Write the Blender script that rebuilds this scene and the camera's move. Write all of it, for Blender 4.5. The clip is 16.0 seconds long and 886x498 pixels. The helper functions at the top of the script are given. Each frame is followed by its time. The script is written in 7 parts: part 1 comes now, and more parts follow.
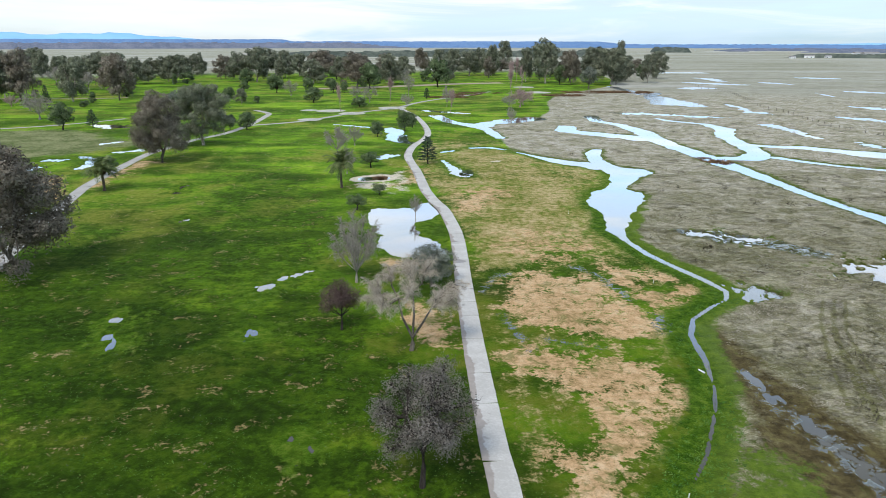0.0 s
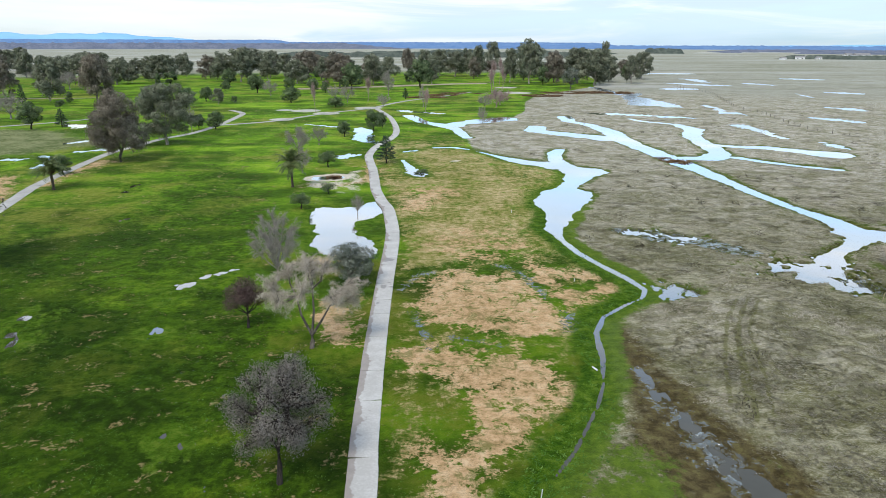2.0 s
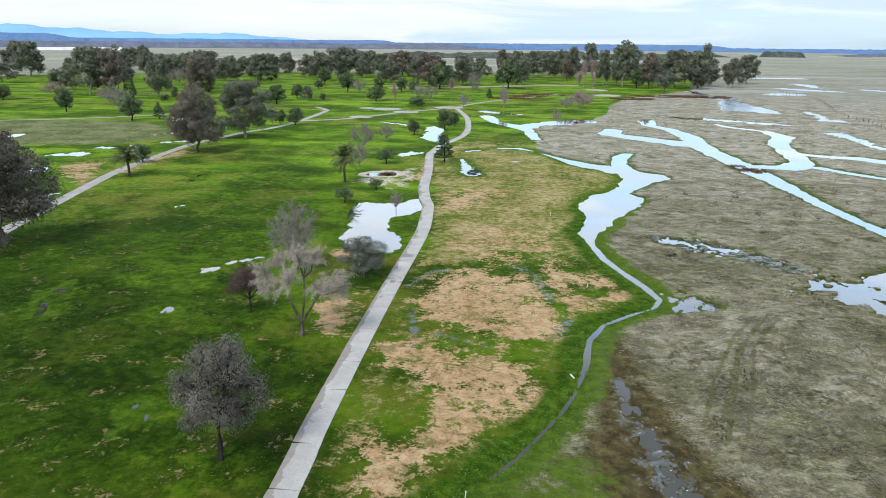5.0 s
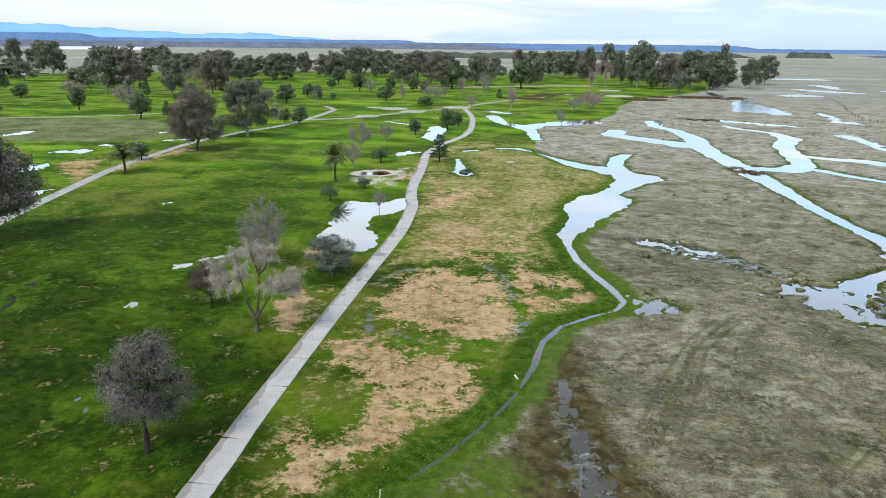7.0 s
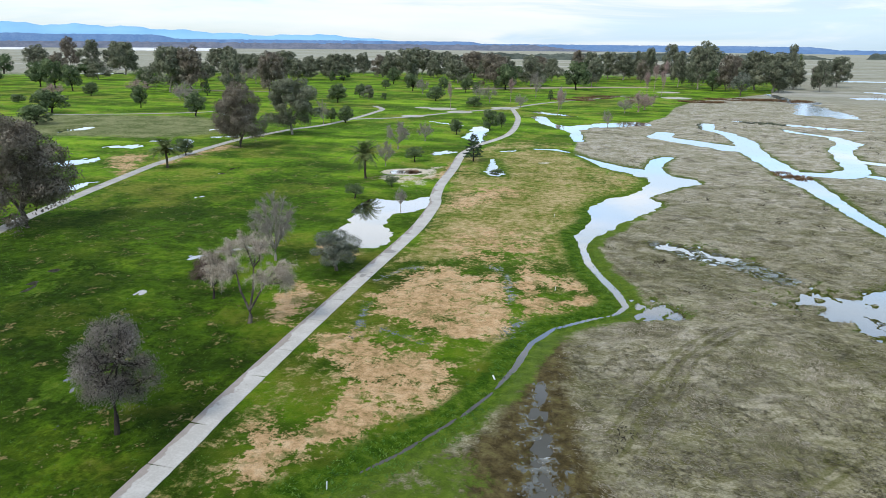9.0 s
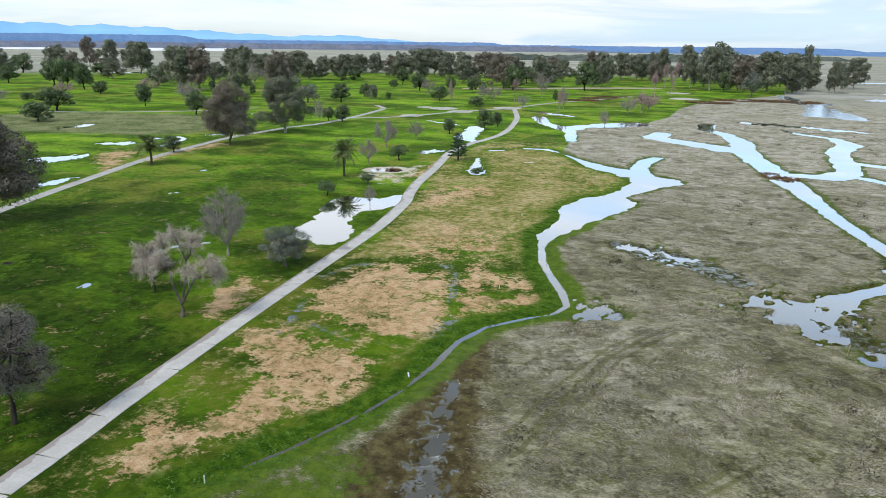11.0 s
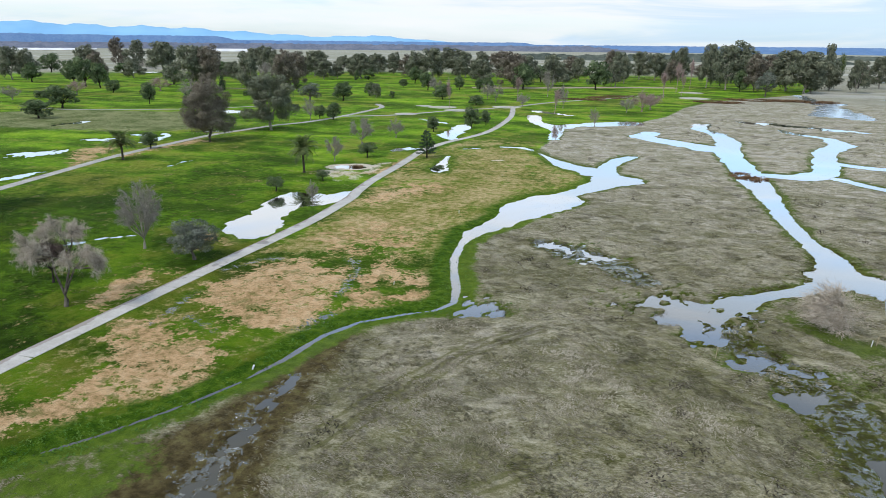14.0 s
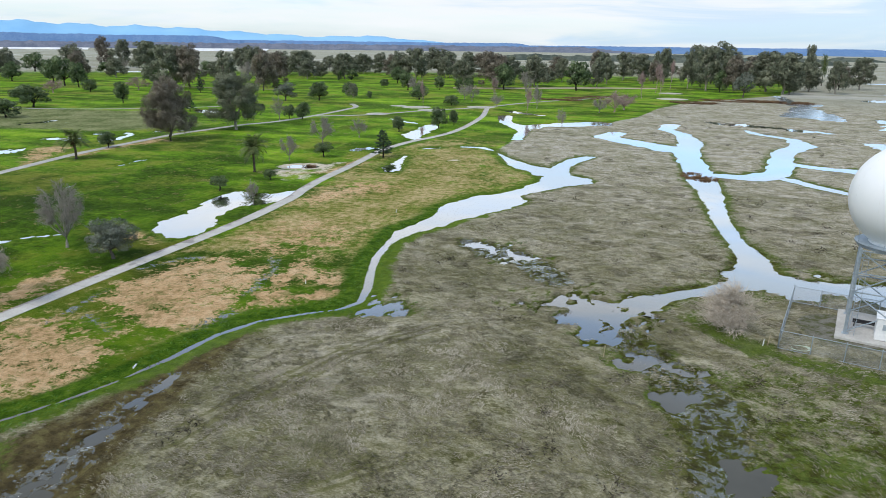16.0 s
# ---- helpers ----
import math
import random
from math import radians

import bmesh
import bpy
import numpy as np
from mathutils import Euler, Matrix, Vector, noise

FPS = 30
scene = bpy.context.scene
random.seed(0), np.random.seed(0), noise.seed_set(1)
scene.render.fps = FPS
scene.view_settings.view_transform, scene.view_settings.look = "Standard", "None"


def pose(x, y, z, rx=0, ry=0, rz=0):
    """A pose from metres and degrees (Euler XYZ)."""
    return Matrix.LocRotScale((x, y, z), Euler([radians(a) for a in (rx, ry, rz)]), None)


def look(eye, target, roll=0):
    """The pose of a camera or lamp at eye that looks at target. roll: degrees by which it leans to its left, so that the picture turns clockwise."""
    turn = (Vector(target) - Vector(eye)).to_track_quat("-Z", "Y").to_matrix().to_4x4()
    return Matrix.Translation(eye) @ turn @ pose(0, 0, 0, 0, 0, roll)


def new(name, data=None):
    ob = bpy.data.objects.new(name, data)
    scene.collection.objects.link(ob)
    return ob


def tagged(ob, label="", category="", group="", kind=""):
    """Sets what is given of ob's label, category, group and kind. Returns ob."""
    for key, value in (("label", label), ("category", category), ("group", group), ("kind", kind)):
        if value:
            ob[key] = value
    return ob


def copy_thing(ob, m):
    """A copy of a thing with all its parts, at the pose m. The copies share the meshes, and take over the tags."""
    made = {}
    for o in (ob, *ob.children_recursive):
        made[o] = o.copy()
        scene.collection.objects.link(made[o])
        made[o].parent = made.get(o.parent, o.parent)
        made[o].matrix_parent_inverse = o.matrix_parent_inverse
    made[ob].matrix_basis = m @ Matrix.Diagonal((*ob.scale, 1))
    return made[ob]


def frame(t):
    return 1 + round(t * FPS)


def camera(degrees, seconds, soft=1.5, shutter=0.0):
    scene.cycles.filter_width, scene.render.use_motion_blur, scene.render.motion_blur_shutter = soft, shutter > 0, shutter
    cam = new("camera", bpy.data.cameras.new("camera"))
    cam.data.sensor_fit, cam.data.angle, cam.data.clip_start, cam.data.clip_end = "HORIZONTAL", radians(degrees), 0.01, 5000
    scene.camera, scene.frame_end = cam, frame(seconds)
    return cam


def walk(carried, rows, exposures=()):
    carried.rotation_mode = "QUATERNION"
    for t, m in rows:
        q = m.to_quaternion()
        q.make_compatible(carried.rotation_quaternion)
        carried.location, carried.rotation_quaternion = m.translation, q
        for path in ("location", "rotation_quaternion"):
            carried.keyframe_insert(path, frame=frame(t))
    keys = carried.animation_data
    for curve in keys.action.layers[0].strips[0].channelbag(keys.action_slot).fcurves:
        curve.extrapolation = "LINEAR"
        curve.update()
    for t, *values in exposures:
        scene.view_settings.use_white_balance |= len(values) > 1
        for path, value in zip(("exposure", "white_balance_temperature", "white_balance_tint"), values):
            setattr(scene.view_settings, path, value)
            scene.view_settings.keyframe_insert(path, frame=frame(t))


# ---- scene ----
cam = camera(67.33, 16.0, soft=0.8, shutter=0.3)
PATH = [
    (0, (0.01, 0.00, 32.53), (-0.03, 95.45, 2.68), 0.02),
    (0.5, (2.69, 0.02, 32.40), (2.95, 95.47, 2.56), 0.07),
    (1, (5.35, -0.04, 32.31), (5.83, 95.41, 2.50), 0.10),
    (1.5, (8.18, -0.04, 32.26), (8.53, 95.43, 2.50), 0.10),
    (2, (10.66, -0.10, 32.20), (11.08, 95.38, 2.47), 0.12),
    (2.5, (12.87, -0.14, 32.15), (13.34, 95.35, 2.44), 0.17),
    (3, (14.98, -0.08, 32.10), (15.42, 95.41, 2.40), 0.22),
    (3.5, (16.96, 0.08, 31.99), (16.83, 95.58, 2.32), 0.27),
    (4, (18.69, 0.17, 31.95), (14.86, 95.60, 2.32), 0.35),
    (4.5, (20.65, 0.50, 31.85), (10.42, 95.46, 2.23), 0.42),
    (4.7, (21.38, 0.56, 31.83), (9.03, 95.27, 2.21), 0.44),
    (7, (29.91, 1.90, 31.76), (12.86, 95.87, 2.11), 0.58),
    (7.5, (32.04, 2.18, 31.77), (14.34, 96.04, 2.15), 0.54),
    (8, (33.83, 2.57, 31.74), (14.27, 96.07, 2.16), 0.49),
    (8.2, (34.55, 2.78, 31.69), (13.53, 95.97, 2.11), 0.49),
    (10.3, (43.03, 5.97, 30.82), (14.41, 97.14, 1.34), 0.65),
    (10.5, (44.05, 6.32, 30.79), (15.55, 97.53, 1.32), 0.66),
    (11, (47.01, 7.35, 30.69), (18.33, 98.51, 1.26), 0.65),
    (11.5, (49.89, 8.63, 30.52), (21.12, 99.76, 1.06), 0.66),
    (12, (52.54, 9.67, 30.43), (23.25, 100.63, 0.96), 0.62),
    (12.5, (55.45, 10.60, 30.38), (24.33, 100.95, 0.90), 0.57),
    (13, (58.29, 11.55, 30.27), (25.90, 101.45, 0.80), 0.53),
    (13.5, (61.07, 12.54, 30.17), (27.97, 102.19, 0.73), 0.51),
    (14, (63.87, 13.62, 30.07), (30.55, 103.19, 0.63), 0.53),
    (14.5, (66.58, 14.72, 29.98), (33.41, 104.35, 0.54), 0.57),
    (15, (69.46, 15.67, 29.98), (36.33, 105.32, 0.59), 0.54),
    (15.5, (72.15, 16.72, 29.98), (39.08, 106.40, 0.59), 0.57),
    (16, (74.11, 17.48, 30.00), (41.35, 107.27, 0.62), 0.68),
]
walk(cam, [(t, look(eye, target, roll)) for t, eye, target, roll in PATH], [(0, 0.0), (4, -0.03), (8, -0.05), (12, -0.09), (16, -0.15)])
SKY_GAIN, SUN_POWER = 0.27, 2.4
CLOUD, CLOUD_THIN, CLOUD_HIGH = (1.02, 1.07, 1.11, 1), (0.74, 0.92, 1.11, 1), (0.57, 0.645, 0.75, 1)

# ---- world, sun, exposure ----
SUN_AZ, SUN_EL = 205.0, 52.0
world = bpy.data.worlds.new("overcast_sky")
scene.world = world
world.use_nodes = True
wt = world.node_tree
wt.nodes.clear()


def wnode(kind, **values):
    node = wt.nodes.new(kind)
    for key, value in values.items():
        node.inputs[key].default_value = value
    return node


sky = wnode("ShaderNodeTexSky")
sky.sky_type, sky.sun_disc = "NISHITA", False
sky.sun_elevation, sky.sun_rotation = radians(SUN_EL), radians(SUN_AZ)
sky.air_density, sky.dust_density, sky.ozone_density = 1.0, 1.5, 2.0
gen = wnode("ShaderNodeTexCoord")
flat = wnode("ShaderNodeMapping")
flat.inputs["Scale"].default_value = (1.0, 1.0, 9.0)
cloud = wnode("ShaderNodeTexNoise", Scale=1.7, Detail=6.0, Roughness=0.55, Distortion=0.35)
cover = wt.nodes.new("ShaderNodeMapRange")
cover.inputs["From Min"].default_value, cover.inputs["From Max"].default_value = 0.36, 0.60
cover.inputs["To Min"].default_value, cover.inputs["To Max"].default_value = 0.50, 1.0
gain = wnode("ShaderNodeMix")
gain.data_type, gain.blend_type = "RGBA", "MULTIPLY"
gain.inputs[0].default_value = 1.0
gain.inputs[7].default_value = (SKY_GAIN * 0.72, SKY_GAIN * 0.98, SKY_GAIN * 1.12, 1)
veil = wnode("ShaderNodeMix")
veil.data_type = "RGBA"
high = wnode("ShaderNodeMix")
high.data_type = "RGBA"
high.inputs[7].default_value = CLOUD_HIGH
streak = wnode("ShaderNodeTexNoise", Scale=2.6, Detail=5.0, Roughness=0.6, Distortion=0.6)
thin = wnode("ShaderNodeMapRange")
thin.interpolation_type = "SMOOTHSTEP"
thin.inputs["From Min"].default_value, thin.inputs["From Max"].default_value = 0.40, 0.60
low = wnode("ShaderNodeMix")
low.data_type = "RGBA"
low.inputs[6].default_value, low.inputs[7].default_value = CLOUD_THIN, CLOUD
wt.links.new(flat.outputs["Vector"], streak.inputs["Vector"])
# the cloud thins towards the east
east = wnode("ShaderNodeMath")
east.operation = "MULTIPLY_ADD"
east.inputs[1].default_value = -0.22
wt.links.new(streak.outputs["Fac"], east.inputs[2])
wt.links.new(east.outputs[0], thin.inputs["Value"])
wt.links.new(thin.outputs["Result"], low.inputs[0])
wt.links.new(low.outputs[2], high.inputs[6])
climb = wt.nodes.new("ShaderNodeMapRange")
climb.interpolation_type = "SMOOTHSTEP"
climb.inputs["From Min"].default_value, climb.inputs["From Max"].default_value = 0.10, 0.62
axis = wnode("ShaderNodeSeparateXYZ")
wt.links.new(gen.outputs["Generated"], axis.inputs[0])
wt.links.new(axis.outputs["Z"], climb.inputs["Value"])
wt.links.new(axis.outputs["X"], east.inputs[0])
wt.links.new(climb.outputs["Result"], high.inputs[0])
wt.links.new(high.outputs[2], veil.inputs[7])
back = wnode("ShaderNodeBackground", Strength=1.0)
wout = wnode("ShaderNodeOutputWorld")
wt.links.new(gen.outputs["Generated"], flat.inputs["Vector"])
wt.links.new(flat.outputs["Vector"], cloud.inputs["Vector"])
wt.links.new(cloud.outputs["Fac"], cover.inputs["Value"])
wt.links.new(sky.outputs["Color"], gain.inputs[6])
wt.links.new(gain.outputs[2], veil.inputs[6])
wt.links.new(cover.outputs["Result"], veil.inputs[0])
wt.links.new(veil.outputs[2], back.inputs["Color"])
wt.links.new(back.outputs["Background"], wout.inputs["Surface"])

sun = new("sun", bpy.data.lights.new("sun", "SUN"))
sun.data.energy, sun.data.angle, sun.data.color = SUN_POWER, radians(14), (1.0, 0.95, 0.88)
sun.matrix_world = look((0, 0, 200), (-200 * math.sin(radians(SUN_AZ)), -200 * math.cos(radians(SUN_AZ)), 200 - 200 * math.tan(radians(SUN_EL))))

# ---- materials ----


class Paint:
    """A node material, written as a chain of calls."""

    def __init__(self, name):
        self.mat = bpy.data.materials.new(name)
        self.mat.use_nodes = True
        self.tree = self.mat.node_tree
        self.bsdf = self.tree.nodes["Principled BSDF"]
        self.out = self.tree.nodes["Material Output"]

    def put(self, socket, value):
        if hasattr(value, "is_output"):
            self.tree.links.new(value, socket)
        elif isinstance(value, tuple) and len(value) == 3 and socket.type == "RGBA":
            socket.default_value = (*value, 1)
        else:
            socket.default_value = value

    def place(self, scale=(1, 1, 1), local=False, turn=0.0):
        if local:
            out = self.tree.nodes.new("ShaderNodeTexCoord").outputs["Object"]
        else:
            out = self.tree.nodes.new("ShaderNodeNewGeometry").outputs["Position"]
        m = self.tree.nodes.new("ShaderNodeMapping")
        m.inputs["Scale"].default_value = scale
        m.inputs["Rotation"].default_value = (0, 0, radians(turn))
        self.tree.links.new(out, m.inputs["Vector"])
        return m.outputs["Vector"]

    def noise(self, vec, scale, detail=4.0, rough=0.55, warp=0.0):
        n = self.tree.nodes.new("ShaderNodeTexNoise")
        self.put(n.inputs["Vector"], vec)
        n.inputs["Scale"].default_value, n.inputs["Detail"].default_value = scale, detail
        n.inputs["Roughness"].default_value, n.inputs["Distortion"].default_value = rough, warp
        return n.outputs["Fac"]

    def cells(self, vec, scale):
        n = self.tree.nodes.new("ShaderNodeTexVoronoi")
        self.put(n.inputs["Vector"], vec)
        n.inputs["Scale"].default_value = scale
        return n.outputs["Distance"]

    def attr(self, name):
        n = self.tree.nodes.new("ShaderNodeAttribute")
        n.attribute_name = name
        return n.outputs["Fac"]

    def island(self):
        return self.tree.nodes.new("ShaderNodeNewGeometry").outputs["Random Per Island"]

    def item(self):
        return self.tree.nodes.new("ShaderNodeObjectInfo").outputs["Random"]

    def math(self, op, a, b=0.0):
        n = self.tree.nodes.new("ShaderNodeMath")
        n.operation = op
        self.put(n.inputs[0], a)
        self.put(n.inputs[1], b)
        return n.outputs[0]

    def span(self, v, lo, hi, to_lo=0.0, to_hi=1.0):
        n = self.tree.nodes.new("ShaderNodeMapRange")
        n.interpolation_type = "SMOOTHSTEP"
        for key, value in (("Value", v), ("From Min", lo), ("From Max", hi), ("To Min", to_lo), ("To Max", to_hi)):
            self.put(n.inputs[key], value)
        return n.outputs["Result"]

    def mix(self, fac, a, b, how="MIX"):
        n = self.tree.nodes.new("ShaderNodeMix")
        n.data_type, n.blend_type = "RGBA", how
        self.put(n.inputs[0], fac)
        self.put(n.inputs[6], a)
        self.put(n.inputs[7], b)
        return n.outputs[2]

    def ramp(self, v, *stops):
        n = self.tree.nodes.new("ShaderNodeValToRGB")
        el = n.color_ramp.elements
        while len(el) < len(stops):
            el.new(0.5)
        for e, (at, col) in zip(el, stops):
            e.position, e.color = at, (*col, 1)
        self.put(n.inputs["Fac"], v)
        return n.outputs["Color"]

    def bump(self, height, strength=0.5, distance=0.1):
        n = self.tree.nodes.new("ShaderNodeBump")
        n.inputs["Strength"].default_value, n.inputs["Distance"].default_value = strength, distance
        self.put(n.inputs["Height"], height)
        self.tree.links.new(n.outputs["Normal"], self.bsdf.inputs["Normal"])

    def done(self, colour, rough=0.9, metal=0.0, spec=0.3):
        self.put(self.bsdf.inputs["Base Color"], colour)
        self.put(self.bsdf.inputs["Roughness"], rough)
        self.bsdf.inputs["Metallic"].default_value = metal
        self.bsdf.inputs["Specular IOR Level"].default_value = spec
        return self.mat


def ground_material():
    p = Paint("meadow_and_marsh")
    w = p.place()

    def grain(scale, detail=4.0, rough=0.6, vec=None, warp=0.0):
        return p.span(p.noise(w if vec is None else vec, scale, detail, rough, warp), 0.28, 0.72)

    wide, mid, metre, fine = grain(0.020, 4), grain(0.10, 5), grain(0.8, 5, 0.65), grain(5.0, 4, 0.7)
    mown = grain(0.06, 4, 0.55, p.place((0.35, 1.3, 1), turn=12), 0.5)
    lodged = p.place((0.80, 1.15, 1), turn=24)
    streak = grain(1.7, 7, 0.78, lodged, 2.6)
    blades = grain(3.4, 5, 0.78, p.place((1.1, 1.6, 1), turn=-22), 2.2)
    speck = grain(2.3, 5, 0.75)
    rag = p.math("ADD", p.math("MULTIPLY", grain(0.30, 6, 0.72), 0.62), p.math("MULTIPLY", grain(1.9, 5, 0.75), 0.38))

    def mask(name, amount, width=0.08):
        v = p.math("ADD", p.attr(name), p.math("MULTIPLY", p.math("SUBTRACT", rag, 0.5), amount))
        return p.span(v, 0.5 - width, 0.5 + width)

    # mown turf: deep and bright green drifts, yellowed places, pale flecks
    drift = p.math("ADD", p.math("MULTIPLY", mid, 0.34), p.math("ADD", p.math("MULTIPLY", mown, 0.48), p.math("MULTIPLY", metre, 0.18)))
    turf = p.ramp(drift, (0.20, (0.040, 0.088, 0.006)), (0.42, (0.088, 0.200, 0.012)), (0.60, (0.168, 0.345, 0.018)), (0.82, (0.300, 0.480, 0.036)))
    yellow = p.mix(metre, (0.135, 0.190, 0.016), (0.30, 0.30, 0.07))
    turf = p.mix(p.math("MULTIPLY", p.span(p.math("ADD", p.math("MULTIPLY", wide, 0.55), p.math("MULTIPLY", mid, 0.45)), 0.48, 0.78), 0.80), turf, yellow)
    turf = p.mix(p.math("MULTIPLY", p.span(grain(0.034, 3), 0.50, 0.85), 0.65), turf, (0.020, 0.048, 0.005))
    turf = p.mix(0.22, turf, p.mix(fine, (0.018, 0.045, 0.003), (0.105, 0.215, 0.022)))
    turf = p.mix(p.math("MULTIPLY", mask("rough", 1.4, 0.3), 0.72), turf, p.ramp(p.math("ADD", p.math("MULTIPLY", mid, 0.5), p.math("MULTIPLY", metre, 0.5)), (0.2, (0.014, 0.034, 0.003)), (0.5, (0.026, 0.070, 0.005)), (0.8, (0.060, 0.120, 0.010))))
    fleck = p.math("MULTIPLY", p.span(p.cells(w, 1.5), 0.22, 0.10), p.span(grain(0.16, 3), 0.74, 0.92))
    weed = p.math("MULTIPLY", p.span(p.noise(w, 0.55, 6, 0.75, 0.6), 0.56, 0.66), p.span(grain(0.05, 3), 0.35, 0.75))
    turf = p.mix(p.math("MULTIPLY", weed, 0.25), turf, (0.030, 0.060, 0.008))
    turf = p.mix(p.math("MULTIPLY", fleck, 0.5), turf, (0.50, 0.44, 0.26))
    # thin olive meadow, half worn to soil
    dry = p.ramp(p.math("ADD", p.math("MULTIPLY", metre, 0.35), p.math("ADD", p.math("MULTIPLY", blades, 0.30), p.math("MULTIPLY", mid, 0.35))), (0.18, (0.080, 0.145, 0.012)), (0.36, (0.190, 0.200, 0.040)), (0.54, (0.36, 0.300, 0.125)), (0.76, (0.60, 0.465, 0.26)))
    # sandy soil
    bare = p.ramp(p.math("ADD", p.math("MULTIPLY", metre, 0.42), p.math("ADD", p.math("MULTIPLY", speck, 0.26), p.math("MULTIPLY", mid, 0.32))), (0.10, (0.24, 0.20, 0.08)), (0.28, (0.52, 0.360, 0.195)), (0.50, (0.74, 0.515, 0.310)), (0.80, (0.84, 0.650, 0.440)))
    # lodged marsh grass, in swathes
    swath = p.math("ADD", p.math("MULTIPLY", streak, 0.40), p.math("ADD", p.math("MULTIPLY", blades, 0.24), p.math("MULTIPLY", grain(0.33, 5, 0.65, lodged, 1.0), 0.36)))
    straw = p.ramp(swath, (0.20, (0.135, 0.130, 0.060)), (0.38, (0.255, 0.240, 0.135)), (0.54, (0.400, 0.370, 0.255)), (0.74, (0.64, 0.60, 0.49)))
    straw = p.mix(p.math("MULTIPLY", p.span(grain(0.075, 5), 0.50, 0.80), 0.50), straw, p.mix(blades, (0.085, 0.096, 0.030), (0.225, 0.215, 0.095)))
    straw = p.mix(p.math("MULTIPLY", p.span(grain(0.16, 4), 0.70, 0.92), 0.55), straw, p.mix(blades, (0.035, 0.030, 0.018), (0.10, 0.088, 0.055)))
    chaff = p.span(p.noise(p.place((0.75, 1.25, 1), turn=24), 2.1, 3, 0.65, 1.4), 0.50, 0.64)
    straw = p.mix(p.math("MULTIPLY", chaff, p.span(grain(0.12, 4), 0.15, 0.75, 0.18, 0.62)), straw, (0.66, 0.625, 0.49))
    mottle = p.span(p.noise(p.place((0.8, 1.15, 1), turn=40), 0.55, 5, 0.62, 0.8), 0.34, 0.66)
    straw = p.mix(1.0, straw, p.ramp(mottle, (0.0, (0.80, 0.81, 0.78)), (1.0, (1.13, 1.13, 1.10))), "MULTIPLY")
    gap = p.span(p.noise(p.place((0.8, 1.3, 1), turn=-15), 1.5, 4, 0.7, 1.2), 0.50, 0.36)
    straw = p.mix(p.math("MULTIPLY", gap, 0.42), straw, (0.125, 0.130, 0.045))
    # tan far fields, with the haze over them mixed into a paler, bluer colour
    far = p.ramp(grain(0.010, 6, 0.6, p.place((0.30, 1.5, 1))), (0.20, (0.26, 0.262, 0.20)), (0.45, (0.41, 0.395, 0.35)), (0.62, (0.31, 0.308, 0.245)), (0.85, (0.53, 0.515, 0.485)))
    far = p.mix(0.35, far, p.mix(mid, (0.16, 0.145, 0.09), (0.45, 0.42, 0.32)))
    mud = p.ramp(p.math("ADD", p.math("MULTIPLY", metre, 0.6), p.math("MULTIPLY", blades, 0.4)), (0.2, (0.042, 0.032, 0.012)), (0.5, (0.094, 0.072, 0.030)), (0.8, (0.165, 0.145, 0.058)))
    lush = p.ramp(p.math("ADD", p.math("MULTIPLY", metre, 0.5), p.math("MULTIPLY", blades, 0.5)), (0.2, (0.026, 0.066, 0.003)), (0.5, (0.070, 0.145, 0.008)), (0.8, (0.15, 0.21, 0.025)))
    bed = (0.05, 0.042, 0.025)

    # near grass darkened and far grass lifted in colour, for shade and haze
    range_tint = p.mix(p.attr("bleached"), (0.70, 0.70, 0.67), (1.12, 1.09, 1.30))
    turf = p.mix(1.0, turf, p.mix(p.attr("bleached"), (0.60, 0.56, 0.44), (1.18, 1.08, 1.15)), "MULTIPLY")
    straw = p.mix(1.0, straw, range_tint, "MULTIPLY")
    col = p.mix(mask("dry", 1.0, 0.20), turf, dry)
    # thin green growth creeping over the sand
    creep = p.math("MULTIPLY", p.span(p.noise(w, 0.42, 6, 0.72, 0.8), 0.52, 0.60), 0.8)
    bare = p.mix(creep, bare, p.mix(blades, (0.10, 0.15, 0.02), (0.36, 0.31, 0.14)))
    crack = p.span(p.noise(w, 1.1, 5, 0.7, 1.6), 0.485, 0.47)
    bare = p.mix(p.math("MULTIPLY", p.math("MULTIPLY", crack, p.span(p.noise(w, 1.1, 5, 0.7, 1.6), 0.44, 0.46)), 0.55), bare, (0.20, 0.16, 0.07))
    bare = p.mix(1.0, bare, (0.93, 0.88, 0.84), "MULTIPLY")
    col = p.mix(mask("bare", 1.6, 0.18), col, bare)
    col = p.mix(mask("marsh", 0.7, 0.14), col, straw)
    col = p.mix(p.math("MULTIPLY", mask("track", 0.5, 0.15), 0.7), col, p.mix(blades, (0.075, 0.080, 0.022), (0.20, 0.195, 0.085)))
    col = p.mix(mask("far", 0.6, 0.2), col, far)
    col = p.mix(mask("mud", 1.0, 0.30), col, mud)
    col = p.mix(p.math("MULTIPLY", mask("lush", 1.2, 0.22), 0.9), col, p.mix(p.math("MULTIPLY", p.attr("marsh"), 0.45), lush, p.ramp(blades, (0.2, (0.040, 0.050, 0.008)), (0.5, (0.085, 0.100, 0.018)), (0.8, (0.16, 0.165, 0.045)))))
    lime = p.ramp(p.math("ADD", p.math("MULTIPLY", metre, 0.45), p.math("MULTIPLY", blades, 0.55)), (0.2, (0.014, 0.044, 0.003)), (0.5, (0.045, 0.110, 0.005)), (0.8, (0.135, 0.205, 0.020)))
    col = p.mix(p.math("MULTIPLY", mask("bank", 0.75, 0.20), 0.95), col, p.mix(p.math("MULTIPLY", p.attr("marsh"), 0.35), lime, (0.19, 0.25, 0.04)))
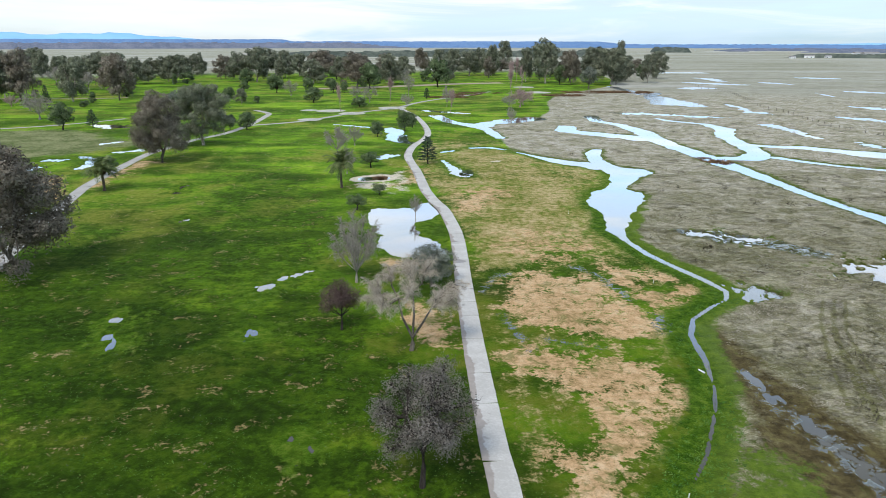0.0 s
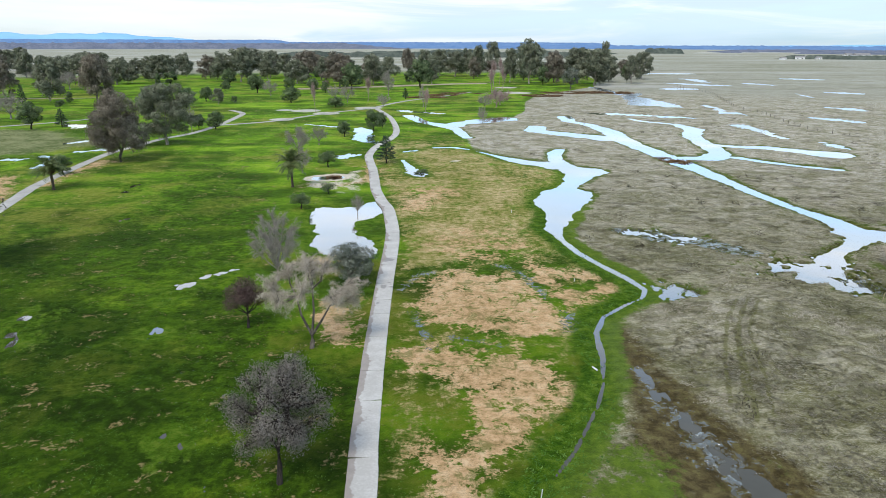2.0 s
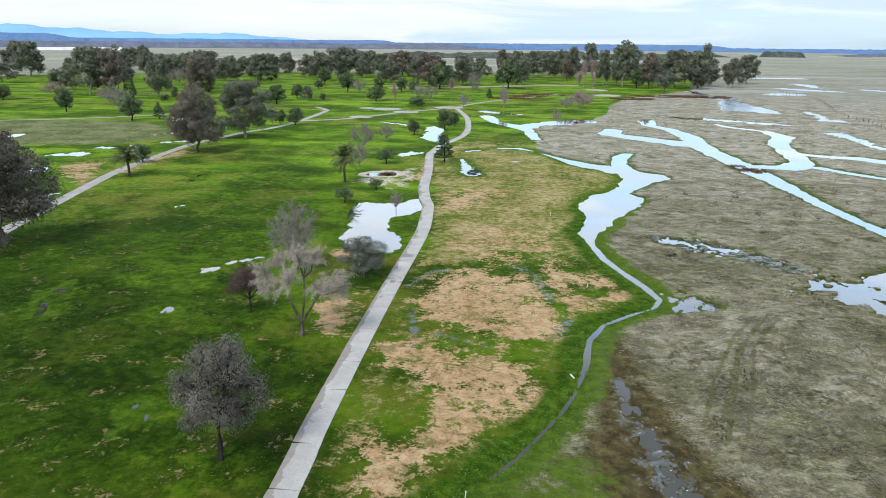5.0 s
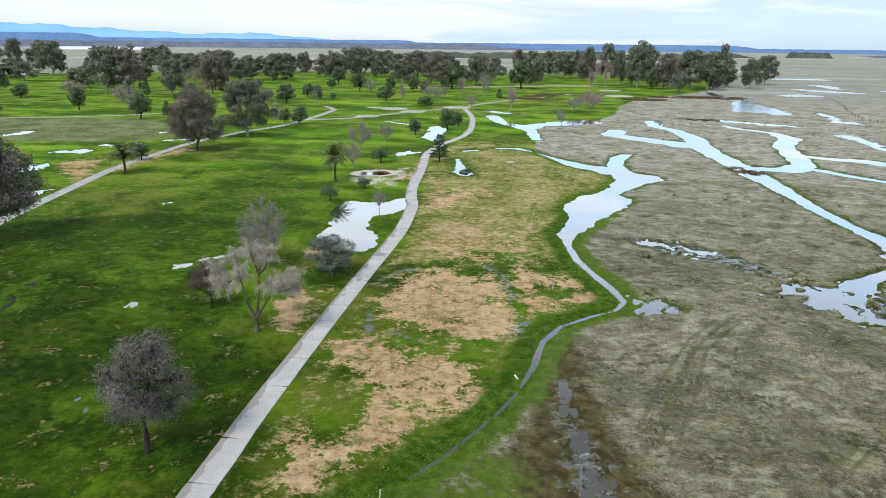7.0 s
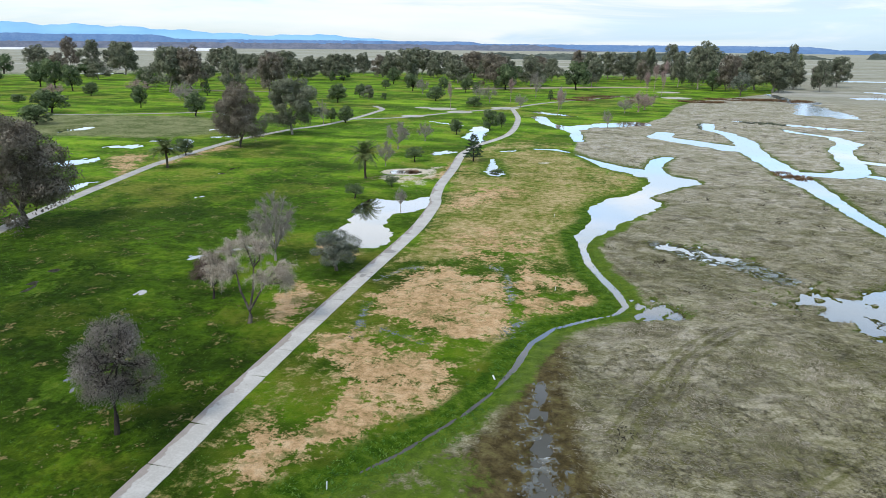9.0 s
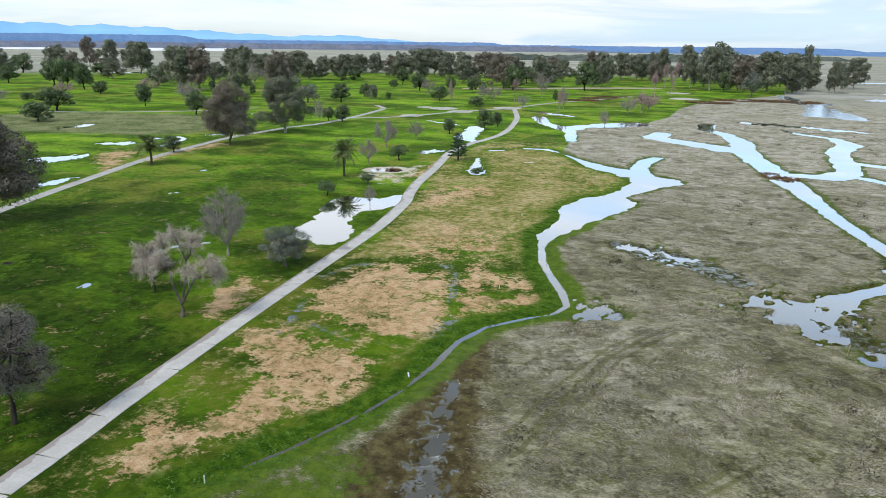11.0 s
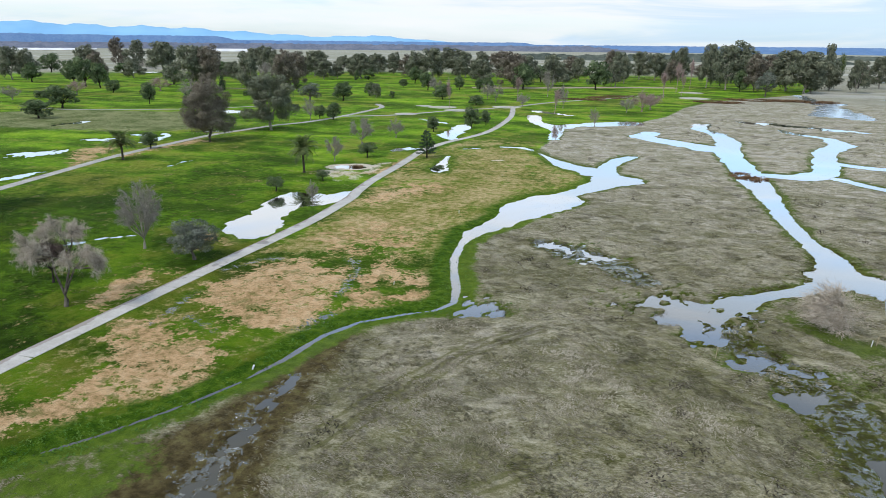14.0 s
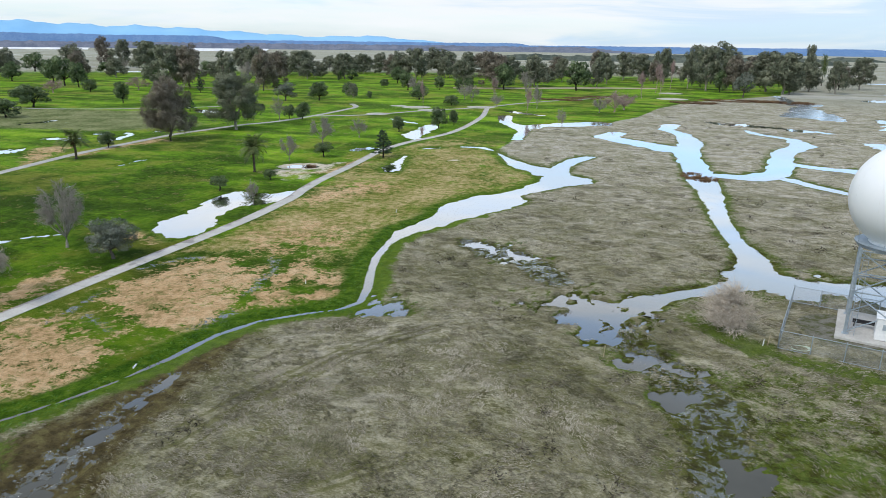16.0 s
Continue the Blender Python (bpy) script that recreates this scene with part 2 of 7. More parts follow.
    col = p.mix(mask("olive", 0.9, 0.25), col, p.ramp(p.math("ADD", p.math("MULTIPLY", metre, 0.4), p.math("MULTIPLY", mid, 0.6)), (0.2, (0.105, 0.135, 0.045)), (0.5, (0.185, 0.205, 0.090)), (0.8, (0.27, 0.275, 0.14))))
    col = p.mix(mask("pale", 0.15, 0.1), col, p.mix(mid, (0.50, 0.47, 0.41), (0.66, 0.64, 0.60)))
    col = p.mix(mask("sand", 0.7, 0.10), col, p.mix(metre, (0.60, 0.52, 0.41), (0.82, 0.76, 0.66)))
    col = p.mix(mask("yard", 0.3, 0.15), col, p.ramp(metre, (0.25, (0.10, 0.11, 0.05)), (0.5, (0.16, 0.155, 0.125)), (0.8, (0.22, 0.215, 0.19))))
    mat = p.ramp(p.math("ADD", p.math("MULTIPLY", metre, 0.55), p.math("MULTIPLY", blades, 0.45)), (0.20, (0.030, 0.024, 0.010)), (0.42, (0.050, 0.052, 0.010)), (0.60, (0.085, 0.100, 0.016)), (0.85, (0.170, 0.160, 0.070)))
    col = p.mix(p.math("MULTIPLY", mask("algae", 0.9, 0.16), 0.92), col, mat)
    broken = p.math("ADD", p.math("MULTIPLY", p.span(p.noise(w, 0.8, 6, 0.75, 0.7), 0.3, 0.7), 0.6), p.math("MULTIPLY", p.span(p.noise(w, 3.2, 5, 0.75, 0.5), 0.3, 0.7), 0.4))
    wet = p.span(p.math("ADD", p.attr("wet"), p.math("MULTIPLY", p.math("SUBTRACT", broken, 0.5), 1.4)), 0.53, 0.62)
    col = p.mix(p.math("MULTIPLY", wet, 0.85), col, (0.066, 0.062, 0.036))
    col = p.mix(p.attr("bed"), col, bed)
    col = p.mix(1.0, col, (0.76, 0.755, 0.72), "MULTIPLY")
    # upright blades catch the sky at a low angle
    p.bsdf.inputs["Sheen Weight"].default_value = 0.42
    p.bsdf.inputs["Sheen Roughness"].default_value = 0.45
    p.put(p.bsdf.inputs["Sheen Tint"], p.mix(1.0, col, (2.4, 2.4, 2.4), "MULTIPLY"))
    p.bump(p.math("ADD", p.math("MULTIPLY", fine, 0.3), p.math("ADD", p.math("MULTIPLY", metre, 0.5), p.math("MULTIPLY", blades, 0.6))), 0.6, 0.13)
    ground = p.done(col, p.math("SUBTRACT", 0.95, p.math("ADD", p.math("MULTIPLY", mask("mud", 0.9, 0.12), 0.35), p.math("MULTIPLY", wet, 0.72))), spec=0.06)
    p.put(p.bsdf.inputs["Specular IOR Level"], p.span(wet, 0.0, 1.0, 0.06, 0.9))
    p.put(p.bsdf.inputs["Coat Weight"], p.span(wet, 0.2, 1.0))
    p.bsdf.inputs["Coat IOR"].default_value, p.bsdf.inputs["Coat Roughness"].default_value = 1.6, 0.06
    return ground


def water_material(name="still_water", smooth_to=(0.01, 0.05)):
    """Still water: mud-coloured from above, a mirror of the sky at a low angle."""
    p = Paint(name)
    w = p.place()
    p.bump(p.math("ADD", p.noise(w, 1.3, 3), p.math("MULTIPLY", p.noise(w, 6, 2), 0.3)), 0.02, 0.04)
    m = p.done(p.mix(p.noise(w, 0.2), (0.055, 0.055, 0.045), (0.11, 0.105, 0.085)), 0.3, spec=0.0)
    facing = p.tree.nodes.new("ShaderNodeLayerWeight")
    facing.inputs["Blend"].default_value = 0.5
    mirror = p.tree.nodes.new("ShaderNodeBsdfGlossy")
    mirror.inputs["Color"].default_value = (0.97, 0.98, 1.0, 1)
    p.put(mirror.inputs["Roughness"], p.span(p.noise(w, 0.25, 4), 0.45, 0.7, *smooth_to))
    both = p.tree.nodes.new("ShaderNodeMixShader")
    p.put(both.inputs[0], p.span(facing.outputs["Facing"], 0.45, 0.82, 0.05, 0.95))
    p.tree.links.new(p.bsdf.outputs[0], both.inputs[1])
    p.tree.links.new(mirror.outputs[0], both.inputs[2])
    p.tree.links.new(both.outputs[0], p.out.inputs["Surface"])
    return m


def concrete_material(name, base, stain, rough=0.85):
    p = Paint(name)
    w = p.place()
    n = p.math("ADD", p.math("MULTIPLY", p.noise(w, 0.35, 5, 0.6), 0.6), p.math("MULTIPLY", p.noise(w, 5, 4), 0.4))
    col = p.mix(p.span(n, 0.40, 0.62), stain, base)
    col = p.mix(p.math("MULTIPLY", p.item(), 0.25), col, p.mix(0.5, col, (0.12, 0.12, 0.11)))
    dark = p.span(p.noise(w, 0.16, 4, 0.6), 0.62, 0.66)
    col = p.mix(p.math("MULTIPLY", dark, 0.55), col, (0.13, 0.12, 0.125))
    # silt washed over one edge, where the slabs carry that mark
    silt = p.span(p.math("ADD", p.attr("silt"), p.math("MULTIPLY", p.math("SUBTRACT", p.noise(w, 0.22, 5, 0.65), 0.5), 1.7)), 0.55, 0.66)
    col = p.mix(p.math("MULTIPLY", silt, 0.75), col, p.mix(p.noise(w, 1.4, 4), (0.20, 0.165, 0.14), (0.33, 0.28, 0.25)))
    p.bump(p.noise(w, 14, 4), 0.2, 0.02)
    return p.done(col, rough)


def leaf_material(name, a, b, c, glow=0.25):
    p = Paint(name)
    r = p.island()
    shade = p.noise(p.place(local=True), 0.35, 3)
    v = p.math("ADD", p.math("MULTIPLY", r, 0.45), p.math("MULTIPLY", p.span(shade, 0.3, 0.7), 0.55))
    col = p.ramp(v, (0.15, a), (0.5, b), (0.85, c))
    col = p.mix(p.math("MULTIPLY", p.item(), 0.35), col, p.mix(0.5, col, tuple(q * 0.55 for q in a)))
    m = p.done(col, 0.62, spec=0.25)
    thin = p.tree.nodes.new("ShaderNodeBsdfTranslucent")
    p.put(thin.inputs["Color"], col)
    both = p.tree.nodes.new("ShaderNodeMixShader")
    both.inputs[0].default_value = glow
    p.tree.links.new(p.bsdf.outputs[0], both.inputs[1])
    p.tree.links.new(thin.outputs[0], both.inputs[2])
    p.tree.links.new(both.outputs[0], p.out.inputs["Surface"])
    return m


def bark_material(name, a, b):
    p = Paint(name)
    w = p.place((1, 1, 0.25), local=True)
    n = p.noise(w, 5, 5, 0.65)
    p.bump(n, 0.6, 0.05)
    return p.done(p.mix(p.span(n, 0.35, 0.65), a, b), 0.9)


def plain_material(name, a, b, rough=0.6, metal=0.0, scale=2.0):
    p = Paint(name)
    return p.done(p.mix(p.span(p.noise(p.place(local=True), scale, 5), 0.35, 0.65), a, b), rough, metal)


GROUND = ground_material()
WATER = water_material()
RUFFLED = water_material("wind_ruffled_water", (0.18, 0.30))
CONCRETE = concrete_material("pale_concrete", (0.55, 0.535, 0.505), (0.45, 0.43, 0.40))
ASPHALT = concrete_material("worn_path", (0.47, 0.455, 0.43), (0.36, 0.345, 0.32))
DIRT = concrete_material("dirt_track", (0.42, 0.34, 0.25), (0.33, 0.27, 0.19))
GUM = leaf_material("eucalyptus_leaves", (0.106, 0.121, 0.080), (0.188, 0.209, 0.139), (0.327, 0.334, 0.233))
GUM_BROWN = leaf_material("brown_eucalyptus_leaves", (0.128, 0.110, 0.084), (0.227, 0.197, 0.152), (0.359, 0.318, 0.248))
OAK = leaf_material("dark_evergreen_leaves", (0.053, 0.087, 0.039), (0.129, 0.185, 0.080), (0.265, 0.325, 0.166))
SAGE = leaf_material("grey_green_leaves", (0.078, 0.095, 0.071), (0.182, 0.207, 0.165), (0.345, 0.362, 0.302))
ASH = leaf_material("grey_feathery_leaves", (0.180, 0.160, 0.138), (0.245, 0.220, 0.195), (0.320, 0.290, 0.260))
MAUVE = leaf_material("russet_twig_leaves", (0.061, 0.034, 0.031), (0.128, 0.082, 0.075), (0.221, 0.153, 0.139))
NEEDLE = leaf_material("pine_needles", (0.024, 0.049, 0.029), (0.062, 0.102, 0.062), (0.132, 0.181, 0.115))
FROND = leaf_material("palm_fronds", (0.050, 0.076, 0.025), (0.126, 0.171, 0.056), (0.277, 0.302, 0.126))
DEAD = leaf_material("dead_fronds", (0.07, 0.048, 0.026), (0.13, 0.095, 0.055), (0.20, 0.15, 0.09))
STRAW = leaf_material("straw_tufts", (0.098, 0.092, 0.048), (0.264, 0.235, 0.161), (0.505, 0.459, 0.367))
SEDGE = leaf_material("green_tufts", (0.030, 0.083, 0.009), (0.072, 0.188, 0.018), (0.173, 0.285, 0.053))
REED = leaf_material("brown_reeds", (0.085, 0.047, 0.022), (0.18, 0.105, 0.052), (0.30, 0.19, 0.10))
BARK = bark_material("grey_bark", (0.075, 0.062, 0.050), (0.17, 0.145, 0.120))
DARK_BARK = bark_material("dark_bark", (0.018, 0.014, 0.012), (0.050, 0.040, 0.034))
PALE_BARK = bark_material("pale_gum_bark", (0.20, 0.17, 0.14), (0.48, 0.43, 0.37))
TWIG = bark_material("pale_twigs", (0.37, 0.315, 0.25), (0.58, 0.515, 0.43))
GREY_TWIG = bark_material("grey_twigs", (0.20, 0.178, 0.155), (0.37, 0.335, 0.295))
PINK_TWIG = bark_material("pinkish_twigs", (0.252, 0.172, 0.162), (0.450, 0.332, 0.314))
PALM_BARK = bark_material("palm_bark", (0.055, 0.042, 0.030), (0.135, 0.105, 0.078))
STEEL = plain_material("galvanized_steel", (0.36, 0.42, 0.48), (0.47, 0.53, 0.58), 0.45, 0.6)
WHITE = plain_material("white_fibreglass", (0.80, 0.82, 0.84), (0.84, 0.85, 0.86), 0.35, 0.0, 0.3)
OFF_WHITE = plain_material("white_painted_metal", (0.70, 0.71, 0.71), (0.80, 0.80, 0.79), 0.5)
SHEETING = plain_material("white_sheeting", (0.72, 0.72, 0.74), (0.85, 0.85, 0.86), 0.6, 0.0, 0.01)
WOOD = plain_material("weathered_wood", (0.30, 0.24, 0.15), (0.48, 0.40, 0.27), 0.85)
DARK = plain_material("dark_paint", (0.02, 0.02, 0.022), (0.05, 0.05, 0.05), 0.6)
ROOF = plain_material("grey_roofing", (0.20, 0.19, 0.19), (0.32, 0.31, 0.30), 0.8)

# ---- building tools ----


def value_noise(x, y, seed=0):
    """Smooth lattice noise from 0 to 1 for arrays of places."""
    xi, yi = np.floor(x), np.floor(y)
    fx, fy = x - xi, y - yi
    fx, fy = fx * fx * (3 - 2 * fx), fy * fy * (3 - 2 * fy)

    def cell(i, j):
        h = np.sin(i * 127.1 + j * 311.7 + seed * 74.7) * 43758.5453
        return h - np.floor(h)

    a, b, c, d = cell(xi, yi), cell(xi + 1, yi), cell(xi, yi + 1), cell(xi + 1, yi + 1)
    return a + (b - a) * fx + (c - a) * fy + (a - b - c + d) * fx * fy


def fbm(x, y, size, seed=0, octaves=3):
    total, weight = 0.0, 0.0
    for k in range(octaves):
        total = total + value_noise(x / size * 2**k + 13.7 * k, y / size * 2**k - 7.1 * k, seed + k) * 0.5**k
        weight += 0.5**k
    return total / weight


def smooth(v):
    v = np.clip(v, 0, 1)
    return v * v * (3 - 2 * v)


def mesh_of(name, verts, quads, material, mats=None, index=None):
    """A mesh from an array of places and an array of four-cornered (or three-cornered) faces."""
    verts, quads = np.asarray(verts, np.float32), np.asarray(quads, np.int32)
    k = quads.shape[1]
    me = bpy.data.meshes.new(name)
    me.vertices.add(len(verts))
    me.vertices.foreach_set("co", verts.ravel())
    me.loops.add(quads.size)
    me.loops.foreach_set("vertex_index", quads.ravel())
    me.polygons.add(len(quads))
    me.polygons.foreach_set("loop_start", np.arange(len(quads), dtype=np.int32) * k)
    for m in mats or [material]:
        me.materials.append(m)
    if index is not None:
        me.polygons.foreach_set("material_index", np.asarray(index, np.int32))
    me.update(calc_edges=True)
    return me


def shade_smooth(me):
    me.polygons.foreach_set("use_smooth", np.ones(len(me.polygons), bool))
    return me


def part(name, bm, material, parent, label=""):
    """Links a bmesh (or a mesh) as one mesh object under a thing or under a part."""
    if isinstance(bm, bpy.types.Mesh):
        me = bm
    else:
        me = bpy.data.meshes.new(name)
        bm.to_mesh(me)
        bm.free()
        me.materials.append(material)
    ob = new(name, me)
    ob.parent = parent
    if label:
        ob["label"] = label
    return ob


def thing(name, m, label, category, group="", kind=""):
    ob = new(name)
    ob.empty_display_size = 0.5
    ob.matrix_basis = m
    return tagged(ob, label, category, group, kind)


def box(bm, centre, size, turn=0.0, bevel=0.0):
    made = bmesh.ops.create_cube(bm, size=1.0)["verts"]
    bmesh.ops.transform(bm, matrix=Matrix.Translation(centre) @ Matrix.Rotation(turn, 4, "Z") @ Matrix.Diagonal((*size, 1)), verts=made)
    if bevel:
        edges = list({e for v in made for e in v.link_edges})
        bmesh.ops.bevel(bm, geom=edges, offset=bevel, segments=1, affect="EDGES")
    return made


def rod(bm, a, b, r0, r1=None, sides=6):
    a, b = Vector(a), Vector(b)
    m = Matrix.Translation((a + b) / 2) @ (b - a).to_track_quat("Z", "Y").to_matrix().to_4x4()
    bmesh.ops.create_cone(bm, cap_ends=True, segments=sides, radius1=r0, radius2=r0 if r1 is None else r1, depth=(b - a).length, matrix=m)


class Limbs:
    """Tapered tubes gathered into one mesh."""

    def __init__(self):
        self.v, self.f, self.n = [], [], 0

    def tube(self, places, radii, sides=6):
        rings = []
        for i, c in enumerate(places):
            way = (places[min(i + 1, len(places) - 1)] - places[max(i - 1, 0)]).normalized()
            q = way.to_track_quat("Z", "Y")
            rings.append(self.n)
            for k in range(sides):
                a = 2 * math.pi * k / sides
                self.v.append(c + q @ Vector((math.cos(a), math.sin(a), 0)) * radii[i])
            self.n += sides
        for a, b in zip(rings, rings[1:]):
            for k in range(sides):
                self.f.append((a + k, a + (k + 1) % sides, b + (k + 1) % sides, b + k))

    def mesh(self, name, material):
        return shade_smooth(mesh_of(name, [tuple(v) for v in self.v], self.f, material))


def leaf_quads(rng, centres, size, slim=0.55, down=0.0):
    """Small four-cornered leaf sprays of random turn round the given places."""
    n = len(centres)
    a = rng.normal(size=(n, 3))
    a[:, 2] -= down
    a /= np.linalg.norm(a, axis=1, keepdims=True)
    b = np.cross(a, rng.normal(size=(n, 3)))
    b /= np.linalg.norm(b, axis=1, keepdims=True)
    s = (size * rng.uniform(0.55, 1.35, (n, 1))) / 2
    a, b = a * s, b * s * slim
    v = np.stack([centres - a - b * 0.4, centres - a * 0.1 - b, centres + a, centres + a * 0.1 + b], 1).reshape(-1, 3)
    return v, np.arange(4 * n).reshape(-1, 4)


def leaf_mesh(name, verts, quads, hearts, material):
    """A crown whose leaves face away from the heart of their own clump."""
    v = np.asarray(verts).reshape(-1, 4, 3)
    flat_n = np.cross(v[:, 2] - v[:, 0], v[:, 3] - v[:, 1])
    flat_n /= np.linalg.norm(flat_n, axis=1, keepdims=True) + 1e-9
    out = v.mean(1) - hearts
    out /= np.linalg.norm(out, axis=1, keepdims=True) + 1e-9
    turned = (flat_n * out).sum(1) < 0
    v[turned] = v[turned][:, ::-1]
    flat_n[turned] *= -1
    n = 0.62 * out + 0.38 * flat_n
    n /= np.linalg.norm(n, axis=1, keepdims=True) + 1e-9
    me = shade_smooth(mesh_of(name, v.reshape(-1, 3), quads, material))
    me.normals_split_custom_set_from_vertices(np.repeat(n, 4, axis=0).tolist())
    return me


def twig_quads(rng, centres, ways, length, width, hang=0.0):
    """Thin two-piece twigs that leave the given places along the given ways, bending down."""
    n = len(centres)
    d = ways / (np.linalg.norm(ways, axis=1, keepdims=True) + 1e-9) + rng.normal(size=(n, 3)) * 0.55
    d /= np.linalg.norm(d, axis=1, keepdims=True)
    side = np.cross(d, rng.normal(size=(n, 3)))
    side *= width / 2 / (np.linalg.norm(side, axis=1, keepdims=True) + 1e-9)
    s = length * rng.uniform(0.5, 1.3, (n, 1))
    mid = centres + d * s * 0.5
    e = d + np.array([0, 0, -hang]) + rng.normal(size=(n, 3)) * 0.25
    tip = mid + e / np.linalg.norm(e, axis=1, keepdims=True) * s * 0.5
    v = np.stack([centres - side, centres + side, mid + side * 0.8, mid - side * 0.8, tip + side * 0.3, tip - side * 0.3], 1).reshape(-1, 3)
    k = np.arange(n)[:, None] * 6
    return v, np.concatenate([k + [0, 1, 2, 3], k + [3, 2, 4, 5]])


def lobe_points(rng, lobes, n):
    """Places near the skins of a crown's lobes, and each one's lobe centre; each lobe is (centre, radii)."""
    w = np.array([r[0] * r[1] + r[1] * r[2] for _, r in lobes])
    pick = rng.choice(len(lobes), n, p=w / w.sum())
    c, r = np.array([q[0] for q in lobes])[pick], np.array([q[1] for q in lobes])[pick]
    d = rng.normal(size=(n, 3))
    d /= np.linalg.norm(d, axis=1, keepdims=True)
    rad = rng.uniform(0.25, 1, (n, 1)) ** 0.42
    ragged = 1 + 0.22 * np.sin(d[:, :1] * 9 + pick[:, None]) * np.cos(d[:, 1:2] * 7 + 2 * pick[:, None])
    return c + d * rad * r * ragged, c


# ---- the ground's plan: waters, paths, covers ----
SEGMENTS = []  # (body, ax, ay, ar, bx, by, br, ragged)
# ponds given by their shore: body, places round it, how ragged in metres
SHAPES = [
    ("pool_water", [(113.1, 365.0), (122.8, 417.6), (133.2, 441.8), (135.8, 416.7), (138.2, 376.8), (139.1, 353.6), (131.2, 352.4), (125.6, 357.4), (119.2, 359.7)], 1.6),
    ("path_pond", [(-8.8, 102.5), (-10.9, 106.5), (-10.6, 112.3), (-15.0, 124.6), (-14.8, 131.7), (-12.1, 132.9), (-6.3, 132.3), (-3.5, 137.0), (-1.2, 131.5), (-1.9, 124.2), (-4.2, 122.7), (-5.9, 120.5), (-4.7, 112.9), (-1.4, 108.7), (0.4, 103.6), (-0.2, 99.7), (-3.1, 98.5)], 0.5),
    ("upper_water", [(-19.7, 232.5), (-14.1, 223.9), (-8.8, 220.2), (-12.6, 232.4), (-15.4, 256.2), (-20.8, 266.0), (-23.1, 260.8), (-20.3, 246.3)], 0.6),
]


def course(body, chain, ragged=1.0):
    """A run of water through places (x, y, half width)."""
    if len(chain) == 1:
        chain = chain + [(chain[0][0] + 0.4, chain[0][1] + 0.3, chain[0][2])]
    for (ax, ay, ar), (bx, by, br) in zip(chain, chain[1:]):
        SEGMENTS.append((body, ax, ay, ar, bx, by, br, ragged))


def capsule(x, y, s):
    _, ax, ay, ar, bx, by, br, _ = s
    dx, dy = bx - ax, by - ay
    t = np.clip(((x - ax) * dx + (y - ay) * dy) / (dx * dx + dy * dy + 1e-9), 0, 1)
    return np.hypot(x - ax - t * dx, y - ay - t * dy) - (ar + t * (br - ar))


def near(x, y, chain, soft):
    """1 inside a run of places (x, y, radius), fading to 0 over soft metres on both sides of its edge."""
    best = np.full(x.shape, 1e9)
    if len(chain) == 1:
        chain = chain + [(chain[0][0] + 0.1, chain[0][1], chain[0][2])]
    for (ax, ay, ar), (bx, by, br) in zip(chain, chain[1:]):
        best = np.minimum(best, capsule(x, y, (0, ax, ay, ar, bx, by, br, 0)))
    return smooth(0.5 - best / (2 * soft))


def outline(x, y, pts):
    """Metres to the edge of a closed outline, negative inside it."""
    best, within = np.full(x.shape, 1e9), np.zeros(x.shape, bool)
    for (ax, ay), (bx, by) in zip(pts, pts[1:] + pts[:1]):
        best = np.minimum(best, capsule(x, y, (0, ax, ay, 0, bx, by, 0, 0)))
        if ay != by:
            within ^= ((ay > y) != (by > y)) & (x < (bx - ax) * (y - ay) / (by - ay) + ax)
    return np.where(within, -best, best)


def patch(x, y, pts, soft):
    """1 inside an outline, fading to 0 over soft metres on both sides of its edge."""
    return smooth(0.5 - outline(x, y, pts) / (2 * soft))


def water_distance(x, y, body=None):
    best = np.full(x.shape, 40.0)
    for name, pts, amp in SHAPES:
        if body is not None and name != body:
            continue
        px, py = [q[0] for q in pts], [q[1] for q in pts]
        k = np.nonzero((x > min(px) - 14) & (x < max(px) + 14) & (y > min(py) - 14) & (y < max(py) + 14))[0]
        if len(k):
            d = outline(x[k], y[k], pts)
            best[k] = np.minimum(best[k], d + amp * (np.clip(4 * fbm(x[k], y[k], 3.5, 3) - 2, -1.2, 1.2) + 0.8 * np.clip(4 * fbm(x[k], y[k], 1.2, 9, 2) - 2, -1.2, 1.2)))
    for s in SEGMENTS:
        if body is not None and s[0] != body:
            continue
        reach = max(s[3], s[6]) + 14
        k = np.nonzero((x > min(s[1], s[4]) - reach) & (x < max(s[1], s[4]) + reach) & (y > min(s[2], s[5]) - reach) & (y < max(s[2], s[5]) + reach))[0]
        if len(k):
            d = capsule(x[k], y[k], s)
            amp = s[7] * min(1.3, 0.10 + 0.22 * (s[3] + s[6]) / 2)
            wide = np.clip(4 * fbm(x[k], y[k], 4.5, 3) - 2, -1.2, 1.2)
            tight = np.clip(4 * fbm(x[k], y[k], 1.5, 9, 2) - 2, -1.2, 1.2)
            if s[7] < 1.9:
                d = d + amp * (wide + (0.5 if s[7] < 1.0 else 0.9) * tight)
            else:
                d = d + amp * (0.55 * wide + 0.8 * tight + 0.5 * np.clip(4 * value_noise(x[k] / 0.45, y[k] / 0.7, 19) - 2, -1.3, 1.3) + 0.3)
            best[k] = np.minimum(best[k], d)
    return best


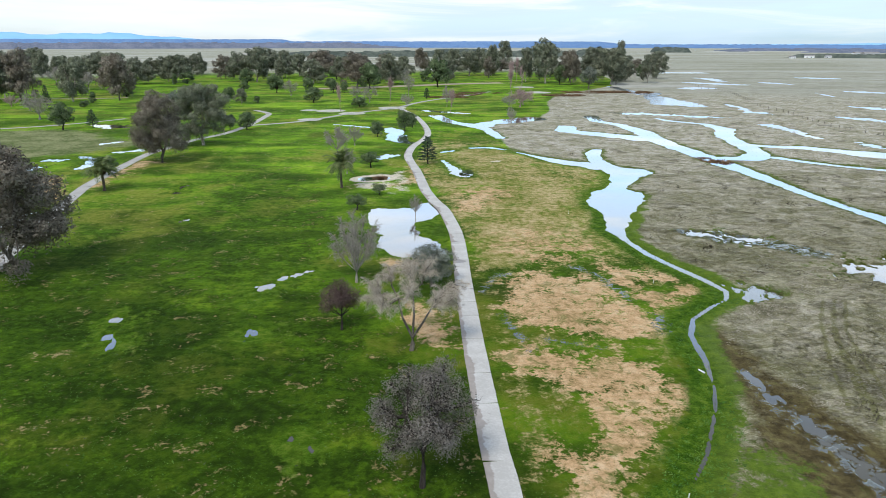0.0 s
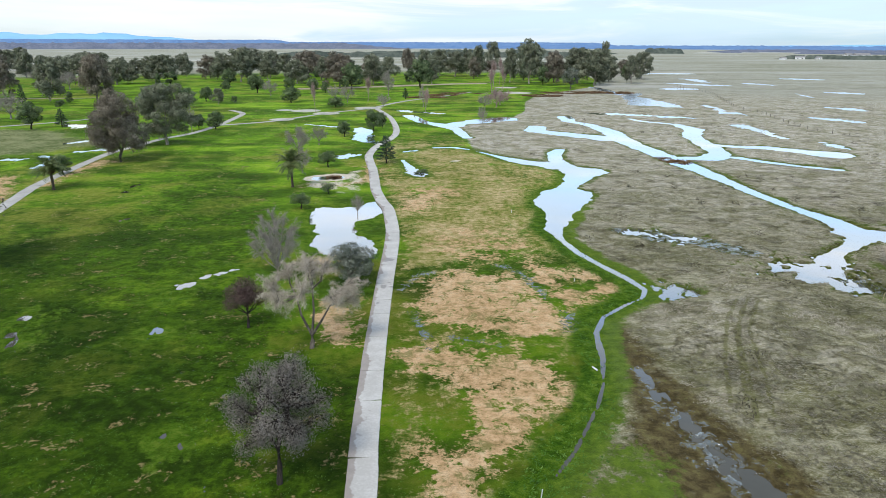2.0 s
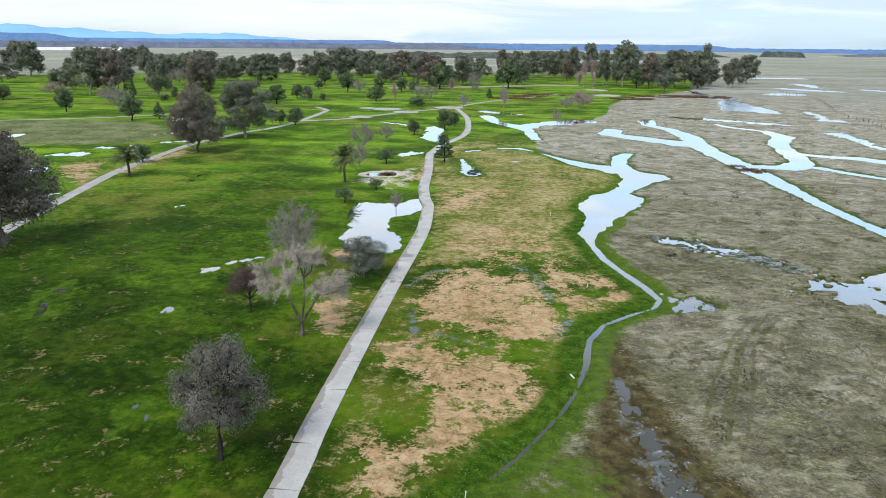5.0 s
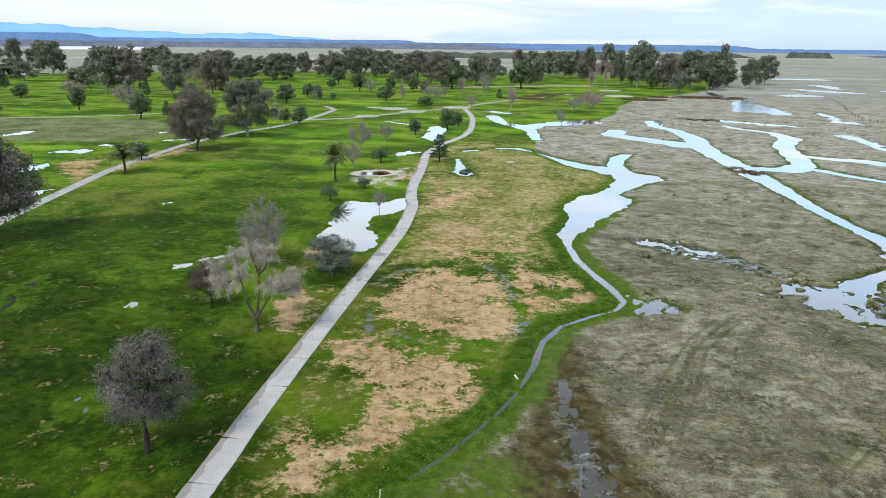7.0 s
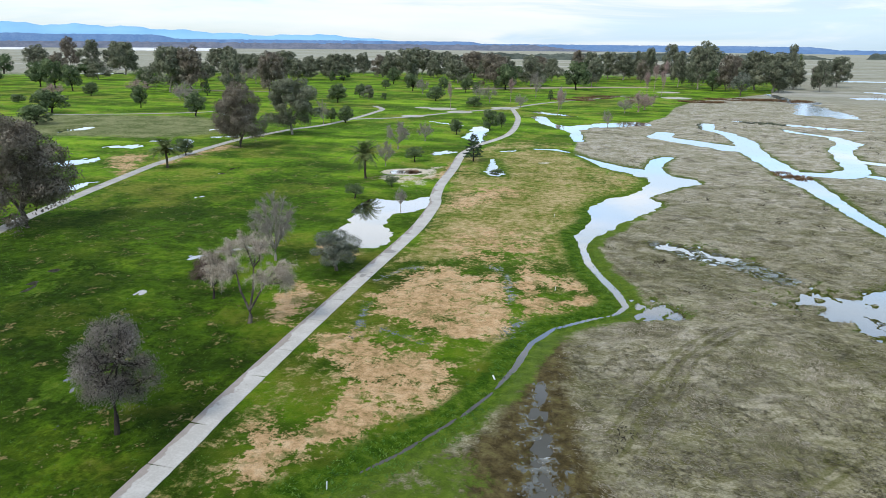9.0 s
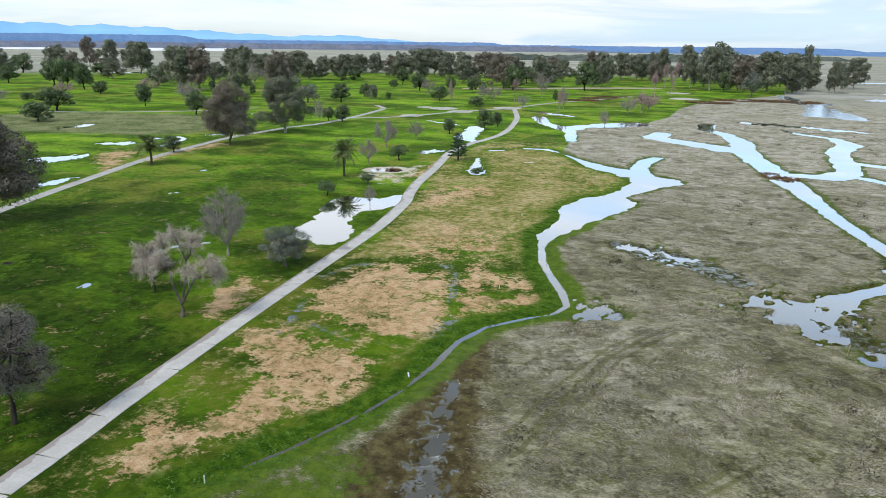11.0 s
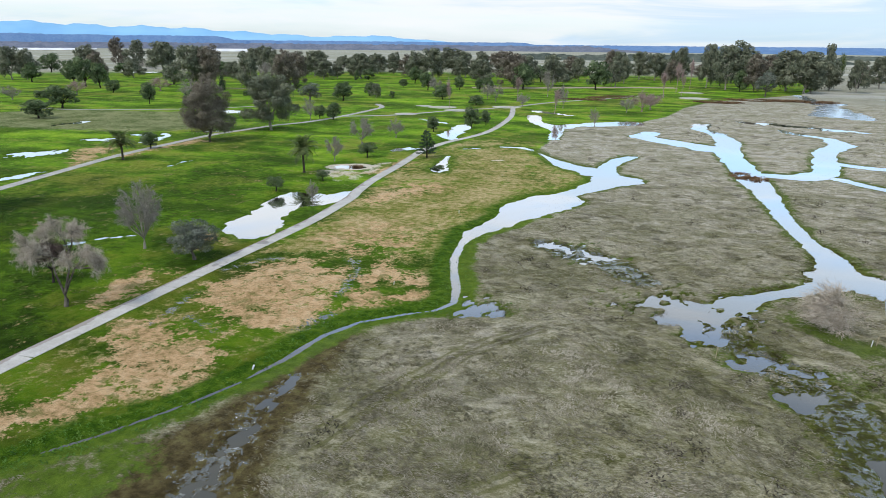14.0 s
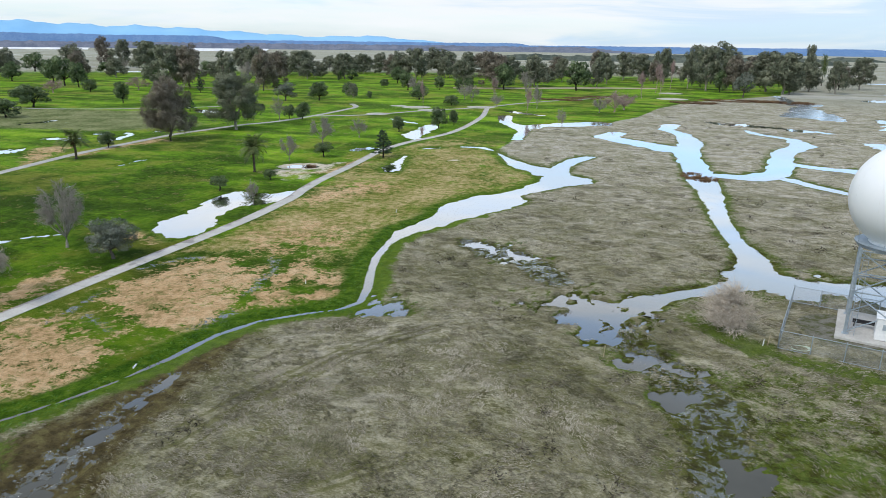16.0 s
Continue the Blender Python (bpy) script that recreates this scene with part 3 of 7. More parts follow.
# half widths in metres along each water's middle line
course("creek", [(16.6, 39.6, 0.0), (19.0, 43.1, 0.0), (21.8, 47.4, 0.01), (23.8, 51.4, 0.05), (25.4, 54.8, 0.10), (26.8, 58.6, 0.15), (28.1, 64.4, 0.20), (28.9, 71.2, 0.22), (30.9, 75.8, 0.20), (34.5, 79.5, 0.18), (37.6, 82.2, 0.18), (38.7, 85.1, 0.3), (37.4, 90, 0.4), (35.1, 95.4, 0.4), (32.7, 102.3, 0.55), (31.4, 109.5, 0.44), (31.2, 116.3, 1.61), (33.3, 123.1, 2.46), (34.8, 130.4, 3.47), (36.4, 138.9, 5.68), (38.6, 144.9, 5.85), (40.2, 152.2, 1.84), (43.3, 158.8, 2.46), (45.6, 165.6, 3.35), (47.7, 172, 6.05)], 0.6)
course("creek", [(44.2, 179, 3.17), (43.8, 190.4, 2), (45.3, 201.9, 2.19), (48.1, 208.9, 1.41)], 0.6)
course("creek", [(42.6, 180.5, 4.82), (39.1, 183.2, 3.89), (34.7, 186.6, 3.19), (29.9, 192.5, 1.5), (25.6, 199.8, 0.31), (20.1, 208.8, 0.25), (14.6, 213.8, 1.25), (8.4, 212.9, 0.57)], 0.6)
course("channel", [(61.9, 93.5, 2.98), (65.4, 92.6, 5.13), (68.2, 94.4, 3), (70.9, 97.4, 1.88)], 3.2)
course("channel", [(70.9, 97.4, 2.29), (73.8, 101.2, 1.12), (77.1, 103.8, 1.07), (81.3, 107.7, 1.32), (84.9, 111.4, 2.75), (85.3, 122.7, 1.98), (82.8, 133.5, 1.12), (81.2, 147.4, 1.39), (80.3, 165.1, 2.12), (78.5, 182.6, 3.32), (77, 199.7, 3.26), (74, 226.2, 3.37), (75.1, 252.9, 3.51), (72, 275.3, 2.58), (65.3, 289, 2.59), (67.1, 306.5, 3.36)], 0.55)
course("channel", [(85.3, 112.2, 3.86), (88.5, 112.6, 4.87), (91.8, 112.1, 4.3), (96.2, 112.5, 3.85), (99.8, 112.5, 3.53)], 1.4)
course("channel", [(66.4, 88.9, 1.6), (66.9, 85.3, 1.0)], 3.6)
course("channel", [(69, 235.9, 6.6), (61.8, 241.9, 4.98), (53.5, 248.9, 4.71), (47, 256.2, 4), (49.3, 269.2, 3.5)], 0.55)
course("channel", [(82.8, 193.3, 3.01), (89.5, 192.8, 3.85), (96.4, 202.3, 3.1), (99.6, 227.4, 2.75), (101.7, 242.4, 3.12), (109.6, 261, 3.51), (107.9, 277.2, 2.29), (97.1, 289.1, 1.9), (94.4, 298.9, 0.6)], 0.55)
course("channel", [(99.5, 220.5, 2.54), (106.2, 216.2, 2.36), (115.3, 213.7, 3.42), (123.4, 205.7, 4.23), (128.5, 200.4, 6.44)], 0.55)
course("channel", [(98, 194.1, 1.99), (103.3, 186.6, 1.63), (108, 181.8, 1.46), (109.1, 180.6, 1.27), (116.5, 175.2, 1.66)], 0.55)
course("middle_channel", [(-3.9, 309.6, 2.86), (3.1, 285.3, 2.35), (11.5, 273.1, 3.5), (17.1, 259.3, 1.87), (20, 236.1, 1.64)], 0.7)
course("middle_channel", [(15.1, 269.9, 4.4), (19.4, 280.1, 4.32), (27.1, 287.2, 6.19), (38.2, 295.9, 7.3)], 0.7)
course("band_water", [(81, 322.2, 4.02), (103.7, 313.4, 5.18), (114.2, 306.1, 4.99), (125.1, 301.4, 2.49)], 1.9)
course("pool2_water", [(125.2, 518.7, 2.53), (127.1, 479.2, 4.52), (125.5, 450, 6.56), (131.4, 444.7, 11.31)], 1.9)
course("p3_water", [(133.2, 275.2, 4.47), (133.5, 257.9, 2.63), (132.2, 242.6, 1.73), (132, 234.5, 1.44)], 1.9)
course("p4_water", [(153.1, 367.2, 2), (152.9, 348, 2.04), (147.2, 322.6, 2.52)], 1.9)
course("p5_water", [(151, 325.2, 4.39), (152.8, 317.3, 2.57)], 1.9)
course("p6_water", [(179, 302.8, 3.82), (185, 296, 5.8), (188.5, 287.4, 5.05)], 1.9)
course("p7_water", [(214.9, 352.8, 3.44), (220, 346.7, 6.01), (221.4, 339.4, 5.9)], 1.9)
course("p8_water", [(141, 226.3, 1.28), (139.9, 216.8, 2.36), (140, 210.8, 1.87)], 1.9)
course("p9_water", [(237.2, 632.4, 7.95), (240.6, 614, 8.23), (235.8, 582.9, 4.5)], 1.9)
course("p10_water", [(203.4, 566.1, 7.23), (219.4, 547.3, 10.89), (232.8, 536.4, 7.43)], 1.9)
course("p11_water", [(231.7, 741, 13.38), (271.4, 741.3, 13.39)], 1.9)
course("p12_water", [(265.3, 566.5, 6.27), (274.1, 543.8, 6.02)], 1.9)
course("p13_water", [(339.1, 637.9, 11.24), (354.7, 628.2, 11.07)], 1.9)
course("p14_water", [(276.3, 463, 6.05), (285, 455.3, 8.92)], 1.9)
course("p15_water", [(177.9, 493.7, 9.6), (185.2, 496.9, 13.01)], 1.9)
course("p16_water", [(247.2, 455, 0.87), (240.5, 419.5, 1.6)], 1.9)
course("puddle_water", [(40.8, 82.5, 0.75), (42.5, 84.7, 1.9), (44.2, 84.5, 1.5)], 3.8)
course("mud1_water", [(30.9, 62.2, 0.05), (31.3, 60.4, 0.22), (31.6, 58.4, 0.06)], 3.6)
course("mud3_water", [(31.5, 56.6, 0.15), (31.9, 54.8, 0.28), (32.4, 53.6, 0.12)], 4.2)
course("mud2_water", [(32.2, 51.4, 0.8), (32.8, 48.9, 1.15), (33.6, 46.4, 1.25), (34.4, 43.9, 1.15), (35.2, 41.5, 1.0)], 3.0)
course("s1_water", [(70.9, 82.3, 0.5), (73.8, 82.1, 0.5)], 3.6)
course("s2_water", [(75.5, 80.3, 0.5), (77.6, 79.8, 0.7)], 3.6)
course("s3_water", [(74.6, 74.6, 0.7), (76.4, 75.2, 0.9), (75.8, 73.0, 0.6)], 3.2)
course("s4_water", [(79.4, 66.6, 0.7), (80.6, 64.6, 1.2), (80.4, 62.6, 1.2)], 3.0)
course("s5_water", [(69.6, 80.8, 0.35), (71.9, 79.1, 0.35)], 3.4)
course("speckle_water", [(43.9, 113.5, 0.77), (48.9, 112.1, 1.4), (52.9, 109.5, 1.99)], 4.6)
course("strip_water", [(-0.2, 189, 0.47), (2.5, 178.2, 1.38), (5.2, 167, 1.75)], 1.9)
course("upper_t_water", [(-44.7, 276.1, 1.16), (-28.7, 265.3, 1.1)], 1.9)
course("small_water", [(-18.1, 193.9, 2.22), (-16.2, 197.9, 2.81)], 1.9)
course("mid_u_water", [(-8.7, 332.2, 2.66), (2.1, 324, 3.57), (9.8, 319.2, 1.85)], 1.9)
course("bunkpond_water", [(-19.2, 162.0, 2.0), (-14.8, 163.6, 2.2)], 1.2)
course("trick_water", [(-0.1, 205.2, 1.13), (2.9, 207.2, 0.56)], 1.9)
course("l1_water", [(-106.9, 195.5, 1.09), (-101.1, 192.1, 1.02), (-97.5, 181.5, 2.14), (-97.6, 176.3, 1.07)], 1.9)
course("l2_water", [(-100.4, 203.4, 1.73), (-95.8, 207.3, 2.47)], 1.9)
course("l3_water", [(-113, 220.4, 2.28), (-109.9, 226.2, 1.92)], 1.9)
course("l4_water", [(-113.6, 189.2, 2.53), (-110.2, 189.6, 2.04)], 1.9)
course("l5_water", [(-139, 272.4, 4.29), (-130.7, 267.9, 6.02)], 1.9)
course("l7_water", [(-117.6, 174, 2.55), (-111.3, 176.3, 4.45)], 1.9)
course("l9_water", [(-160, 198, 2.54), (-159.5, 204.6, 4.23), (-159.3, 211.1, 2.53)], 1.9)
course("l10_water", [(-107.6, 145.7, 5.91), (-105.2, 151.7, 3.03)], 1.9)
course("l11_water", [(-81.3, 114.7, 1.2), (-81.9, 120.7, 2.06), (-82.2, 127.4, 1.38)], 1.9)
course("l13_water", [(-475.3, 561.7, 16), (-464.7, 569.7, 16)], 1.9)
course("f1_water", [(-40.3, 74.7, 0.79)], 3.6)
course("f2_water", [(-38.6, 70.7, 0.69), (-37.4, 68.2, 0.54)], 3.6)
course("f3_water", [(-25, 81.2, 0.45)], 3.6)
course("f4_water", [(-25.5, 85.7, 0.5), (-23.9, 87, 0.42)], 3.6)
course("f5_water", [(-23.5, 89.9, 0.29), (-19.9, 93.7, 0.25)], 3.6)
course("f6_water", [(-22.3, 70.8, 0.66)], 3.6)
course("f7_water", [(-12.1, 48.6, 0.73)], 3.6)
course("f8_water", [(-60.1, 146.7, 0.59), (-61.4, 155.1, 0.61)], 3.6)
course("f9_water", [(-49.3, 122.2, 0.79), (-48.6, 124.9, 0.73)], 3.6)
WATERS = [
    ("creek", "creek", "narrow winding creek with a pale pool reflecting the sky", 0.7),
    ("channel", "channel", "branching marsh channel of still pale blue water", 1.0),
    ("middle_channel", "channel", "bright water channel between turf and marsh", 1.0),
    ("path_pond", "pond", "shallow rain pond beside the concrete path", 0.7),
    ("band_water", "pool", "flooded pool in the tan marsh grass", 2.1),
    ("pool_water", "pool", "flooded pool in the tan marsh grass", 2.5),
    ("pool2_water", "pool", "flooded pool in the tan marsh grass", 3.0),
    ("p3_water", "pool", "flooded pool in the tan marsh grass", 1.7),
    ("p4_water", "pool", "flooded pool in the tan marsh grass", 2.3),
    ("p5_water", "pool", "flooded pool in the tan marsh grass", 2.2),
    ("p6_water", "pool", "flooded pool in the tan marsh grass", 2.2),
    ("p7_water", "pool", "flooded pool in the tan marsh grass", 2.6),
    ("p8_water", "pool", "flooded pool in the tan marsh grass", 1.6),
    ("p9_water", "pool", "flooded pool in the tan marsh grass", 4),
    ("p10_water", "pool", "flooded pool in the tan marsh grass", 3.8),
    ("p11_water", "pool", "flooded pool in the tan marsh grass", 4),
    ("p12_water", "pool", "flooded pool in the tan marsh grass", 4.0),
    ("p13_water", "pool", "flooded pool in the tan marsh grass", 4),
    ("p14_water", "pool", "flooded pool in the tan marsh grass", 3.5),
    ("p15_water", "pool", "flooded pool in the tan marsh grass", 3.4),
    ("p16_water", "pool", "flooded pool in the tan marsh grass", 3.1),
    ("puddle_water", "puddle", "shallow puddle on brown marsh mud", 0.6),
    ("mud1_water", "puddle", "shallow puddle on brown marsh mud", 0.5),
    ("mud3_water", "puddle", "shallow puddle on brown marsh mud", 0.5),
    ("mud2_water", "puddle", "shallow puddle on brown marsh mud", 0.5),
    ("s1_water", "puddle", "shallow puddle on brown marsh mud", 0.6),
    ("s2_water", "puddle", "shallow puddle on brown marsh mud", 0.6),
    ("s3_water", "puddle", "shallow puddle on brown marsh mud", 0.5),
    ("s4_water", "puddle", "shallow puddle on brown marsh mud", 0.5),
    ("s5_water", "puddle", "shallow puddle on brown marsh mud", 0.6),
    ("speckle_water", "puddle", "shallow puddle on brown marsh mud", 0.7),
    ("strip_water", "pond", "narrow pond strip beside a pine", 1.1),
    ("upper_water", "pond", "pale pond on the turf beside the path", 1.6),
    ("upper_t_water", "puddle", "shallow bright puddle on wet turf", 1.8),
    ("small_water", "puddle", "shallow bright puddle on wet turf", 1.3),
    ("mid_u_water", "puddle", "shallow bright puddle on wet turf", 2.1),
    ("bunkpond_water", "pond", "rain water standing in a sand bunker", 1.1),
    ("trick_water", "puddle", "shallow bright puddle on wet turf", 1.4),
    ("l1_water", "puddle", "shallow bright puddle on wet turf", 1.5),
    ("l2_water", "puddle", "shallow bright puddle on wet turf", 1.6),
    ("l3_water", "puddle", "shallow bright puddle on wet turf", 1.8),
    ("l4_water", "puddle", "shallow bright puddle on wet turf", 1.6),
    ("l5_water", "puddle", "shallow bright puddle on wet turf", 2.1),
    ("l7_water", "puddle", "shallow bright puddle on wet turf", 1.5),
    ("l9_water", "puddle", "shallow bright puddle on wet turf", 1.9),
    ("l10_water", "puddle", "shallow bright puddle on wet turf", 1.4),
    ("l11_water", "puddle", "shallow bright puddle on wet turf", 1.1),
    ("l13_water", "puddle", "shallow bright puddle on wet turf", 4),
    ("f1_water", "puddle", "shallow bright puddle on wet turf", 0.7),
    ("f2_water", "puddle", "shallow bright puddle on wet turf", 0.7),
    ("f3_water", "puddle", "shallow bright puddle on wet turf", 0.7),
    ("f4_water", "puddle", "shallow bright puddle on wet turf", 0.7),
    ("f5_water", "puddle", "shallow bright puddle on wet turf", 0.7),
    ("f6_water", "puddle", "shallow bright puddle on wet turf", 0.6),
    ("f7_water", "puddle", "shallow bright puddle on wet turf", 0.5),
    ("f8_water", "puddle", "shallow bright puddle on wet turf", 1.2),
    ("f9_water", "puddle", "shallow bright puddle on wet turf", 1.0),
]

MAIN_PATH = [(7.8, -24.1), (6.5, 8.9), (5.3, 30.9), (4.7, 42.9), (4.3, 48.1), (3.9, 56.5), (3.4, 69.1), (2.9, 87.7), (2.7, 100.7), (2.4, 110.3), (1.8, 117.7), (0.1, 130.6), (-1.6, 137), (-2.8, 142.4), (-4.1, 149.4), (-5.3, 159.1), (-7.2, 174), (-9.3, 187), (-10.5, 196.8), (-10.3, 207.6), (-9.5, 217.1), (-6.7, 231.6), (-5.7, 248), (-7.5, 270.6), (-11.6, 299.7), (-17.3, 324.5), (-22.4, 344.4)]
WEST_PATH = [(-60, 75), (-67, 93), (-73.2, 113.5), (-80, 138.7), (-83.8, 154.1), (-86.9, 178.1), (-88.8, 199.7), (-87.4, 213.1), (-85.4, 230.4), (-80.1, 247.3), (-78.7, 273.4), (-80, 301.8), (-82.3, 317.7), (-92.2, 332.3)]
LINK_PATH = [(-78.6, 270), (-61.6, 283.3), (-52.5, 299.2), (-43.1, 317.7), (-31.4, 333.6), (-23.1, 346.5)]
EAST_PATH = [(-23.1, 346.5), (-13.5, 376.2), (-0.3, 402.4), (15.2, 427.2), (31.6, 459.2)]
BACK_PATH = [(-219.3, 240.9), (-197.4, 245.9), (-175.7, 257.2), (-157.8, 269.7), (-144.8, 285.1), (-138.6, 295.9)]
HILL_PATH = [(-261.2, 400.3), (-211.4, 400.5), (-188.4, 408.8)]
DIRT_ROAD = [(-90.5, 486.5), (-59.7, 498.8), (-19.3, 524.6), (16, 546), (48.5, 557.4)]

# sandy clearings, mud and lush places: (x, y, radius)
SAND_NORTH = [(6.9, 79.0), (9.0, 88.4), (12.7, 93.8), (16.7, 90.5), (20.7, 90.9), (23.9, 84.8), (26.1, 77.4), (27.0, 71.0), (23.0, 69.8), (19.4, 68.6), (15.6, 70.9), (12.4, 72.7), (9.4, 73.5)]
SAND_BEND = [(22.8, 98.0), (27.5, 95.0), (33.4, 91.3), (35.5, 86.8), (33.1, 80.8), (29.4, 78.8), (26.3, 78.2), (24.7, 84.9)]
GREEN_ISLE = [(27.2, 88.0), (29.9, 89.8), (32.2, 88.0), (32.2, 85.0), (29.9, 83.8), (27.9, 85.2)]
SAND_SOUTH = [(5.6, 66.5), (11.2, 67.6), (15.0, 65.5), (19.2, 66.4), (21.7, 62.9), (22.9, 59.5), (24.9, 58.8), (24.6, 55.4), (22.9, 53.1), (20.4, 52.6), (18.8, 50.1), (16.8, 47.6), (15.3, 46.3), (16.0, 44.3), (14.3, 43.8), (13.5, 41.6), (12.0, 39.0), (10.6, 39.0), (10.4, 43.2), (8.8, 45.1), (9.7, 49.1), (12.6, 48.4), (13.9, 50.5), (13.7, 54.3), (13.1, 57.5), (10.3, 60.5), (7.6, 61.2)]
SAND_LANE = [(-5.9, 76.3), (-4.7, 80.7), (-0.5, 80.6), (0.2, 73.7), (0.8, 68.3), (-0.7, 67.0), (-3.7, 72.0)]
SAND_RIM = [(-10.7, 178.5), (-7.6, 162.5), (-6.2, 148.7), (-11.0, 144.3), (-21.4, 151.1), (-23.6, 160.9), (-19.2, 169.2), (-13.0, 170.2)]
SAND_UPPER = [(3.2, 137.0), (2.8, 148.3), (10.5, 154.0), (14.9, 144.6), (9.9, 139.9), (6.3, 130.9)]
SAND_THIN = [(8.0, 113.8), (13.6, 117.1), (24.1, 116.1), (26.0, 106.3), (24.2, 98.8), (14.2, 95.8), (8.5, 103.0)]
SAND_TREE = [(-7.0, 97.5, 2.0), (-2.5, 96.5, 1.0)]
SAND_FIELD = [(4.8, 131.0, 3.4), (7.5, 141.0, 4.0), (12.5, 147.0, 3.1)]
SAND_GREEN = [(-20.5, 154.5, 1.8), (-13.0, 154.0, 2.8), (-8.0, 158.5, 2.6), (-7.0, 172.0, 2.0), (-9.0, 178.0, 1.6)]
SAND_WEST = [(-98.0, 159.0, 5.0), (-92.0, 150.0, 3.0), (-82.0, 138.5, 1.6)]
SAND_WEST_ROAD = [(-82.0, 152.0, 1.5), (-83.5, 171.0, 2.0), (-82.5, 186.0, 2.5)]
BUNKER = [(-18.6, 162.0, 4.3), (-15.6, 163.4, 4.3)]
SAND_SPOT = [(14.2, 187.0, 0.9), (16.0, 187.8, 0.7)]
GREENS = [(-55.0, 330.0, 8.0), (-43.0, 318.0, 7.0), (-66.0, 333.0, 5.0), (-58.0, 292.0, 6.0), (-26.0, 345.0, 8.0), (62.0, 452.0, 10.0), (59.0, 505.0, 9.0)]
FIELD = [(9.0, 98.0, 4.0), (13.0, 112.0, 8.5), (17.0, 128.0, 11.0), (22.0, 150.0, 13.0), (16.0, 175.0, 13.0), (12.0, 205.0, 10.0)]
WEST_FIELD = [(-108.0, 222.0, 8.0), (-128.0, 215.0, 22.0), (-152.0, 222.0, 34.0), (-190.0, 215.0, 30.0)]
MUD_FLAT = [(30.9, 73.0, 1.4), (31.2, 66.0, 2.1), (31.4, 60.0, 2.9), (32.0, 54.0, 3.6), (32.0, 48.0, 5.4), (33.5, 43.0, 6.0), (33.5, 36.0, 7.6), (31.0, 20.0, 7.0), (30.0, 5.0, 3.0)]
MUD_WET = [(31.2, 61.5, 0.5), (31.5, 56.0, 0.8), (32.6, 51.0, 1.5), (33.4, 46.4, 1.9), (35.0, 41.5, 1.8)]
MUD_SPECKLED = [(43.3, 113.9, 2.6), (49.0, 111.0, 3.6), (54.5, 107.5, 3.2), (60.0, 101.0, 2.6)]
SHALLOWS = [(61.0, 91.9), (64.6, 87.4), (69.3, 82.6), (71.8, 79.3), (73.7, 75.2), (75.8, 69.0), (76.3, 65.9), (76.6, 58.0), (81.4, 58.0), (82.2, 69.8), (81.9, 75.4), (79.7, 77.2), (78.3, 81.2), (75.1, 82.6), (72.8, 87.0), (70.0, 92.0)]
MUD_SHALLOWS = [(77.5, 77.0), (76.0, 74.0), (76.3, 68.0), (76.8, 58.0), (81.0, 58.0), (82.0, 69.0), (81.6, 75.4), (79.7, 77.0)]
EAST_ROUGH = [(76.6, 80.0), (83.1, 85.2), (93.8, 83.3), (102.0, 78.0), (98.0, 58.0), (76.0, 54.0), (75.6, 68.2)]
WET_STRIPS = [[(5.4, 85.0, 0.5), (7.6, 90.8, 0.9), (9.8, 92.0, 0.7)], [(18.8, 96.0, 0.6), (22.8, 90.0, 0.8), (24.6, 81.5, 0.7)], [(26.8, 76.4, 0.9), (25.5, 71.5, 0.7)], [(9.6, 66.8, 0.6), (7.5, 76.0, 0.6)], [(12.0, 69.5, 0.6), (17.5, 67.2, 0.5)]]
LUSH_HUMP = [(26.4, 46.5, 2.6), (25.6, 41.0, 4.0), (25.0, 34.0, 5.0)]
LUSH_PAD = [(77.0, 95.0, 1.5), (81.0, 90.0, 2.4), (86.3, 86.6, 1.6), (92.0, 85.5, 1.6), (98.0, 84.0, 1.6)]
LUSH_EAST = [(83.5, 66.0, 2.0), (87.0, 67.5, 3.0), (92.0, 68.0, 3.0), (98.0, 66.0, 4.0)]
RISE_CREST = [(35.5, 72.0), (41.0, 79.0), (52.0, 84.0), (57.0, 74.0), (52.0, 60.0), (45.0, 53.0), (39.0, 55.0)]
RISE_FLANK = [(57.0, 77.0), (66.0, 80.0), (75.0, 70.0), (76.0, 40.0), (46.0, 36.0), (48.0, 50.0), (56.0, 60.0)]
# a low rise under the lodged grass
RISE = [(34.5, 73.0), (40.0, 81.0), (50.0, 89.0), (58.0, 95.0), (63.5, 87.5), (69.5, 81.5), (73.0, 74.5), (75.3, 67.0), (75.5, 56.0), (72.0, 30.0), (42.0, 28.0), (38.5, 47.0), (34.8, 60.0)]
RADAR_YARD = [(93.0, 97.0, 5.0), (104.0, 97.0, 6.0)]
# wheel tracks pressed into the rough grass
TRACK_NORTH = [(50.3, 78.5), (45.0, 69.2), (42.0, 58.7), (39.8, 52.0)]
TRACK_SOUTH = [(38.6, 54.9), (41.6, 63.8), (45.5, 72.8), (49.7, 79.9)]
TRACK_LOOP = [(55.9, 54.6), (50.7, 48.2)]
ROUGH_WEST = [(-20.0, 30.0, 22.0), (-22.0, 52.0, 17.0), (-40.0, 70.0, 16.0), (-62.0, 100.0, 14.0)]
ROUGH_LANE = [(-12.0, 70.0, 5.0), (-30.0, 95.0, 8.0), (-45.0, 125.0, 9.0)]
ROUGH_PATH = [(0.0, 34.0, 8.0), (1.0, 48.0, 6.0), (-5.0, 62.0, 6.0)]
FAIRWAY = [(-24.0, 96.0, 7.0), (-34.0, 122.0, 11.0), (-42.0, 150.0, 11.0), (-48.0, 172.0, 7.0)]
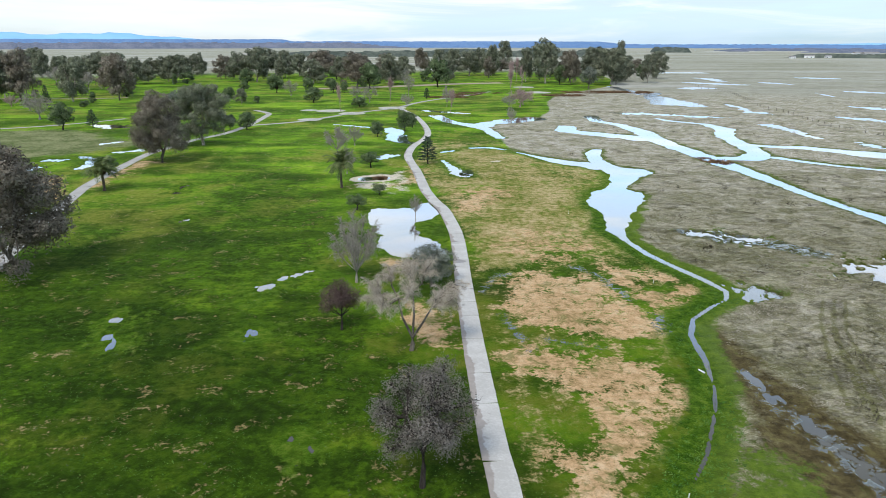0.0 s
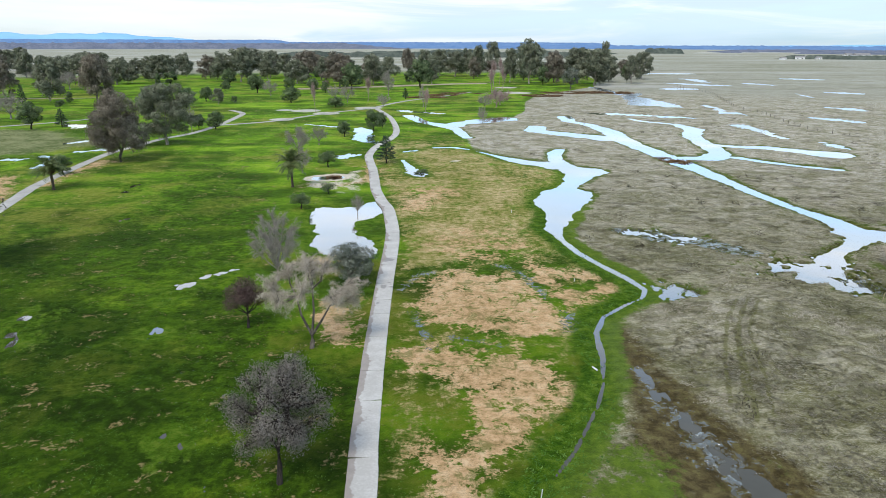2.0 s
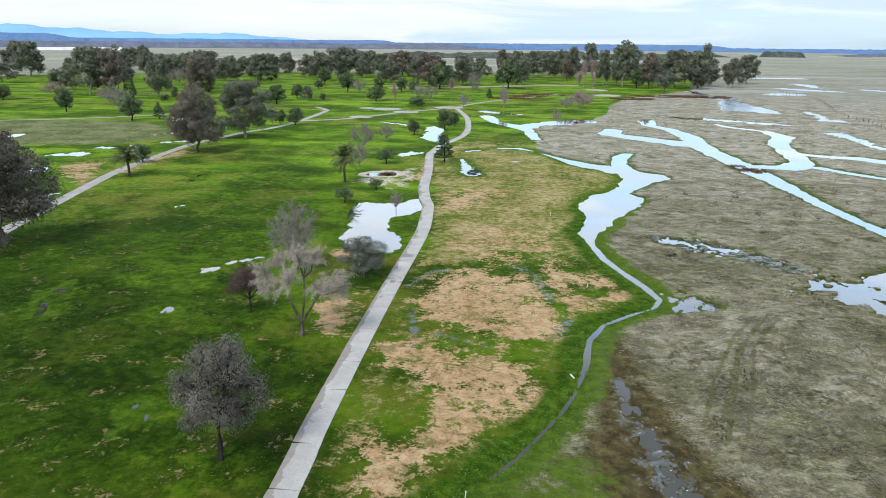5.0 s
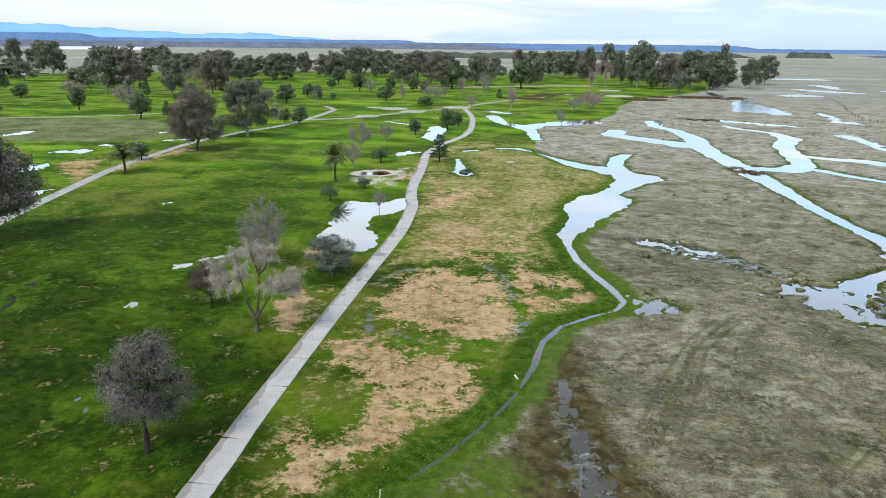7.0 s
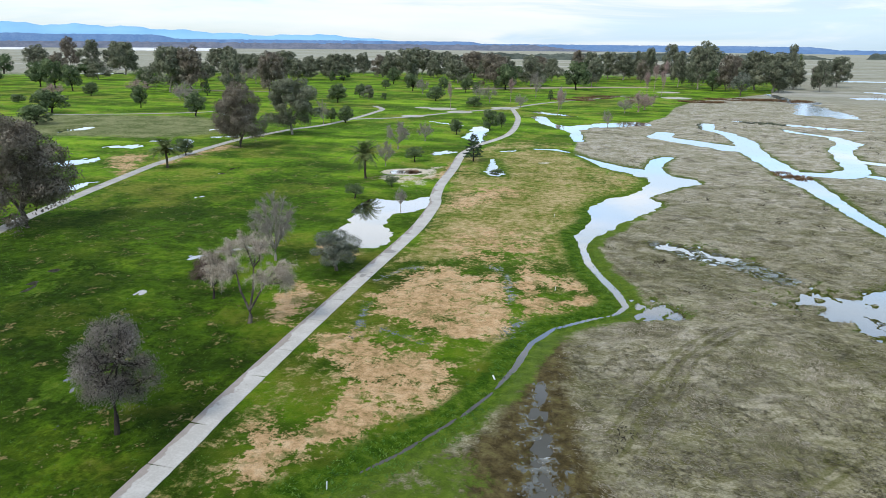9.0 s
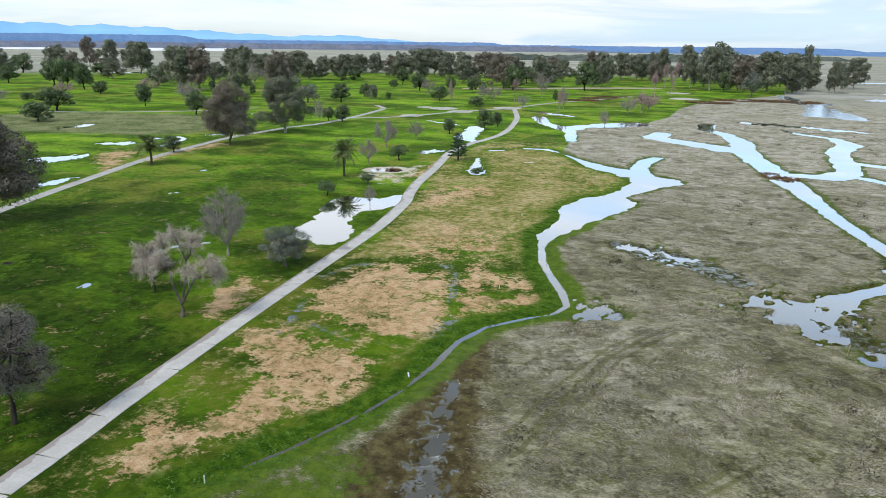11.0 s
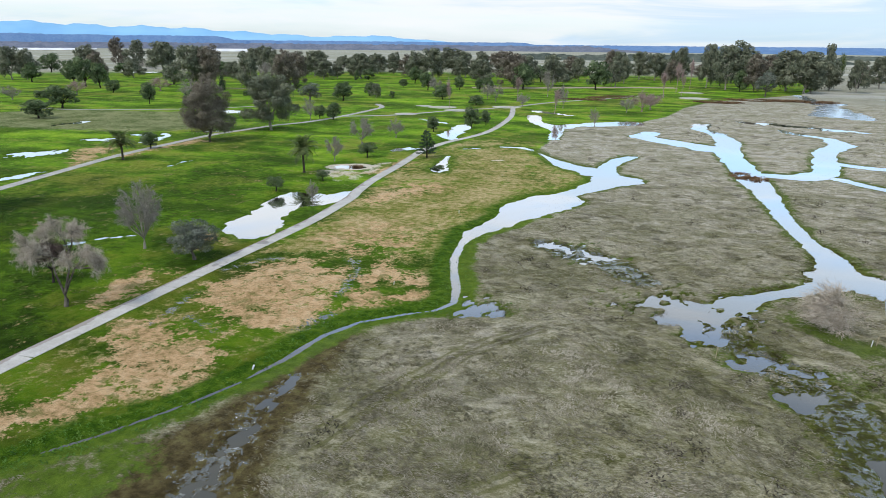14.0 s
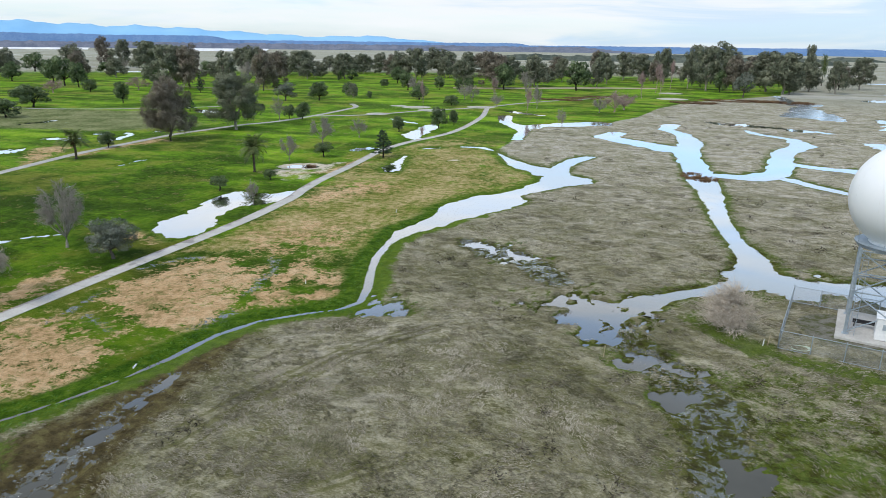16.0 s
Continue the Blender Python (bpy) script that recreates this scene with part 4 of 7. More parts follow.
EDGE_Y = [20, 30, 39, 56, 66, 75, 81, 84, 94, 108, 121, 137, 150, 157, 164, 171, 180, 190, 206, 233, 256, 268, 283, 292, 330, 380, 430, 480, 520, 600, 800, 6000]
EDGE_X = [10, 14, 17.6, 27, 28.6, 31, 37.5, 38.6, 35, 31.4, 33, 36.5, 40, 43, 45, 42, 38, 28, 21, 20, 17, 18, 27, 40, 52, 58, 72, 104, 128, 148, 170, 1500]


def cover(x, y):
    """What grows where: the weight of each kind of cover, and of the range tones, at the given places."""
    edge = np.interp(y, EDGE_Y, EDGE_X)
    marsh = smooth(0.5 + (x - edge) / 5.0)
    range_ = np.hypot(x - 38, y)
    out = dict(marsh=marsh)
    sand = [0.86 * patch(x, y, c, 2.6) for c in (SAND_NORTH, SAND_SOUTH, SAND_LANE)] + [near(x, y, SAND_TREE, 3.2)]
    sand += [0.80 * patch(x, y, SAND_BEND, 2.6) * (1 - patch(x, y, GREEN_ISLE, 0.9)), 0.62 * patch(x, y, SAND_UPPER, 3.0), 0.55 * patch(x, y, SAND_THIN, 4.0)]
    sand += [0.86 * near(x, y, c, 4.0) for c in (SAND_FIELD, SAND_GREEN, SAND_WEST, SAND_WEST_ROAD)]
    out["bare"] = 0.92 * np.maximum.reduce(sand) * (1 - marsh)
    between = smooth((x + 1.0 - np.interp(y, [20, 110, 150, 190, 260, 320], [4, 2, -4, -10, -5, -15])) / 5) * (1 - marsh) * smooth((250 - y) / 40)
    out["dry"] = np.maximum.reduce([(0.34 + 0.26 * smooth((y - 92) / 18)) * between, (0.95 - 0.25 * smooth((y - 112) / 26)) * near(x, y, FIELD, 6), -0.22 + 0.40 * (fbm(x, y, 22, 5) - 0.5)])
    # weight of the haze-paled ground colour, growing with range
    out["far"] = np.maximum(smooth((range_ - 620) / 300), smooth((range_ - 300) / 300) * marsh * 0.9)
    out["mud"] = np.maximum.reduce([1.0 * near(x, y, MUD_FLAT, 2.5), 0.98 * near(x, y, MUD_SPECKLED, 3.0), 0.80 * patch(x, y, MUD_SHALLOWS, 2.0)])
    d = water_distance(x, y)
    fringe = np.clip(1 - np.maximum(d, 0) / np.where(x < edge + 3, 4.6, 3.0), 0, 1) * smooth((300 - range_) / 150 + 0.3)
    out["lush"] = np.maximum.reduce([fringe * (1 - 0.9 * near(x, y, MUD_FLAT, 2.0)), 0.68 * near(x, y, LUSH_HUMP, 2.5), 1.0 * near(x, y, LUSH_PAD, 2), 0.95 * near(x, y, LUSH_EAST, 3), 0.56 * patch(x, y, EAST_ROUGH, 4), 0.74 * patch(x, y, SHALLOWS, 1.4) * (1 - 0.8 * out["mud"])])
    out["lush"] = out["lush"] * (1 - smooth((range_ - 330) / 120))
    out["rough"] = np.maximum.reduce([0.85 * near(x, y, ROUGH_WEST, 12), 0.7 * near(x, y, ROUGH_LANE, 7), 0.6 * near(x, y, ROUGH_PATH, 6), 0.72 * near(x, y, FAIRWAY, 9)])
    tracks = []
    for path in (TRACK_NORTH, TRACK_SOUTH, TRACK_LOOP):
        for off in (-0.85, 0.85):
            tracks.append(near(x, y, [(a + off, b_ + off * 0.3, 0.22) for a, b_ in path], 0.5))
    bank = water_distance(x, y, "creek")
    out["bank"] = np.maximum(smooth(1.12 - np.maximum(bank, 0) / 3.9) * smooth((150 - y) / 40 + 0.2), 0.58 * near(x, y, LUSH_HUMP, 2.0))
    # painted shade near, painted haze far; the crest's straw is pale itself
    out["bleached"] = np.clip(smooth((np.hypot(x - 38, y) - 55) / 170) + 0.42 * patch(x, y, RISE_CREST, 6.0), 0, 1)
    out["olive"] = near(x, y, WEST_FIELD, 10)
    out["track"] = np.maximum.reduce(tracks)
    out["sand"] = np.maximum(np.maximum(near(x, y, BUNKER, 0.8), near(x, y, SAND_SPOT, 0.4)), 0.50 * patch(x, y, SAND_RIM, 3.0))
    out["wet"] = np.maximum.reduce([0.66 * near(x, y, c, 1.3) for c in WET_STRIPS] + [0.55 * near(x, y, MUD_SPECKLED, 2.0), 0.52 * patch(x, y, SHALLOWS, 2.0), 0.72 * near(x, y, MUD_WET, 2.0)])
    airfield = [near(x, y, [(-560, 1290, 9), (-200, 1300, 9)], 8), near(x, y, [(-2500, 1500, 30), (-1100, 1000, 12), (-700, 1150, 8), (300, 1350, 8)], 10), near(x, y, [(-560, 1880, 16), (-130, 1890, 14)], 10)]
    airfield += [near(x, y, [(900, 2300, 40), (1900, 2400, 30)], 20)]
    out["pale"] = np.maximum.reduce(airfield + [0.6 * near(x, y, [(g[0], g[1], g[2])], 1.5) for g in GREENS] + [near(x, y, [(88.5, 94.5, 0.1), (89, 94, 0.1)], 0.1)])
    out["bed"] = smooth((-d - 0.2) / 0.4)
    out["algae"] = np.maximum.reduce([0.9 * patch(x, y, SHALLOWS, 2.0), 0.85 * near(x, y, MUD_SPECKLED, 2.5), 0.40 * patch(x, y, EAST_ROUGH, 5.0), 0.30 * patch(x, y, RISE_FLANK, 9.0), 0.62 * smooth(1.05 - np.maximum(water_distance(x, y, "channel"), 0) / 2.6) * smooth((150 - y) / 30)])
    out["yard"] = near(x, y, RADAR_YARD, 1.5)
    return out, d


def height(x, y, c, d):
    away = smooth(d / 3.0)
    for path in (MAIN_PATH, WEST_PATH, LINK_PATH, EAST_PATH):
        away = np.minimum(away, 1 - near(x, y, [(a, b, 3.0) for a, b in path], 1.5))
    away = away * (1 - c["yard"]) * smooth((500 - np.hypot(x - 38, y)) / 200)
    z = c["marsh"] * away * (0.34 * (fbm(x, y, 7.0, 21) - 0.5) + 0.34 * (fbm(x, y, 1.7, 25, 2) - 0.5) + 0.06)
    z = z + (1 - c["marsh"]) * away * (0.16 * (fbm(x, y, 9.0, 31) - 0.5) + 0.05 * (fbm(x, y, 1.5, 33, 2) - 0.5))
    z = z + away * 1.0 * smooth(-outline(x, y, RISE) / 13.0)
    bank = np.where(d < 0, -0.20 + np.maximum(d, -0.8) * 0.8, -0.20 + 0.20 * np.clip(d / 1.3, 0, 1) ** 0.8)
    shoal = np.where(np.hypot(x - 38, y) < 170, 1.0, 0.0) * smooth(1.15 - np.abs(d) / 0.9) * smooth((np.abs(water_distance(x, y, "creek")) - 0.5) / 1.0)
    bank = bank + shoal * (0.16 * (value_noise(x / 0.42, y / 0.6, 91) - 0.42) + 0.10 * (value_noise(x / 1.1, y / 1.6, 92) - 0.5))
    return np.where(d < 1.3, bank, np.maximum(z, -0.14))


# ---- ground: one sheet to the horizon, finest where it is passed nearest ----
def build_ground():
    cx, cy = 38.0, -30.0
    turn = np.concatenate([np.arange(-180, -60, 4.0), np.arange(-60, 50, 0.17), np.arange(50, 180, 4.0)])
    ring = np.concatenate([[0.5, 8, 20, 35, 45], np.exp(np.arange(math.log(52), math.log(4950), 0.0056))])
    a, r = np.meshgrid(np.radians(turn), ring)
    x, y = (cx + r * np.sin(a)).ravel(), (cy + r * np.cos(a)).ravel()
    c, d = cover(x, y)
    z = height(x, y, c, d)
    n, m = len(turn), len(ring)
    i, j = np.meshgrid(np.arange(n), np.arange(m - 1))
    k = (j * n + i).ravel()
    k2 = (j * n + (i + 1) % n).ravel()
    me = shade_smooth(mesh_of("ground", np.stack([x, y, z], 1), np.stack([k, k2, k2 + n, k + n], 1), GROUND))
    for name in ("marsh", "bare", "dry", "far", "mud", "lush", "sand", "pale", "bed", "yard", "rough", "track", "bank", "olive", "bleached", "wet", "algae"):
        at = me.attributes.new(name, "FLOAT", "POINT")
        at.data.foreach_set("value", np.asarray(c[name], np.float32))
    tagged(new("ground", me), "green mown turf beside tan marsh grass with sandy clearings", "ground", kind="structure")


build_ground()

# ---- waters ----
for body, name, label, cell in WATERS:
    own = [(s[1], s[2], s[3]) for s in SEGMENTS if s[0] == body] + [(s[4], s[5], s[6]) for s in SEGMENTS if s[0] == body]
    own += [(q[0], q[1], 0.5) for name_, pts, _ in SHAPES if name_ == body for q in pts]
    reach = max(q[2] for q in own) + 3
    x0, x1 = min(q[0] for q in own) - reach, max(q[0] for q in own) + reach
    y0, y1 = min(q[1] for q in own) - reach, max(q[1] for q in own) + reach
    nx, ny = int((x1 - x0) / cell) + 1, int((y1 - y0) / cell) + 1
    gx, gy = np.meshgrid(x0 + (np.arange(nx) + 0.5) * cell, y0 + (np.arange(ny) + 0.5) * cell)
    wet = (water_distance(gx.ravel(), gy.ravel(), body) < 1.0 + cell * 0.75).reshape(ny, nx)
    jj, ii = np.nonzero(wet)
    ids = jj * (nx + 1) + ii
    quads = np.stack([ids, ids + 1, ids + nx + 2, ids + nx + 1], 1)
    used, back_ids = np.unique(quads, return_inverse=True)
    verts = np.stack([x0 + (used % (nx + 1)) * cell, y0 + (used // (nx + 1)) * cell, np.full(len(used), -0.20 + 0.004 * (len(scene.objects) % 5))], 1)
    tagged(new(name, mesh_of(name, verts, back_ids.reshape(-1, 4), RUFFLED if body in ("pool_water", "pool2_water") else WATER)), label, "water", kind="structure")

# fields under white sheeting far beyond the fairways
for a0, a1, d0, d1 in ((-55.0, -46.5, 2650, 3050), (-40.6, -33.6, 2480, 3150)):
    rows = []
    for k in range(25):
        a = radians(a0 + (a1 - a0) * k / 24)
        for d, z in ((d0 + 25 * math.sin(k * 1.7), 0.0), (d0 + 5 + 25 * math.sin(k * 1.7), 2.5), (d1, 3.0), (d1 + 5, 0.0)):
            rows.append((38 + d * math.sin(a), d * math.cos(a), z))
    faces = [(4 * k + j, 4 * k + j + 1, 4 * k + j + 5, 4 * k + j + 4) for k in range(24) for j in range(3)]
    tagged(new("covered_field", mesh_of("covered_field", rows, faces, SHEETING)), "far field under low white sheeting", "field", kind="structure")

# ---- paths ----


def resample(places, step):
    """Places at even steps along a smooth line through the given ones."""
    p = [Vector((a, b)) for a, b in places]
    p = [p[0] * 2 - p[1]] + p + [p[-1] * 2 - p[-2]]
    fine = []
    for a, b, c, d in zip(p, p[1:], p[2:], p[3:]):
        for k in range(24):
            t = k / 24
            fine.append(0.5 * ((2 * b) + (c - a) * t + (2 * a - 5 * b + 4 * c - d) * t * t + (3 * b - a - 3 * c + d) * t**3))
    fine.append(p[-2])
    out, left = [fine[0]], step
    for a, b in zip(fine, fine[1:]):
        seg = (b - a).length
        at = left
        while at <= seg:
            out.append(a.lerp(b, at / seg))
            at += step
        left = at - seg
    return out


def strip(name, places, half, material, label, top=0.05, category="path"):
    """A path of one pour with a real thickness and slightly wavering edges."""
    c = resample(places, 1.5)
    bm = bmesh.new()
    rows = []
    for i, q in enumerate(c):
        way = (c[min(i + 1, len(c) - 1)] - c[max(i - 1, 0)]).normalized()
        side = Vector((way.y, -way.x))
        w = half * (1 + 0.10 * (noise.noise((q.x * 0.4, q.y * 0.4, 1.0))))
        a, b = q - side * w, q + side * w
        rows.append([bm.verts.new((v.x, v.y, z)) for v, z in ((a, -0.1), (a, top - 0.01), (a.lerp(b, 0.04), top), (a.lerp(b, 0.96), top), (b, top - 0.01), (b, -0.1))])
    for r, s in zip(rows, rows[1:]):
        for k in range(5):
            bm.faces.new((r[k], r[k + 1], s[k + 1], s[k]))
    bmesh.ops.recalc_face_normals(bm, faces=bm.faces[:])
    me = bpy.data.meshes.new(name)
    bm.to_mesh(me)
    bm.free()
    me.materials.append(material)
    return tagged(new(name, me), label, category, kind="structure")


strip("west_path", WEST_PATH, 1.35, ASPHALT, "worn grey cart path across the mown turf")
strip("link_path", LINK_PATH, 1.3, ASPHALT, "pale cart path joining two greens", 0.055)
strip("east_path", EAST_PATH, 1.3, ASPHALT, "pale cart path curving through far turf", 0.06)
strip("back_path", BACK_PATH, 1.2, ASPHALT, "thin pale path along a dry meadow")
strip("hill_path", HILL_PATH, 1.5, DIRT, "thin dirt path between far fairways", 0.04)
strip("dirt_road", DIRT_ROAD, 7.0, DIRT, "wide bare dirt track between fairways", 0.04)

# the near concrete path, poured in slabs with open joints
main = new("cart_path")
tagged(main, "pale concrete cart path poured in slabs, stained and cracked", "path", kind="structure")
line = resample(MAIN_PATH, 0.75)
rng = random.Random(4)
at = 0
while at < len(line) - 8:
    run = rng.choice((5, 6, 8, 9, 11, 12))
    piece = line[at:at + run + 1]
    bm = bmesh.new()
    silt_layer = bm.verts.layers.float.new("silt")
    rows = []
    skew = rng.uniform(-0.18, 0.18)
    for i, q in enumerate(piece):
        way = (line[min(at + i + 1, len(line) - 1)] - line[max(at + i - 1, 0)]).normalized()
        side = Vector((way.y, -way.x))
        q = q + way * (0.045 if i == 0 else -0.045 if i == run else 0)
        w = 1.22 + 0.05 * noise.noise((q.x, q.y, 3.0))
        a, b = q - side * w + way * skew * (i == 0), q + side * w - way * skew * (i == 0)
        row = [bm.verts.new((v.x, v.y, z)) for v, z in ((a, -0.12), (a, 0.04), (a.lerp(b, 0.03), 0.06), (a.lerp(b, 0.35), 0.06), (a.lerp(b, 0.97), 0.06), (b, 0.04), (b, -0.12))]
        for v, amount in zip(row, (1.0, 1.0, 0.98, 0.42, 0.3, 0.42, 0.45)):
            v[silt_layer] = amount if q.y < 64 else amount * 0.75
        rows.append(row)
    for r, s in zip(rows, rows[1:]):
        for k in range(6):
            bm.faces.new((r[k], r[k + 1], s[k + 1], s[k]))
    bm.faces.new(rows[0])
    bm.faces.new(rows[-1][::-1])
    bmesh.ops.recalc_face_normals(bm, faces=bm.faces[:])
    part("slab", bm, CONCRETE, main)
    at += run

# ---- trees ----


def bough(limbs, rng, start, way, length, radius, depth, spec, tips):
    """A crooked limb that tapers, forks and ends in twigs."""
    n = 4 if depth > 1 else 3
    places, radii = [start], [radius]
    d = way.normalized()
    for k in range(n):
        d = (d + Vector((rng.gauss(0, 1), rng.gauss(0, 1), rng.gauss(0, 1))) * spec["crook"] + Vector((0, 0, spec["rise"]))).normalized()
        places.append(places[-1] + d * length / n)
        radii.append(radius * (1 - 0.55 * (k + 1) / n))
    limbs.tube(places, radii, 7 if depth >= spec["depth"] else 5 if depth > 2 else 3)
    if depth == 0:
        tips.append(places[-1])
        return
    if depth <= 2:
        tips.append(places[-1])
    kids = spec["kids"] if depth > 1 else spec["twigs"]
    for k in range(kids):
        f = 1.0 if k == 0 else rng.uniform(0.35, 1.0)
        i = min(int(f * n), n - 1)
        base = places[i].lerp(places[i + 1], f * n - i if f < 1 else 1.0)
        out = Vector((rng.gauss(0, 1), rng.gauss(0, 1), rng.gauss(0, 0.6)))
        out = (d * spec["keep"] + out.normalized() * spec["spread"]).normalized()
        bough(limbs, rng, base, out, length * rng.uniform(0.6, 0.82), max(radii[-1] * rng.uniform(0.6, 0.9), spec.get("least", 0.02)), depth - 1, spec, tips)


def skeleton_mesh(name, seed, tall, spec, material, trunk=0.16, girth=0.16, stems=1):
    rng = random.Random(seed)
    limbs, tips = Limbs(), []
    for s in range(stems):
        lean = Vector((rng.gauss(0, 1), rng.gauss(0, 1), 0)) * (0.10 if stems == 1 else 0.32)
        bough(limbs, rng, Vector((rng.gauss(0, 0.1) * (stems > 1), rng.gauss(0, 0.1) * (stems > 1), -0.15)), Vector((0, 0, 1)) + lean, tall * trunk * 2, girth, spec["depth"], spec, tips)
    return limbs.mesh(name, material), np.array([tuple(t) for t in tips])


def fit_height(me_list, tall, wide):
    """Scales meshes together so that they stand tall and wide as asked."""
    co = []
    for me in me_list:
        a = np.empty(len(me.vertices) * 3, np.float32)
        me.vertices.foreach_get("co", a)
        co.append(a.reshape(-1, 3))
    everything = np.concatenate(co)
    top = np.percentile(everything[:, 2], 99.7)
    spread = 2 * np.percentile(np.hypot(everything[:, 0], everything[:, 1]), 97)
    for me, a in zip(me_list, co):
        a = a * np.array([wide / spread, wide / spread, tall / top], np.float32)
        me.vertices.foreach_set("co", a.ravel())
        me.update()


def bare_tree(seed, fine, wood, spec=None, twigs=None):
    """A leafless skeleton with a haze of thin twigs at its ends."""
    s = dict(crook=0.16, rise=0.10, keep=0.75, spread=0.75, kids=4, twigs=5, depth=4 if fine else 3)
    s.update(spec or {})
    me, tips = skeleton_mesh("trunk", seed, 8, s, wood)
    r = np.random.default_rng(seed)
    n = twigs or (7000 if fine else 2200)
    at_ = tips[r.integers(0, len(tips), n)]
    heart = np.array([0, 0, tips[:, 2].mean() * 0.75])
    v, q = twig_quads(r, at_, at_ - heart, 1.05 if fine else 1.3, s.get("width", 0.028 if fine else 0.06), s.get("hang", 0.1))
    crown = mesh_of("twig_crown", v, q, wood)
    fit_height([me, crown], 8, 7)
    return [("trunk", me), ("twig_crown", crown)]


def spread_tree(seed, wood, lobes, twigs, length, width, hang, leaf=None, leaves=0, leaf_size=0.2, fork=0.24, stem_wood=None, arms=()):
    """A forked trunk whose limbs end in clumps of twigs, with or without thin leaves; lobes are (x, y, z, radius)."""
    r = np.random.default_rng(seed)
    rng = random.Random(seed)
    limbs = Limbs()
    split = Vector((0.1, 0, 8 * fork))
    limbs.tube([Vector((0, 0, -0.15)), Vector((0.12, 0.05, 4 * fork)), split], [0.21, 0.165, 0.14], 8)
    joints = [split]
    for arm in arms:
        end = Vector(arm)
        bend = split.lerp(end, 0.55) + Vector((rng.gauss(0, 0.12), rng.gauss(0, 0.12), -0.15))
        limbs.tube([split - Vector((0, 0, 0.1)), bend, end], [0.11, 0.085, 0.06], 7)
        joints += [bend, end]
    at_, way_ = [], []
    tips = []
    for x, y, z, rad in lobes:
        c = Vector((x, y, z))
        hub = min(joints, key=lambda j: (j - c).length)
        elbow = hub.lerp(c, 0.5) + Vector((rng.gauss(0, 0.2), rng.gauss(0, 0.2), -0.30))
        limbs.tube([hub, elbow, c], [0.085, 0.06, 0.025], 6)
        outward = Vector((c.x, c.y, 0.6 * (c.z - 4.0)))
        outward = outward.normalized() if outward.length > 0.2 else Vector((0, 0, 1))
        for k in range(20):
            d = (Vector((rng.gauss(0, 1), rng.gauss(0, 1), rng.gauss(0.25, 0.8))) + outward * 0.9).normalized()
            b0 = elbow.lerp(c, rng.uniform(0.15, 1.05))
            e = b0 + d * rad * rng.uniform(0.55, 1.35)
            e.z -= hang * 0.5 * rad * rng.random()
            bow = b0.lerp(e, 0.55) + Vector((rng.gauss(0, 0.10), rng.gauss(0, 0.10), 0.18 * rad))
            limbs.tube([b0, bow, e], [0.030, 0.018, 0.007], 3)
            m = max(1, int(twigs * rad * rad / 16))
            f = r.uniform(0.12, 1.0, (m, 1))
            at_.append((np.array(b0) * (1 - f) + np.array(bow) * f) * (1 - f) + (np.array(bow) * (1 - f) + np.array(e) * f) * f)
            way_.append(np.tile(np.array(d), (m, 1)) * 0.6 + r.normal(size=(m, 3)) * 0.75)
            tips.append(tuple(e))
    v, q = twig_quads(r, np.concatenate(at_), np.concatenate(way_), length, width, hang)
    parts = [("trunk", limbs.mesh("trunk", stem_wood or wood)), ("twig_crown", mesh_of("twig_crown", v, q, wood))]
    if leaf:
        balls = [((x, y, z), (rad, rad, rad * 0.8)) for x, y, z, rad in lobes]
        pts, hearts = lobe_points(r, balls, leaves)
        pts = pts + r.normal(size=pts.shape) * 0.14
        low = r.random(leaves) < 0.18
        pts[low, 2] -= r.uniform(0, 0.8, low.sum())
        lv, lq = leaf_quads(r, pts, leaf_size, 0.45, 0.3)
        parts.append(("crown", leaf_mesh("crown", lv, lq, hearts - (0, 0, 0.3), leaf)))
    fit_height([p_[1] for p_ in parts], 8, 7)
    return parts


